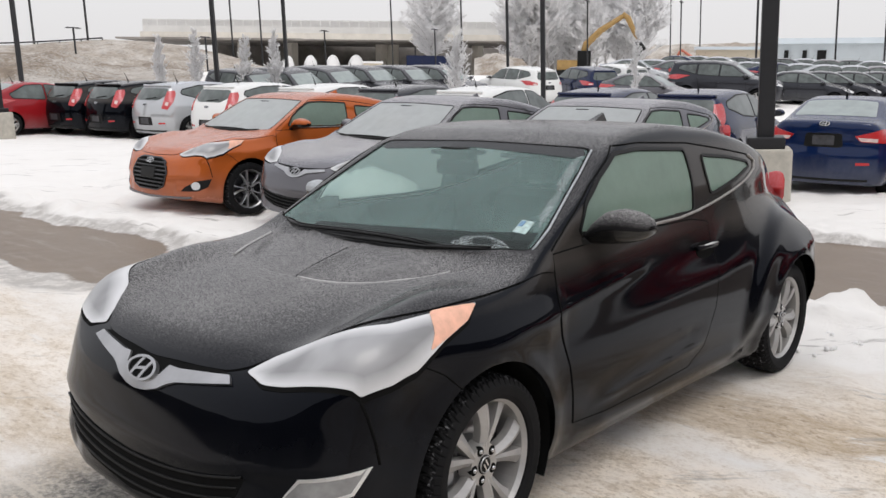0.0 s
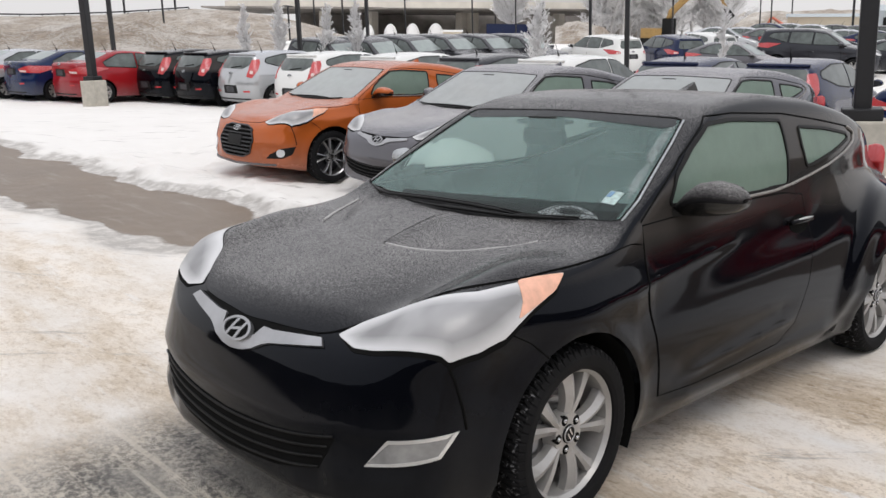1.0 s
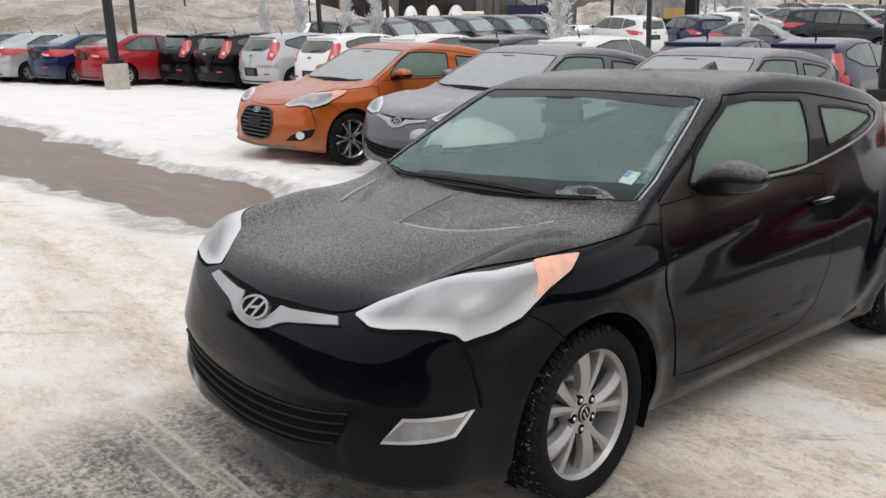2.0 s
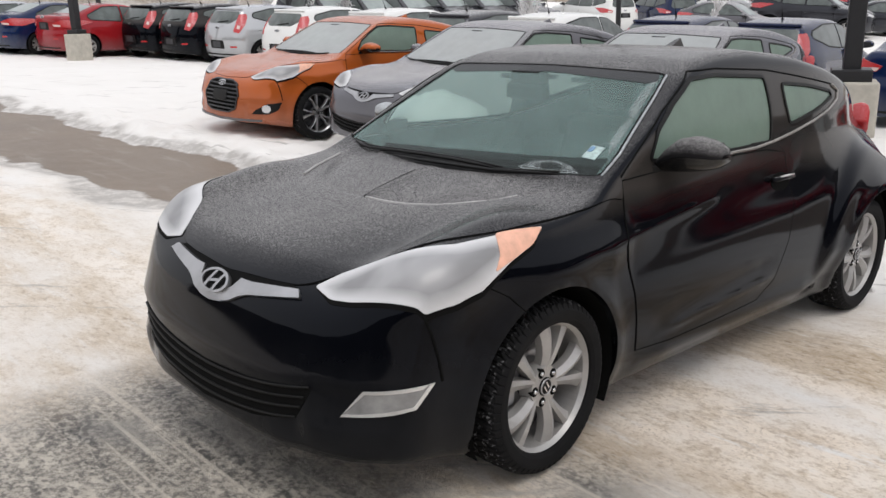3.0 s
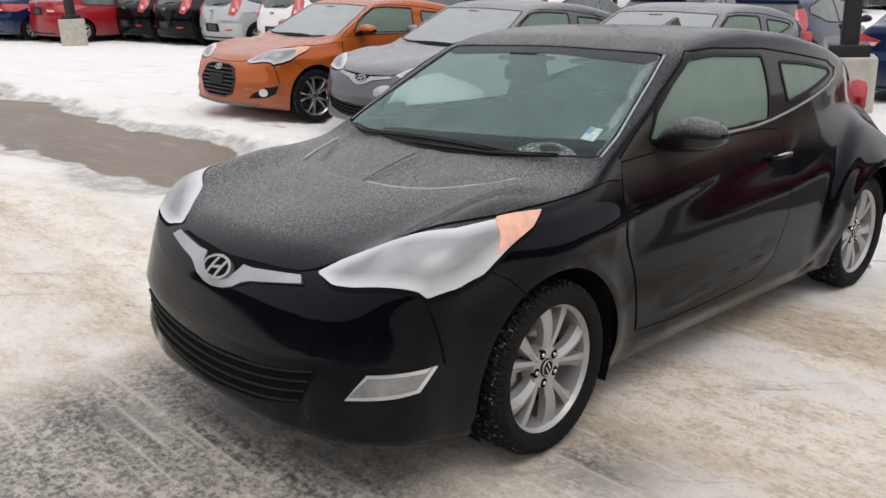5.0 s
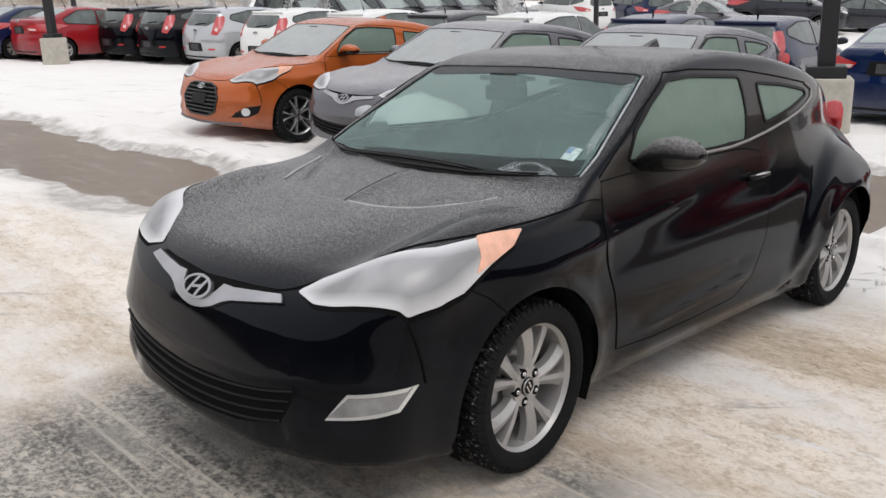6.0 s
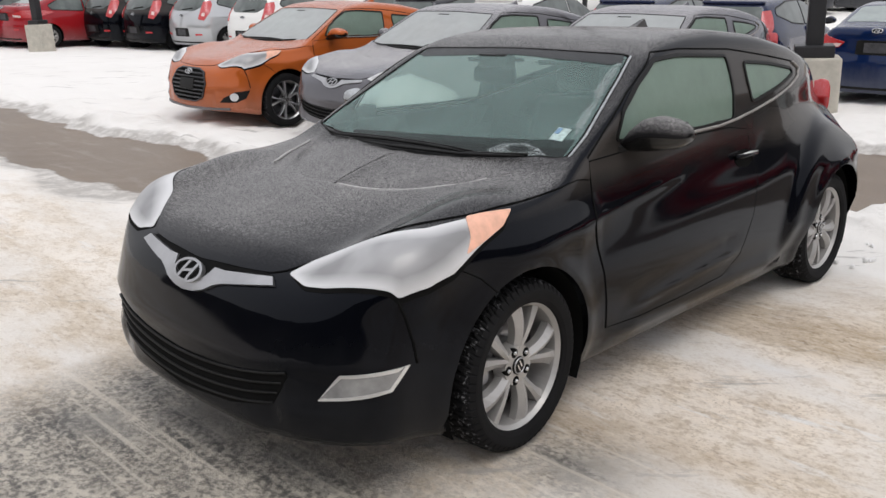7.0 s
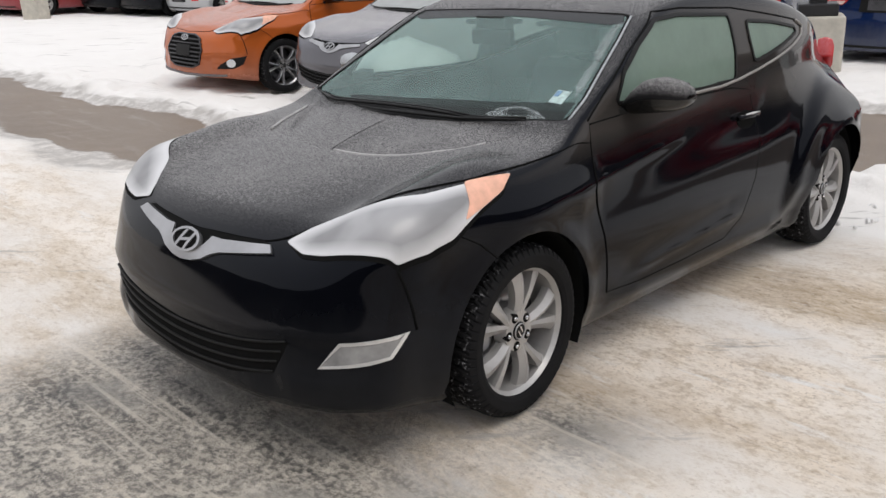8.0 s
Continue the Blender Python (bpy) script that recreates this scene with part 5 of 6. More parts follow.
def strip(x, y, line):
    """How far a place is from a line with widths: below 0 is inside."""
    best = np.full(np.shape(x), 99.0)
    for (ax, ay, aw), (bx, by, bw) in zip(line, line[1:]):
        dx, dy = bx - ax, by - ay
        t = np.clip(((x - ax) * dx + (y - ay) * dy) / (dx * dx + dy * dy), 0, 1)
        best = np.minimum(best, np.hypot(x - ax - t * dx, y - ay - t * dy) - (aw + (bw - aw) * t))
    return best


WET_LANE = [(1.2, -40, 1.2), (0.3, -12, 0.9), (0.05, -7, 0.75), (-0.1, -4.4, 0.6), (-1.8, -2.0, 0.6), (-4.5, -0.05, 1.45), (-5.2, 3, 1.5), (-5.5, 12, 1.5)]


def lot_axis(lo, hi, fine_lo, fine_hi, step):
    mid = list(np.arange(fine_lo, fine_hi, step))
    up, s = [], step
    v = mid[-1]
    while v < hi:
        s *= 1.12
        v += s
        up.append(v)
    down, s, v = [], step, mid[0]
    while v > lo:
        s *= 1.12
        v -= s
        down.append(v)
    return np.array(down[::-1] + mid + up)


def build_ground():
    gx, gy = lot_axis(-900, 600, -7.5, 4.5, 0.05), lot_axis(-900, 600, -9.5, 4.5, 0.05)
    x, y = np.meshgrid(gx, gy, indexing="ij")
    wet = strip(x, y, WET_LANE) + 0.22 * value_noise(x, y, 0.9, 1) + 0.1 * value_noise(x, y, 0.3, 2)
    wetness = 1 / (1 + np.exp(np.clip(wet / 0.07, -50, 50)))
    near = np.exp(-((x + 2) ** 2 + (y + 3) ** 2) / 14**2)
    lumps = 0.026 * value_noise(x, y, 0.6, 3) + 0.02 * value_noise(x, y, 0.24, 4) + 0.016 * value_noise(x, y, 0.12, 5)
    lumps = lumps * (1 + 0.7 * np.clip((-1.5 - x) / 1.0, 0, 1)) + 0.03 * np.clip(value_noise(x, y, 0.16, 21) - 0.35, 0, 1) * np.clip((-1.2 - x) / 0.8, 0, 1)
    ridge = np.exp(-(((wet - 0.42) / 0.35) ** 2)) * np.clip((-0.3 - x) / 0.5, 0, 1)
    packed = np.clip((x + 0.6) / 0.8, 0, 1)
    heap = np.exp(-(((x + 2.3) / 0.75) ** 2) - ((y - 0.75) / 0.4) ** 2)
    lumps = lumps + heap * (0.035 + 0.05 * value_noise(x, y, 0.2, 23) + 0.03 * value_noise(x, y, 0.1, 24))
    tracks = 0.006 * value_noise(x * 3, y * 0.35, 0.35, 6) + 0.004 * value_noise(x, y, 0.12, 7)
    soft = np.clip(wet / 0.25, 0, 1)
    z = ground_z(x, y) - 0.02 * wetness + near * (soft * (lumps * (1 - 0.85 * packed * (1 - heap)) + 0.07 * ridge * (0.8 + 0.8 * value_noise(x, y, 0.25, 8) + 0.6 * value_noise(x, y, 0.12, 13)) + 0.03 * (1 - packed)) + tracks * packed)
    under = np.exp(-((np.maximum(np.abs(x) - 2.0, 0) / 0.3) ** 2 + (np.maximum(np.abs(y) - 0.8, 0) / 0.25) ** 2))
    z = z * (1 - under) + ground_z(x, y) * under
    nx, ny = len(gx), len(gy)
    verts = np.stack([x, y, z], -1).reshape(-1, 3)
    i = np.arange(nx * ny).reshape(nx, ny)
    faces = np.stack([i[:-1, :-1], i[1:, :-1], i[1:, 1:], i[:-1, 1:]], -1).reshape(-1, 4)
    me = bpy.data.meshes.new("ground")
    me.vertices.add(len(verts))
    me.vertices.foreach_set("co", verts.astype(np.float32).ravel())
    me.loops.add(faces.size)
    me.loops.foreach_set("vertex_index", faces.ravel().astype(np.int32))
    me.polygons.add(len(faces))
    me.polygons.foreach_set("loop_start", np.arange(0, faces.size, 4, dtype=np.int32))
    me.polygons.foreach_set("use_smooth", np.ones(len(faces), bool))
    me.update(calc_edges=True)
    grey = np.clip((x - 1.3 + 0.5 * value_noise(x, y, 1.4, 9) + 0.3 * value_noise(x * 2.5, y * 0.5, 0.5, 10)) / 0.7, 0, 1) * np.clip((1.9 - y + 0.4 * (x - 1)) / 1.2, 0, 1) * np.clip((y + 1.1 + 0.35 * value_noise(x, y, 0.7, 14)) / 0.7, 0, 1)
    grey = np.clip(grey + 0.95 * np.exp(-(((x - 1.3) / 0.26) ** 2) - ((y - 1.04) / 0.28) ** 2), 0, 1)
    brown = np.clip(0.78 + 0.4 * value_noise(x * 2.2, y * 0.6, 0.8, 11) + 0.35 * value_noise(x * 2, y, 0.3, 12), 0, 1) * np.clip((x + 1.4 + 0.3 * y) / 1.2, 0, 1) * np.clip((y + 1.0) / 1.5, 0.3 + 0.35 * np.clip(x - 0.3, 0, 1), 1)
    for name, a in (("wet", wetness), ("grey", grey), ("brown", brown)):
        at = me.attributes.new(name, "FLOAT", "POINT")
        at.data.foreach_set("value", a.astype(np.float32).ravel())
    return me


def ground_material():
    m, n, l, p = material("snowy_lot")
    geo = n.new("ShaderNodeNewGeometry")

    def attr(name):
        a = n.new("ShaderNodeAttribute")
        a.attribute_name = name
        return a.outputs["Fac"]

    def world_noise(scale, detail, rough, stretch=(1, 1, 1), turn=0):
        mp = node(n, "ShaderNodeMapping", Scale=stretch)
        first = node(n, "ShaderNodeMapping", Rotation=(0, 0, radians(turn)))
        l.new(geo.outputs["Position"], first.inputs[0])
        l.new(first.outputs[0], mp.inputs[0])
        t = node(n, "ShaderNodeTexNoise", Scale=scale, Detail=detail, Roughness=rough)
        l.new(mp.outputs[0], t.inputs["Vector"])
        return t.outputs[0]

    broad, mid, fine = world_noise(0.8, 5, 0.6), world_noise(6, 6, 0.72), world_noise(38, 6, 0.8)
    drag = world_noise(2.4, 8, 0.75, (2.4, 0.4, 1))
    grit = world_noise(14, 7, 0.8, (1.6, 0.55, 1))
    band = world_noise(1.0, 3, 0.55, (1.5, 0.3, 1))
    bits = world_noise(20, 6, 0.72, (1.3, 0.6, 1))
    flecks = world_noise(75, 3, 0.6, (1.2, 0.8, 1))
    snow = mix_rgb(n, l, broad, (0.79, 0.765, 0.73), (0.89, 0.87, 0.845))
    film = math_node(n, l, "MULTIPLY", attr("brown"), ramp(n, l, mid, [(0.3, 0.6), (0.7, 1.0)]))
    c = mix_rgb(n, l, film, snow, (0.88, 0.77, 0.645))
    swath = math_node(n, l, "MULTIPLY", attr("brown"), ramp(n, l, band, [(0.46, 0.0), (0.6, 1.0)]))
    worn = math_node(n, l, "MULTIPLY", swath, ramp(n, l, grit, [(0.34, 0.25), (0.6, 0.95)]))
    c = mix_rgb(n, l, worn, c, (0.5, 0.39, 0.265))
    crumbs = math_node(n, l, "MULTIPLY", math_node(n, l, "ADD", math_node(n, l, "MULTIPLY", attr("brown"), 0.35), swath), ramp(n, l, bits, [(0.53, 0.0), (0.66, 0.75)]), clamp=True)
    c = mix_rgb(n, l, crumbs, c, (0.34, 0.25, 0.165))
    grains = math_node(n, l, "MULTIPLY", math_node(n, l, "MULTIPLY", attr("brown"), ramp(n, l, mid, [(0.42, 0.1), (0.62, 1.0)])), ramp(n, l, flecks, [(0.56, 0.0), (0.64, 0.6)]))
    c = mix_rgb(n, l, grains, c, (0.3, 0.23, 0.16))
    blotch = world_noise(8, 7, 0.75, (1.2, 0.7, 1))
    c = mix_rgb(n, l, math_node(n, l, "MULTIPLY", attr("brown"), ramp(n, l, blotch, [(0.48, 0.0), (0.62, 0.6)])), c, (0.54, 0.43, 0.3))
    scraped = math_node(n, l, "MULTIPLY", attr("brown"), ramp(n, l, drag, [(0.56, 0.0), (0.64, 0.75)]))
    c = mix_rgb(n, l, scraped, c, (0.85, 0.84, 0.83))
    # grey slush before the nose: crumbs of packed snow over wet asphalt, dark tyre tracks, pale scrapes and smooth puddles
    crumb, flake = world_noise(42, 5, 0.68, (1.15, 0.85, 1)), world_noise(17, 6, 0.7, (1.2, 0.8, 1))
    track, scrape, pool = world_noise(3.2, 4, 0.6, (2.0, 0.16, 1)), world_noise(8, 3, 0.5, (3.0, 0.07, 1)), world_noise(1.5, 4, 0.55, (1.2, 0.8, 1))
    ice = mix_rgb(n, l, ramp(n, l, crumb, [(0.42, 0.0), (0.57, 1.0)]), (0.14, 0.128, 0.112), (0.44, 0.4, 0.34))
    ice = mix_rgb(n, l, ramp(n, l, flake, [(0.53, 0.0), (0.6, 0.8)]), ice, (0.6, 0.55, 0.47))
    ice = mix_rgb(n, l, ramp(n, l, pool, [(0.52, 0.0), (0.6, 0.8)]), ice, (0.27, 0.255, 0.23))
    ice = mix_rgb(n, l, math_node(n, l, "MULTIPLY", ramp(n, l, track, [(0.5, 0.0), (0.62, 1.0)]), ramp(n, l, crumb, [(0.46, 0.95), (0.58, 0.15)])), ice, (0.045, 0.043, 0.041))
    ice = mix_rgb(n, l, ramp(n, l, scrape, [(0.62, 0.0), (0.67, 0.6)]), ice, (0.6, 0.55, 0.47))
    patch = math_node(n, l, "ADD", math_node(n, l, "MULTIPLY", drag, 0.7), math_node(n, l, "MULTIPLY", mid, 0.5))
    slush = math_node(n, l, "MULTIPLY", attr("grey"), ramp(n, l, patch, [(0.4, 0.55), (0.6, 1.0)]))
    c = mix_rgb(n, l, slush, c, ice)
    crisp = math_node(n, l, "MULTIPLY", attr("brown"), math_node(n, l, "MULTIPLY", ramp(n, l, crumb, [(0.5, 0.0), (0.58, 0.5)]), ramp(n, l, blotch, [(0.42, 0.0), (0.55, 1.0)])))
    c = mix_rgb(n, l, math_node(n, l, "MULTIPLY", crisp, math_node(n, l, "SUBTRACT", 1.0, attr("grey"))), c, (0.42, 0.32, 0.22))
    mud = mix_rgb(n, l, broad, (0.12, 0.088, 0.062), (0.235, 0.178, 0.13))
    w = ramp(n, l, math_node(n, l, "ADD", attr("wet"), math_node(n, l, "MULTIPLY", math_node(n, l, "SUBTRACT", mid, 0.5), 0.5)), [(0.42, 0.0), (0.58, 1.0)])
    rim = math_node(n, l, "MULTIPLY", ramp(n, l, attr("wet"), [(0.004, 0.0), (0.06, 0.85)]), ramp(n, l, mid, [(0.36, 0.35), (0.56, 1.0)]))
    c = mix_rgb(n, l, rim, c, (0.4, 0.375, 0.35))
    c = mix_rgb(n, l, w, c, mud)
    skin = math_node(n, l, "MULTIPLY", w, ramp(n, l, drag, [(0.54, 0.0), (0.7, 0.4)]))
    c = mix_rgb(n, l, skin, c, (0.42, 0.39, 0.36))
    scuff = math_node(n, l, "MULTIPLY", ramp(n, l, world_noise(1.5, 7, 0.75, (0.45, 2.6, 1), -135), [(0.59, 0.0), (0.66, 0.7)]), math_node(n, l, "SUBTRACT", 1.0, w))
    c = mix_rgb(n, l, scuff, c, (0.34, 0.32, 0.3))
    l.new(c, p.inputs["Base Color"])
    r = math_node(n, l, "SUBTRACT", 0.8, math_node(n, l, "MULTIPLY", w, 0.36))
    r = math_node(n, l, "SUBTRACT", r, math_node(n, l, "MULTIPLY", slush, 0.35), clamp=True)
    l.new(r, p.inputs["Roughness"])
    h = math_node(n, l, "ADD", math_node(n, l, "MULTIPLY", mid, 0.5), math_node(n, l, "ADD", math_node(n, l, "MULTIPLY", fine, 0.3), math_node(n, l, "MULTIPLY", bits, 0.25)))
    dry = math_node(n, l, "SUBTRACT", 1.0, math_node(n, l, "MULTIPLY", w, 0.85))
    bump(n, l, p, math_node(n, l, "MULTIPLY", h, dry), 0.7, 0.05)
    return m


ground = tagged(new("ground", build_ground()), "snow-covered parking lot with tyre-packed brown slush", "ground", kind="structure")
ground.data.materials.append(ground_material())



def snow_lumps():
    """Broken clods of ploughed snow behind the black car."""
    rng = random.Random(17)
    bm = bmesh.new()
    for x0, y0, x1, y1, wide, count in ((-1.7, 0.95, -2.7, 0.85, 0.16, 14),):
        for _ in range(count):
            t = rng.random()
            x, y = x0 + (x1 - x0) * t + rng.gauss(0, wide), y0 + (y1 - y0) * t + rng.gauss(0, wide * 0.6)
            r = rng.uniform(0.01, 0.028) * (1.6 if rng.random() < 0.1 else 1.0)
            m = Matrix.Translation((x, y, float(ground_z(x, y)) + 0.024 - 0.2 * r)) @ Euler((rng.uniform(0, 6), rng.uniform(0, 6), rng.uniform(0, 6))).to_matrix().to_4x4() @ Matrix.Diagonal((r, r * rng.uniform(0.5, 1.0), r * rng.uniform(0.35, 0.7), 1))
            made = bmesh.ops.create_icosphere(bm, subdivisions=2, radius=1, matrix=m)
            for v in made["verts"]:
                v.co += Vector((rng.gauss(0, 1), rng.gauss(0, 1), rng.gauss(0, 1))) * r * 0.1
    for f in bm.faces:
        f.smooth = True
    me = bpy.data.meshes.new("snow_lumps")
    bm.to_mesh(me)
    bm.free()
    me.materials.append(M["snow"])
    tagged(new("snow_lumps", me), "broken clods of ploughed snow on the lot", "snow", kind="stuff")


snow_lumps()

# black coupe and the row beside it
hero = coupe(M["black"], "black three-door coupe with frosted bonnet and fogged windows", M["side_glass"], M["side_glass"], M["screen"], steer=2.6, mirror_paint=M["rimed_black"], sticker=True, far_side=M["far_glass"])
hero.matrix_basis = pose(0.006, 0.01, -0.0175, 1.4, 0, 0)
orange = coupe(M["orange"], "orange three-door coupe with large dark grille and black alloy wheels", M["side_glass"], M["side_glass"], M["rimed"], turbo=True)
orange.matrix_basis = stand(-3.9, -6.84, -1.2)
grey1 = coupe(M["grey"], "dark grey three-door coupe under white frost", M["side_glass"], M["side_glass"], M["rimed"])
grey1.matrix_basis = stand(-4.18, -4.48, -1.4)
grey2 = copy_thing(grey1, stand(-5.18, -2.69, -0.5))

# hatchbacks with their tails to the aisle
hatch = plain_car("hatch", M["black"], "small hatchback with frosted roof, tail to the aisle", M["pane"], M["pale_pane"])
sedan = plain_car("sedan", M["red"], "frosted saloon parked in the snowy row", M["pane"], M["pale_pane"])
suv = plain_car("suv", M["charcoal"], "dark sport utility car with rimed windshield", M["pane"], M["pale_pane"])
ROW = ["black", "black", "silver", "white", "white", "charcoal", "white", "navy", "navy"]
NAMES = dict(black="black hatchback with red corner tail lights and frosted roof", silver="silver hatchback with red corner tail lights and frosted roof",
             white="white hatchback with red corner tail lights and snowy roof", charcoal="dark grey hatchback with frosted roof",
             navy="navy blue hatchback with frosted roof and red tail lights")


def by_corner(az, d, heading, lx, ly):
    """The pose of a car one of whose corners lies at a bearing and distance."""
    x, y = away(az, d)
    c, s = math.cos(radians(heading)), math.sin(radians(heading))
    return stand(x - c * lx + s * ly, y - s * lx - c * ly, heading)


TAILS = [(244.95, 26.6), (242.5, 25.2), (239.5, 23.8), (235.6, 22.0), (230.45, 20.0), (224.89, 18.3), (219.23, 17.0), (210.74, 16.3), (204.07, 16.0)]
for k, (paint, (az, d)) in enumerate(zip(ROW, TAILS)):
    m = by_corner(az, d * (0.965 if k < 5 else 0.985), 187, -1.89, -0.82) @ Matrix.Scale(1.05, 4)
    c = hatch if k == 0 else copy_thing(hatch, m)
    c.matrix_basis = m
    tagged(repaint(c, M[paint]), NAMES[paint])

# saloons: four beyond the hatchbacks, a blue one by the lamp post
SALOONS = [("red", 248.6, 28.3, 187), ("blue", 251.4, 29.7, 187), ("silver", 254.0, 31.2, 187), ("grey", 256.3, 32.7, 187), ("silver", 258.4, 34.2, 187)]
SHADE = dict(red="dark red", blue="deep blue", silver="silver", grey="grey", white="white", charcoal="dark grey", black="black", navy="navy blue")
for k, (paint, az, d, h) in enumerate(SALOONS):
    m = by_corner(az, d * 0.925, h, -1.32, -0.87)
    c = sedan if k == 0 else copy_thing(sedan, m)
    c.matrix_basis = m
    tagged(repaint(c, M[paint]), SHADE[paint] + " saloon with frosted roof, tail to the aisle")
m = stand(-11.8, -2.05, 186.5)
tagged(repaint(copy_thing(sedan, m), M["blue"]), "deep blue saloon with rimed rear window beside a lamp post")
# the row goes on; it is seen in the black doors
for k, paint in enumerate(("red", "charcoal", "red", "navy", "charcoal")):
    n = m.copy()
    n.translation += Vector((0.3, 2.8, 0)) * (k + 1)
    tagged(repaint(copy_thing(sedan, n), M[paint]), SHADE[paint] + " saloon with frosted roof, tail to the aisle")

# far rows, seen over the roofs
FAR_SUVS = [("charcoal", 234.12, 33.5, 96), ("charcoal", 231.54, 34.0, 96), ("charcoal", 229.07, 34.6, 96), ("charcoal", 226.69, 35.2, 96), ("charcoal", 224.32, 35.8, 96), ("charcoal", 221.95, 36.4, 96),
            ("white", 217.62, 38.0, 255), ("navy", 213.34, 39.0, 240), ("white", 211.33, 42.0, 240), ("charcoal", 203.97, 41.0, 108)]
for k, (paint, az, d, h) in enumerate(FAR_SUVS):
    m = by_corner(az, d, h, 0.3, 0.0) @ Matrix.Scale(1.12 if d == 41.0 else 0.96, 4)
    c = suv if k == 0 else copy_thing(suv, m)
    c.matrix_basis = m
    tagged(repaint(c, M[paint]), SHADE[paint] + " sport utility car under frost in a far row")
rng = random.Random(11)
FAR_CARS = [("grey", 209.05, 37.0, 105)] + [(rng.choice(["grey", "charcoal", "grey", "charcoal"]), 199.88 - 1.5 * k, 43.0 + 0.8 * k, 110) for k in range(5)]
FAR_CARS += [(rng.choice(["grey", "charcoal", "charcoal", "navy", "silver", "charcoal"]), 209.83 - 1.45 * k, 52.0 + rng.random(), 110) for k in range(12)]
FAR_CARS += [(rng.choice(["grey", "charcoal", "charcoal", "navy", "silver"]), 207.72 - 1.25 * k, 60.0 + rng.random(), 290) for k in range(13)]
for k, (paint, az, d, h) in enumerate(FAR_CARS):
    tagged(repaint(copy_thing(sedan, by_corner(az, d, h, 0, 0)), M[paint]), SHADE[paint] + " saloon under frost in a far row")


# ---- lamp posts ----
def lamp_post(x, y, height, thick, base, heads=True, turn=25, foot=0.34):
    post = tagged(new("lamp_post"), "black steel lamp post on a square concrete footing" if base else "dark steel lamp post beyond the cars", "lamp post")
    post.matrix_basis = Matrix.Translation((x, y, float(ground_z(x, y)))) @ Matrix.Rotation(radians(2.5), 4, Vector((0.71, 0.7, 0))) @ Matrix.Rotation(radians(turn), 4, "Z")
    z = 0.0
    if base:
        bm = box(bmesh.new(), -foot, foot, -foot, foot, -0.3, base, 0.03)
        part("footing", bm, M["concrete"], post, "cast concrete footing")
        bm = box(bmesh.new(), -foot * 0.73, foot * 0.73, -foot * 0.73, foot * 0.73, base, base + foot * 0.47, 0.02)
        part("base_cover", bm, M["pole"], post)
        z = base
    bm = box(bmesh.new(), -thick / 2, thick / 2, -thick / 2, thick / 2, z, height, thick * 0.12)
    part("pole", bm, M["pole"], post)
    if heads:
        bm = box(bmesh.new(), -0.9, 0.9, -0.06, 0.06, height - 0.05, height + 0.04, 0.02)
        arm = part("arm", bm, M["pole"], post)
        for s in (-0.75, 0.75):
            bm = box(bmesh.new(), s - 0.28, s + 0.28, -0.2, 0.2, height - 0.1, height - 0.04, 0.02)
            part("lamp_head", bm, M["pole"], arm)
    return post


lamp_post(-8.49, -2.16, 9.0, 0.22, 0.75)
lamp_post(-5.37, -20.78, 9.0, 0.19, 0.68, foot=0.235)
for az, d, t in ((247.87, 36, 0.14), (236.55, 30.5, 0.13), (232.23, 38, 0.13), (217.92, 40, 0.12), (215.53, 25.5, 0.13), (202.60, 60, 0.14)):
    lamp_post(*away(az, d), 11.0, t, 0.6 if az == 215.53 else 0)
for az, d, h in ((229.80, 112, 5.6), (220.95, 95, 8.4), (212.87, 92, 7.8), (207.10, 105, 8.8), (198.16, 85, 7.8), (195.55, 85, 7.6), (222.69, 112, 6.0), (244.85, 100, 4.6), (237.24, 100, 4.0), (257.89, 100, 6.0)):
    lamp_post(*away(az, d), h, 0.15, 0)
for az, d, h in ((247.06, 118, 16), (244.09, 118, 16), (235.60, 140, 18), (233.80, 140, 18), (225.47, 140, 18), (223.99, 150, 18), (207.72, 150, 16), (205.93, 150, 16)):
    lamp_post(*away(az, d), h, 0.2, 0, heads=False)


# ---- earthworks, overpass and far buildings ----
def frozen_earth(name, earth, dust):
    """Clods and dead grass with snow caught between them."""
    m, n, l, p = material(name)
    clod, fine, broad = noise_tex(n, l, 1.6, 8, 0.75), noise_tex(n, l, 7, 6, 0.8), noise_tex(n, l, 0.25, 4, 0.6)
    c = mix_rgb(n, l, ramp(n, l, clod.outputs[0], [(0.32, 0.0), (0.68, 1.0)]), tuple(v * 0.55 for v in earth), tuple(min(1, v * 1.3) for v in earth))
    snow = math_node(n, l, "ADD", math_node(n, l, "MULTIPLY", fine.outputs[0], 0.6), math_node(n, l, "MULTIPLY", broad.outputs[0], 0.6))
    l.new(mix_rgb(n, l, ramp(n, l, snow, [(0.58 - dust, 0.0), (0.72 - dust, 0.75)]), c, (0.7, 0.67, 0.63)), p.inputs["Base Color"])
    p.inputs["Roughness"].default_value = 0.95
    bump(n, l, p, clod.outputs[0], 0.9, 0.3)
    return m


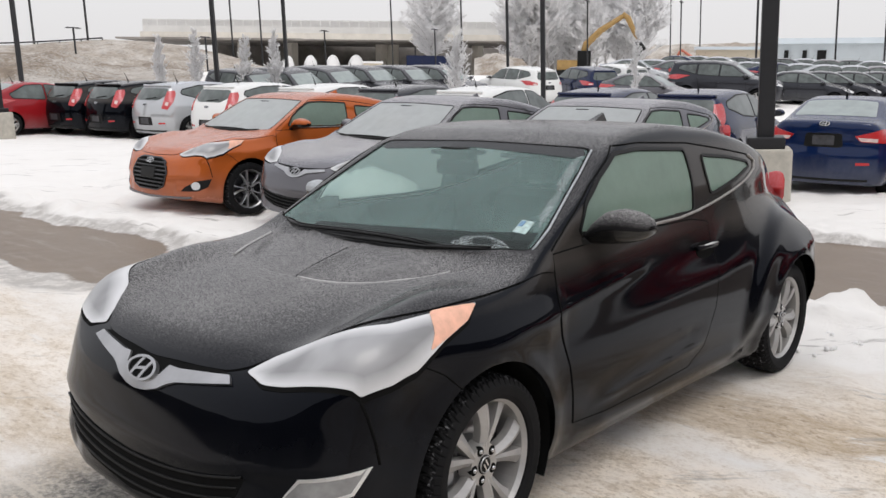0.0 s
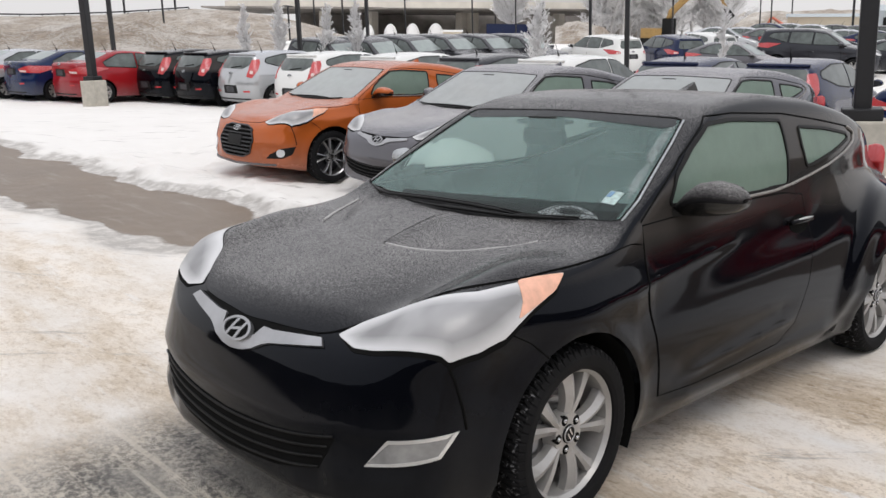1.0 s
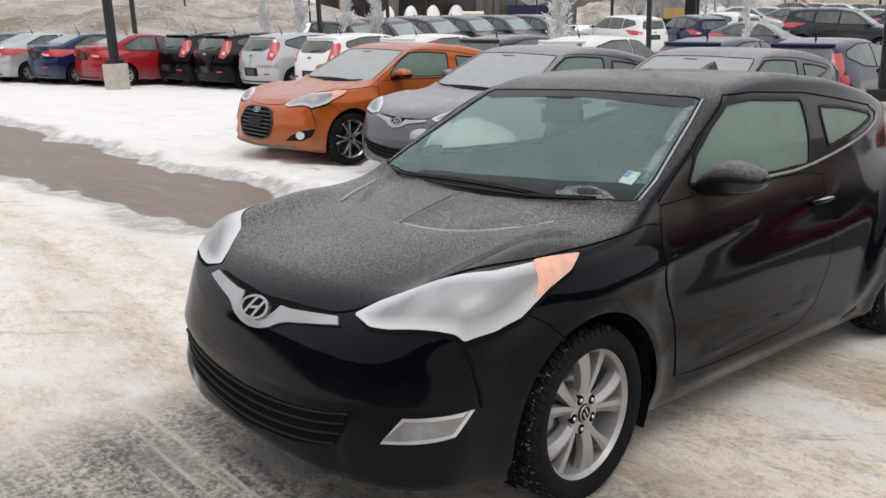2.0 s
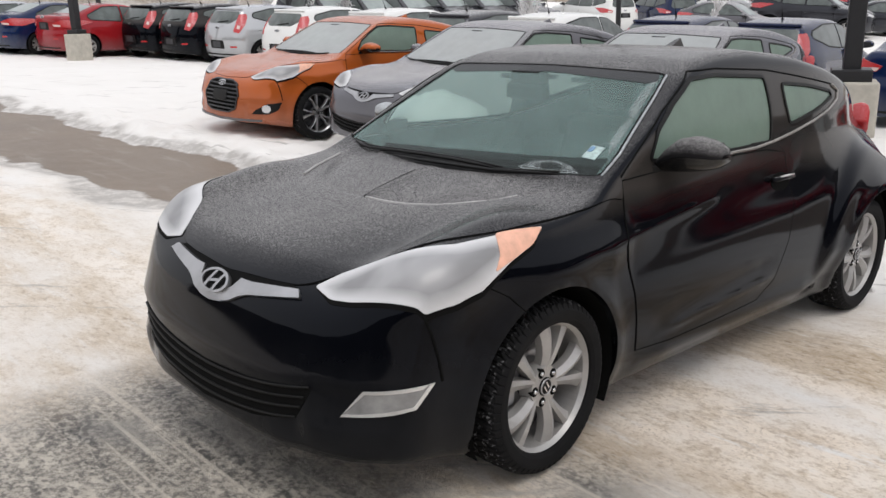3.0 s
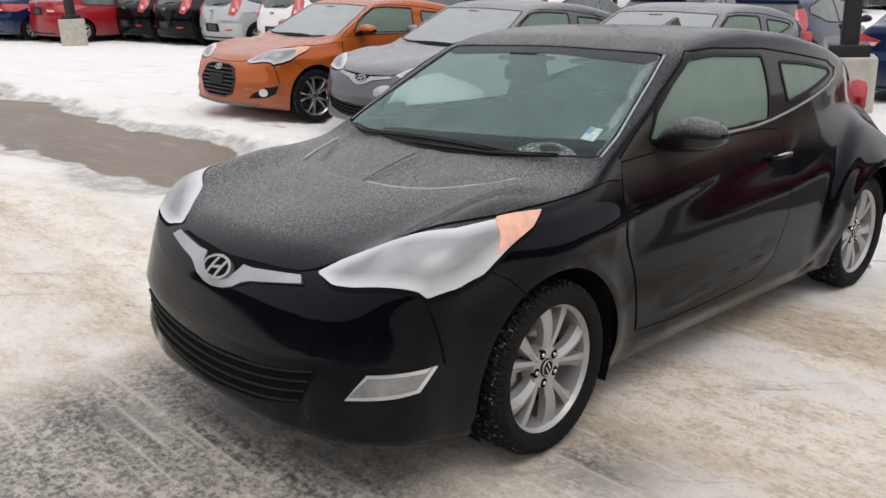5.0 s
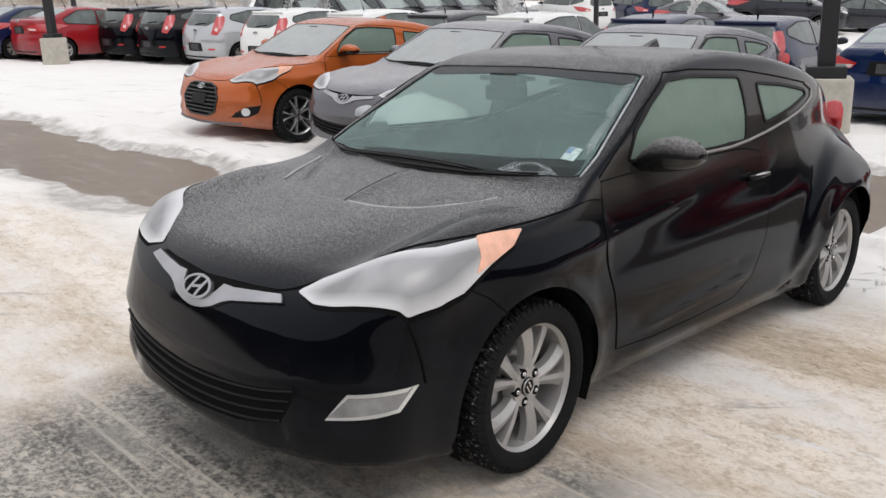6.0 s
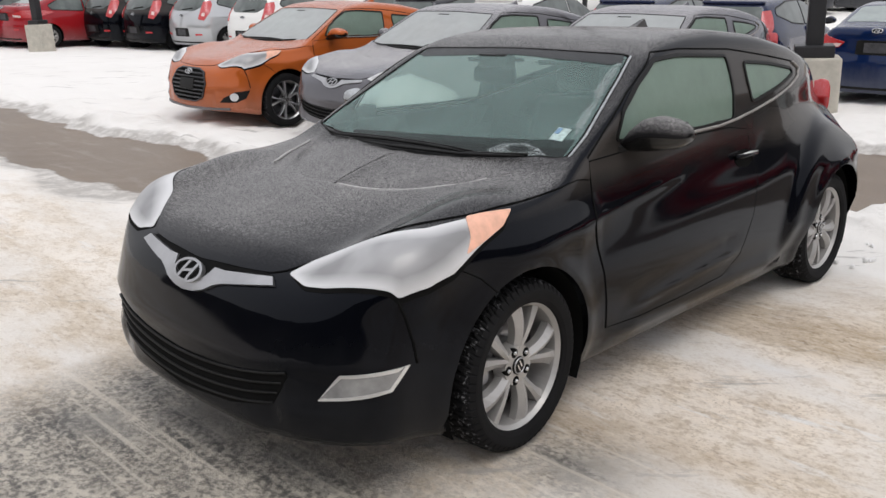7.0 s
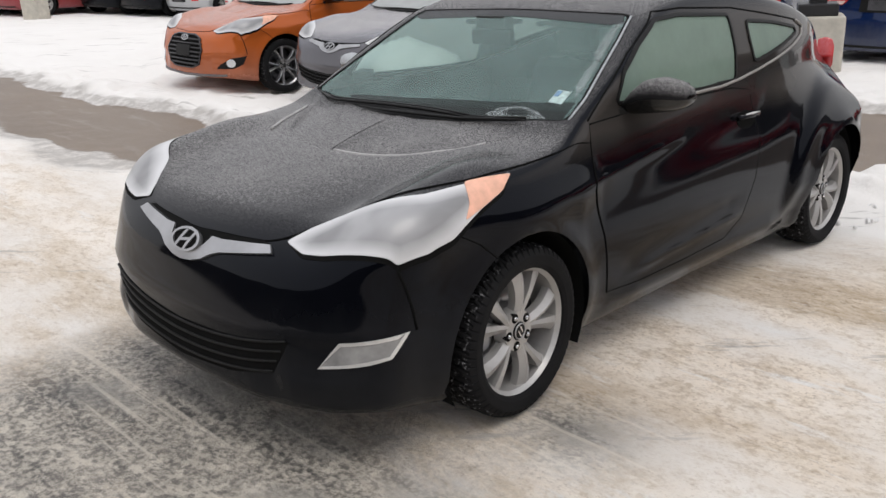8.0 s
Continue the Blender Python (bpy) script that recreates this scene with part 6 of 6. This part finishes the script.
M["dirt"] = frozen_earth("frozen_dirt", (0.3, 0.24, 0.185), 0.05)
M["frozen_grass"] = frozen_earth("frosted_grass_bank", (0.4, 0.345, 0.29), 0.0)
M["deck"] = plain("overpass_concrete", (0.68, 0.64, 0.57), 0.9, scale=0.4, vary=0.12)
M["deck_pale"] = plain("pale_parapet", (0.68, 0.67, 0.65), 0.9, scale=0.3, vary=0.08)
# darker concrete; the shade beneath the deck is put into its colour
M["shade_wall"] = plain("shaded_concrete", (0.24, 0.22, 0.2), 0.95, scale=0.3, vary=0.4)
M["rime"] = plain("hoar_frost_twigs", (0.84, 0.83, 0.83), 0.9, scale=3, vary=0.1)
# frost on the far trees, whitened further to paint in the haze
M["rime_and_haze"] = plain("hazed_frosted_branches", (0.86, 0.85, 0.85), 0.9, scale=1, vary=0.15)
M["bark"] = plain("frosted_bark", (0.55, 0.53, 0.52), 0.9, scale=8, vary=0.3)
M["yellow"] = plain("machine_yellow", (0.34, 0.21, 0.07), 0.6, scale=3, vary=0.15)
M["machine_red"] = plain("machine_red", (0.55, 0.16, 0.1), 0.5, scale=3, vary=0.15)
M["shed_wall"] = plain("pale_shed_wall", (0.5, 0.54, 0.56), 0.8, scale=0.5, vary=0.08)
M["shed_roof"] = plain("snowy_shed_roof", (0.62, 0.68, 0.72), 0.8, scale=0.5, vary=0.06)
M["buff_wall"] = plain("buff_wall", (0.58, 0.51, 0.4), 0.85, scale=0.5, vary=0.08)


def bank(name, label, az0, az1, d, depth, tops, mat, rough, seed, steps=90, rows=12):
    """A ridge of earth across the view: tops is a list of (part of the way, height)."""
    f, _ = curve(tops, 0.02, 0, 1)
    verts, faces = [], []
    for i in range(steps + 1):
        t = i / steps
        az = az0 + (az1 - az0) * t
        for j in range(rows + 1):
            u = j / rows
            x, y = away(az, d + depth * u)
            g = float(ground_z(x, y)) - 0.05
            hill = float(f(t)) * min(1.0, (u / 0.45)) ** 0.8 if u <= 1 else 0
            bumpy = rough * (float(value_noise(x, y, 4.0, seed)) + 0.6 * float(value_noise(x, y, 1.5, seed + 1)) + 0.5 * float(value_noise(x, y, 0.7, seed + 2)))
            verts.append((x, y, g + max(0, hill + bumpy * min(1, u * 4) * min(1, hill))))
    n = rows + 1
    for i in range(steps):
        for j in range(rows):
            faces.append((i * n + j, i * n + j + 1, (i + 1) * n + j + 1, (i + 1) * n + j))
    ob = tagged(new(name, mesh_of(name, verts, faces)), label, name.replace("_", " "), kind="structure")
    ob.data.materials.append(mat)
    return ob


CREST = [(0, 2.3), (0.516, 2.8), (0.636, 3.35), (0.768, 4.3), (0.822, 4.1), (0.893, 3.3), (0.968, 2.0), (1, 0.8)]
bank("embankment", "frosted grass road embankment behind the lot", 271.21, 233.59, 105, 25,
     CREST, M["frozen_grass"], 0.07, 21)
bank("dirt_mound", "heaped frozen dirt dusted with snow", 262.26, 237.96, 41, 14,
     [(0, 0.6), (0.3, 0.9), (0.426, 1.05), (0.5, 1.4), (0.67, 1.45), (0.71, 1.05), (0.78, 0.75), (0.95, 0.6), (1, 0.3)], M["dirt"], 0.3, 31, 240, 34)
bank("dirt_mound", "brown dirt heap beside bare trees", 220.21, 216.33, 100, 12,
     [(0, 2.0), (0.4, 2.9), (0.8, 2.0), (1, 0.5)], M["dirt"], 0.4, 41, 40, 10)


def guard_rail():
    """The dark rail along the crest of the embankment."""
    f, _ = curve(CREST, 0.02, 0, 1)
    ob = tagged(new("guard_rail"), "dark steel guard rail along the embankment's crest", "guard rail")
    line = []
    for k in range(37):
        t = 0.36 + 0.38 * k / 36
        x, y = away(271.21 - 37.62 * t, 117)
        g = float(ground_z(x, y)) + float(f(t))
        line.append((x, y, g + 0.2))
        if k % 3 == 0:
            part("post", box(bmesh.new(), x - 0.05, x + 0.05, y - 0.05, y + 0.05, g - 0.4, g + 0.22), M["pole"], ob)
    part("rail", tube([Vector(p) for p in line], 0.09, 6, "rail"), M["pole"], ob)


guard_rail()


def slab(bm, a, b, width, z0, z1):
    """A box between two places on the plan."""
    a, b = Vector((*a, 0)), Vector((*b, 0))
    d = (b - a)
    m = Matrix.Translation(((a + b) / 2) + Vector((0, 0, (z0 + z1) / 2))) @ Matrix.Rotation(math.atan2(d.y, d.x), 4, "Z") @ Matrix.Diagonal((d.length, width, z1 - z0, 1))
    bmesh.ops.create_cube(bm, size=1, matrix=m)
    return bm


overpass = tagged(new("overpass"), "pale concrete road overpass with shaded piers beneath", "bridge")
left, right = away(241.00, 160), away(214.14, 150)
l2, r2 = away(241.00, 172), away(214.14, 162)
part("deck", slab(bmesh.new(), left, right, 3.0, 8.2, 9.2), M["deck"], overpass)
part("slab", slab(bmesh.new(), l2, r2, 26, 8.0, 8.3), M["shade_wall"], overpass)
part("parapet", slab(bmesh.new(), left, right, 0.4, 9.2, 10.3), M["deck_pale"], overpass)
part("far_parapet", slab(bmesh.new(), l2, r2, 0.4, 9.2, 12.0), M["deck_pale"], overpass)
# dark wall across the underpass, standing in for the shade behind the piers
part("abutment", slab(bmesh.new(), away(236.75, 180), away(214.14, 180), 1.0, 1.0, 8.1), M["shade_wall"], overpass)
for az in (235.01, 231.98, 226.25, 225.51, 220.02):
    x, y = away(az, 163)
    part("pier", box(bmesh.new(), x - 0.8, x + 0.8, y - 0.8, y + 0.8, 0.8, 8.1, 0.15), M["deck"], overpass)
for k in range(44):
    t = (k + 0.5) / 44
    x, y = left[0] + (right[0] - left[0]) * t, left[1] + (right[1] - left[1]) * t
    part("rail_post", box(bmesh.new(), x - 0.06, x + 0.06, y - 0.06, y + 0.06, 10.3, 11.3), M["deck_pale"], overpass)
rail = slab(bmesh.new(), left, right, 0.1, 11.25, 11.4)
part("hand_rail", rail, M["deck_pale"], overpass)

for az, d, w, h in ((230.82, 150, 2.4, 3.6), (229.40, 150, 2.6, 3.8), (227.90, 150, 2.9, 3.9), (232.23, 150, 2.0, 3.4), (223.58, 150, 2.6, 3.8)):
    x, y = away(az, d)
    bm = bmesh.new()
    bmesh.ops.create_icosphere(bm, subdivisions=3, radius=1, matrix=Matrix.Translation((x, y, 3.2)) @ Matrix.Diagonal((w / 2.0, w / 2.0, h * 0.66, 1)))
    ob = tagged(new("covered_stack"), "white wrapped stack under the overpass", "stack")
    for f in bm.faces:
        f.smooth = True
    part("cover", bm, M["snow"], ob)

# container and hut under the overpass
x, y = away(222.92, 120)
ob = tagged(new("shipping_container"), "dark blue shipping container", "container")
part("body", slab(bmesh.new(), away(224.62, 120), away(221.32, 120), 2.4, 1.9, 4.9), M["navy"], ob)
ob = tagged(new("site_hut"), "pale flat-roofed site hut", "hut")
part("wall", slab(bmesh.new(), away(227.42, 110), away(226.21, 110), 2.4, 1.9, 3.6), M["buff_wall"], ob)
part("roof", slab(bmesh.new(), away(227.50, 110), away(226.14, 110), 2.8, 3.6, 3.85), M["snow"], ob)

# sheds at the right
shed = tagged(new("warehouse"), "long pale grey shed with a snowy roof", "building")
part("wall", slab(bmesh.new(), away(201.26, 110), away(189.82, 110), 8, 1.5, 6.1), M["shed_wall"], shed)
part("roof", slab(bmesh.new(), away(201.46, 110), away(189.66, 110), 9, 6.1, 6.7), M["shed_roof"], shed)
for px_az in (201.07, 200.04, 199.22, 198.97):
    part("window", slab(bmesh.new(), away(px_az, 105.6), away(px_az - 0.25, 105.6), 0.2, 4.3, 5.4), M["trim"], shed)
hall = tagged(new("building"), "low buff hall beyond the lot", "building")
part("wall", slab(bmesh.new(), away(206.17, 130), away(202.14, 130), 8, 1.5, 6.2), M["buff_wall"], hall)
part("roof", slab(bmesh.new(), away(206.27, 130), away(202.05, 130), 9, 6.2, 6.6), M["shed_roof"], hall)
bank("far_ridge", "low frosted rise on the skyline", 209.48, 181.68, 210, 30, [(0, 9.0), (0.3, 9.6), (0.6, 9.2), (1, 8.5)], M["frozen_grass"], 0.4, 51, 60, 6)


# ---- excavators ----
def excavator(az, d, mat, label, scale=1.0, flip=1):
    x, y = away(az, d)
    ob = tagged(new("excavator"), label, "excavator")
    side = Vector((math.cos(radians(az - 90)), math.sin(radians(az - 90)), 0)) * flip
    g = float(ground_z(x, y))
    at = lambda s, z: Vector((x, y, g)) + side * (s * scale) + Vector((0, 0, z * scale))
    part("body", slab(bmesh.new(), at(-1.8, 0)[:2], at(0.3, 0)[:2], 2.4 * scale, g + 0.9 * scale, g + 1.9 * scale), mat, ob)
    part("cab", slab(bmesh.new(), at(0.3, 0)[:2], at(1.7, 0)[:2], 1.4 * scale, g + 1.1 * scale, g + 2.9 * scale), M["trim"], ob)
    part("track", slab(bmesh.new(), at(-2.2, 0)[:2], at(2.0, 0)[:2], 2.8 * scale, g + 0.0, g + 0.9 * scale), M["trim"], ob)
    for name, pts, r, m2 in (("boom", [(0.6, 1.6), (1.2, 3.6), (2.6, 5.0), (5.0, 6.6)], [0.28, 0.4, 0.36, 0.24], mat),
                             ("stick", [(4.8, 6.75), (5.4, 6.3), (6.6, 3.9)], [0.24, 0.32, 0.2], mat),
                             ("bucket", [(6.5, 4.0), (6.9, 3.2), (6.5, 2.5)], [0.25, 0.55, 0.3], M["trim"])):
        part(name, tube([at(*p) for p in pts], [q * scale for q in r], 6, name), m2, ob)
    part("hydraulic_ram", tube([at(0.9, 3.0), at(3.6, 6.0)], 0.09 * scale, 6, "hydraulic_ram"), M["trim"], ob)


excavator(213.75, 95, M["yellow"], "yellow tracked excavator with raised boom", 1.0)
excavator(205.66, 125, M["machine_red"], "red excavator among far sheds", 0.62, -1)


# ---- frosted trees ----
def twig_mesh(name, segments, sides=3):
    """Many tapered bars in one mesh: (start, end, radius at start, radius at end)."""
    verts, faces = [], []
    for a, b, ra, rb in segments:
        d = (b - a).normalized()
        u = d.orthogonal().normalized()
        v = d.cross(u)
        s = len(verts)
        for p, r in ((a, ra), (b, rb)):
            for k in range(sides):
                t = 2 * math.pi * k / sides
                verts.append(p + (u * math.cos(t) + v * math.sin(t)) * r)
        for k in range(sides):
            k2 = (k + 1) % sides
            faces.append((s + k, s + k2, s + sides + k2, s + sides + k))
    return mesh_of(name, verts, faces)


def grow_tree(height, spread, seed, levels=3, trunk_r=0.04, lift=0.5, twigs=5):
    """Trunk to the top with side limbs that shorten upwards, each with side twigs."""
    rng = random.Random(seed)
    wood, fine = [], []

    def limb(p, d, length, r, level):
        n = 5 if level < 2 else 3
        for i in range(n):
            d = (d + Vector((rng.uniform(-1, 1), rng.uniform(-1, 1), rng.uniform(-0.4, 0.7))) * (0.12 if level else 0.04)).normalized()
            q = p + d * (length / n)
            (wood if level < 2 else fine).append((p, q, r * (1 - i / n * 0.7), r * (1 - (i + 1) / n * 0.7)))
            if level >= 1:
                for _ in range(twigs if level < levels else 0):
                    a = rng.uniform(0, 2 * math.pi)
                    nd = (d * 0.75 + Vector((math.cos(a), math.sin(a), rng.uniform(-0.2, 0.6))) * 0.8).normalized()
                    limb(p.lerp(q, rng.random()), nd, length * rng.uniform(0.22, 0.4), r * 0.45, level + 1)
            p = q

    base = Vector((0, 0, -0.1))
    top = Vector((rng.uniform(-0.03, 0.03) * height, rng.uniform(-0.03, 0.03) * height, height))
    n = 26
    for i in range(n):
        t = i / n
        p, q = base.lerp(top, t), base.lerp(top, (i + 1) / n)
        wood.append((p, q, trunk_r * (1 - t * 0.85), trunk_r * (1 - (i + 1) / n * 0.85)))
        if t > 0.22:
            for _ in range(2):
                a = rng.uniform(0, 2 * math.pi)
                reach = height * spread * (1.0 - abs(t - 0.45) * 1.25) * rng.uniform(0.7, 1.1)
                limb(p, Vector((math.cos(a), math.sin(a), lift * rng.uniform(0.8, 1.6))).normalized(), max(reach, 0.12 * height * spread), trunk_r * 0.35, 1)
    return wood, fine


def plant(name, az, d, height, spread, seed, levels, trunk_r, lift, twigs, label, rime, thick=1.0):
    x, y = away(az, d)
    wood, fine = grow_tree(height, spread, seed, levels, trunk_r, lift, twigs)
    ob = tagged(new(name), label, "tree")
    ob.matrix_basis = Matrix.Translation((x, y, float(ground_z(x, y))))
    part("trunk", twig_mesh("trunk", [(a, b, max(p, 0.01), max(q, 0.008)) for a, b, p, q in wood], 5), M["bark"], ob)
    fat = 0.013 * thick
    part("crown", twig_mesh("crown", [(a, b, max(p, fat), max(q, fat * 0.8)) for a, b, p, q in fine]), rime, ob)["kind"] = "stuff"
    return ob


for az, d, h, s, seed in ((240.23, 34, 2.8, 0.2, 1), (237.96, 34, 3.0, 0.22, 2), (235.01, 33, 2.8, 0.24, 3), (233.09, 33, 3.1, 0.2, 4), (221.32, 33, 3.0, 0.3, 5), (209.85, 28, 3.7, 0.11, 6)):
    plant("tree", az, d, h, s, seed, 3, 0.03, 1.3, 3, "young street tree white with hoar frost", M["rime"], 0.75)
big = []
for k in range(4):
    big.append(plant("tree", 222.99, 125 + 3 * k, 11 + k, 0.42, 20 + k, 3, 0.2, 0.7, 3, "tall bare tree with hoar frost, coloured paler for haze", M["rime_and_haze"], 3.2))
rng = random.Random(4)
for k in range(26):
    az = 217.81 - k * 0.33 + rng.uniform(-0.2, 0.2)
    x, y = away(az, rng.uniform(112, 150))
    m = Matrix.Translation((x, y, float(ground_z(x, y)))) @ Matrix.Rotation(rng.uniform(0, 6.3), 4, "Z") @ Matrix.Scale(rng.uniform(0.75, 1.15), 4)
    copy_thing(big[k % 4], m)


# ---- unseen dark walls behind the viewer, added to darken the paint's reflections ----
M["cladding"] = plain("dark_cladding", (0.055, 0.05, 0.05), 0.7, scale=0.6, vary=0.25)
unseen_walls = tagged(new("unseen_walls"), "unseen dark walls added behind the viewer for reflections", "building")
part("wall", slab(bmesh.new(), (-40, 16), (22, 16), 0.6, -0.2, 5.0), M["cladding"], unseen_walls)
part("wing_wall", slab(bmesh.new(), (22, 16), (22, -40), 0.6, -0.2, 5.0), M["cladding"], unseen_walls)
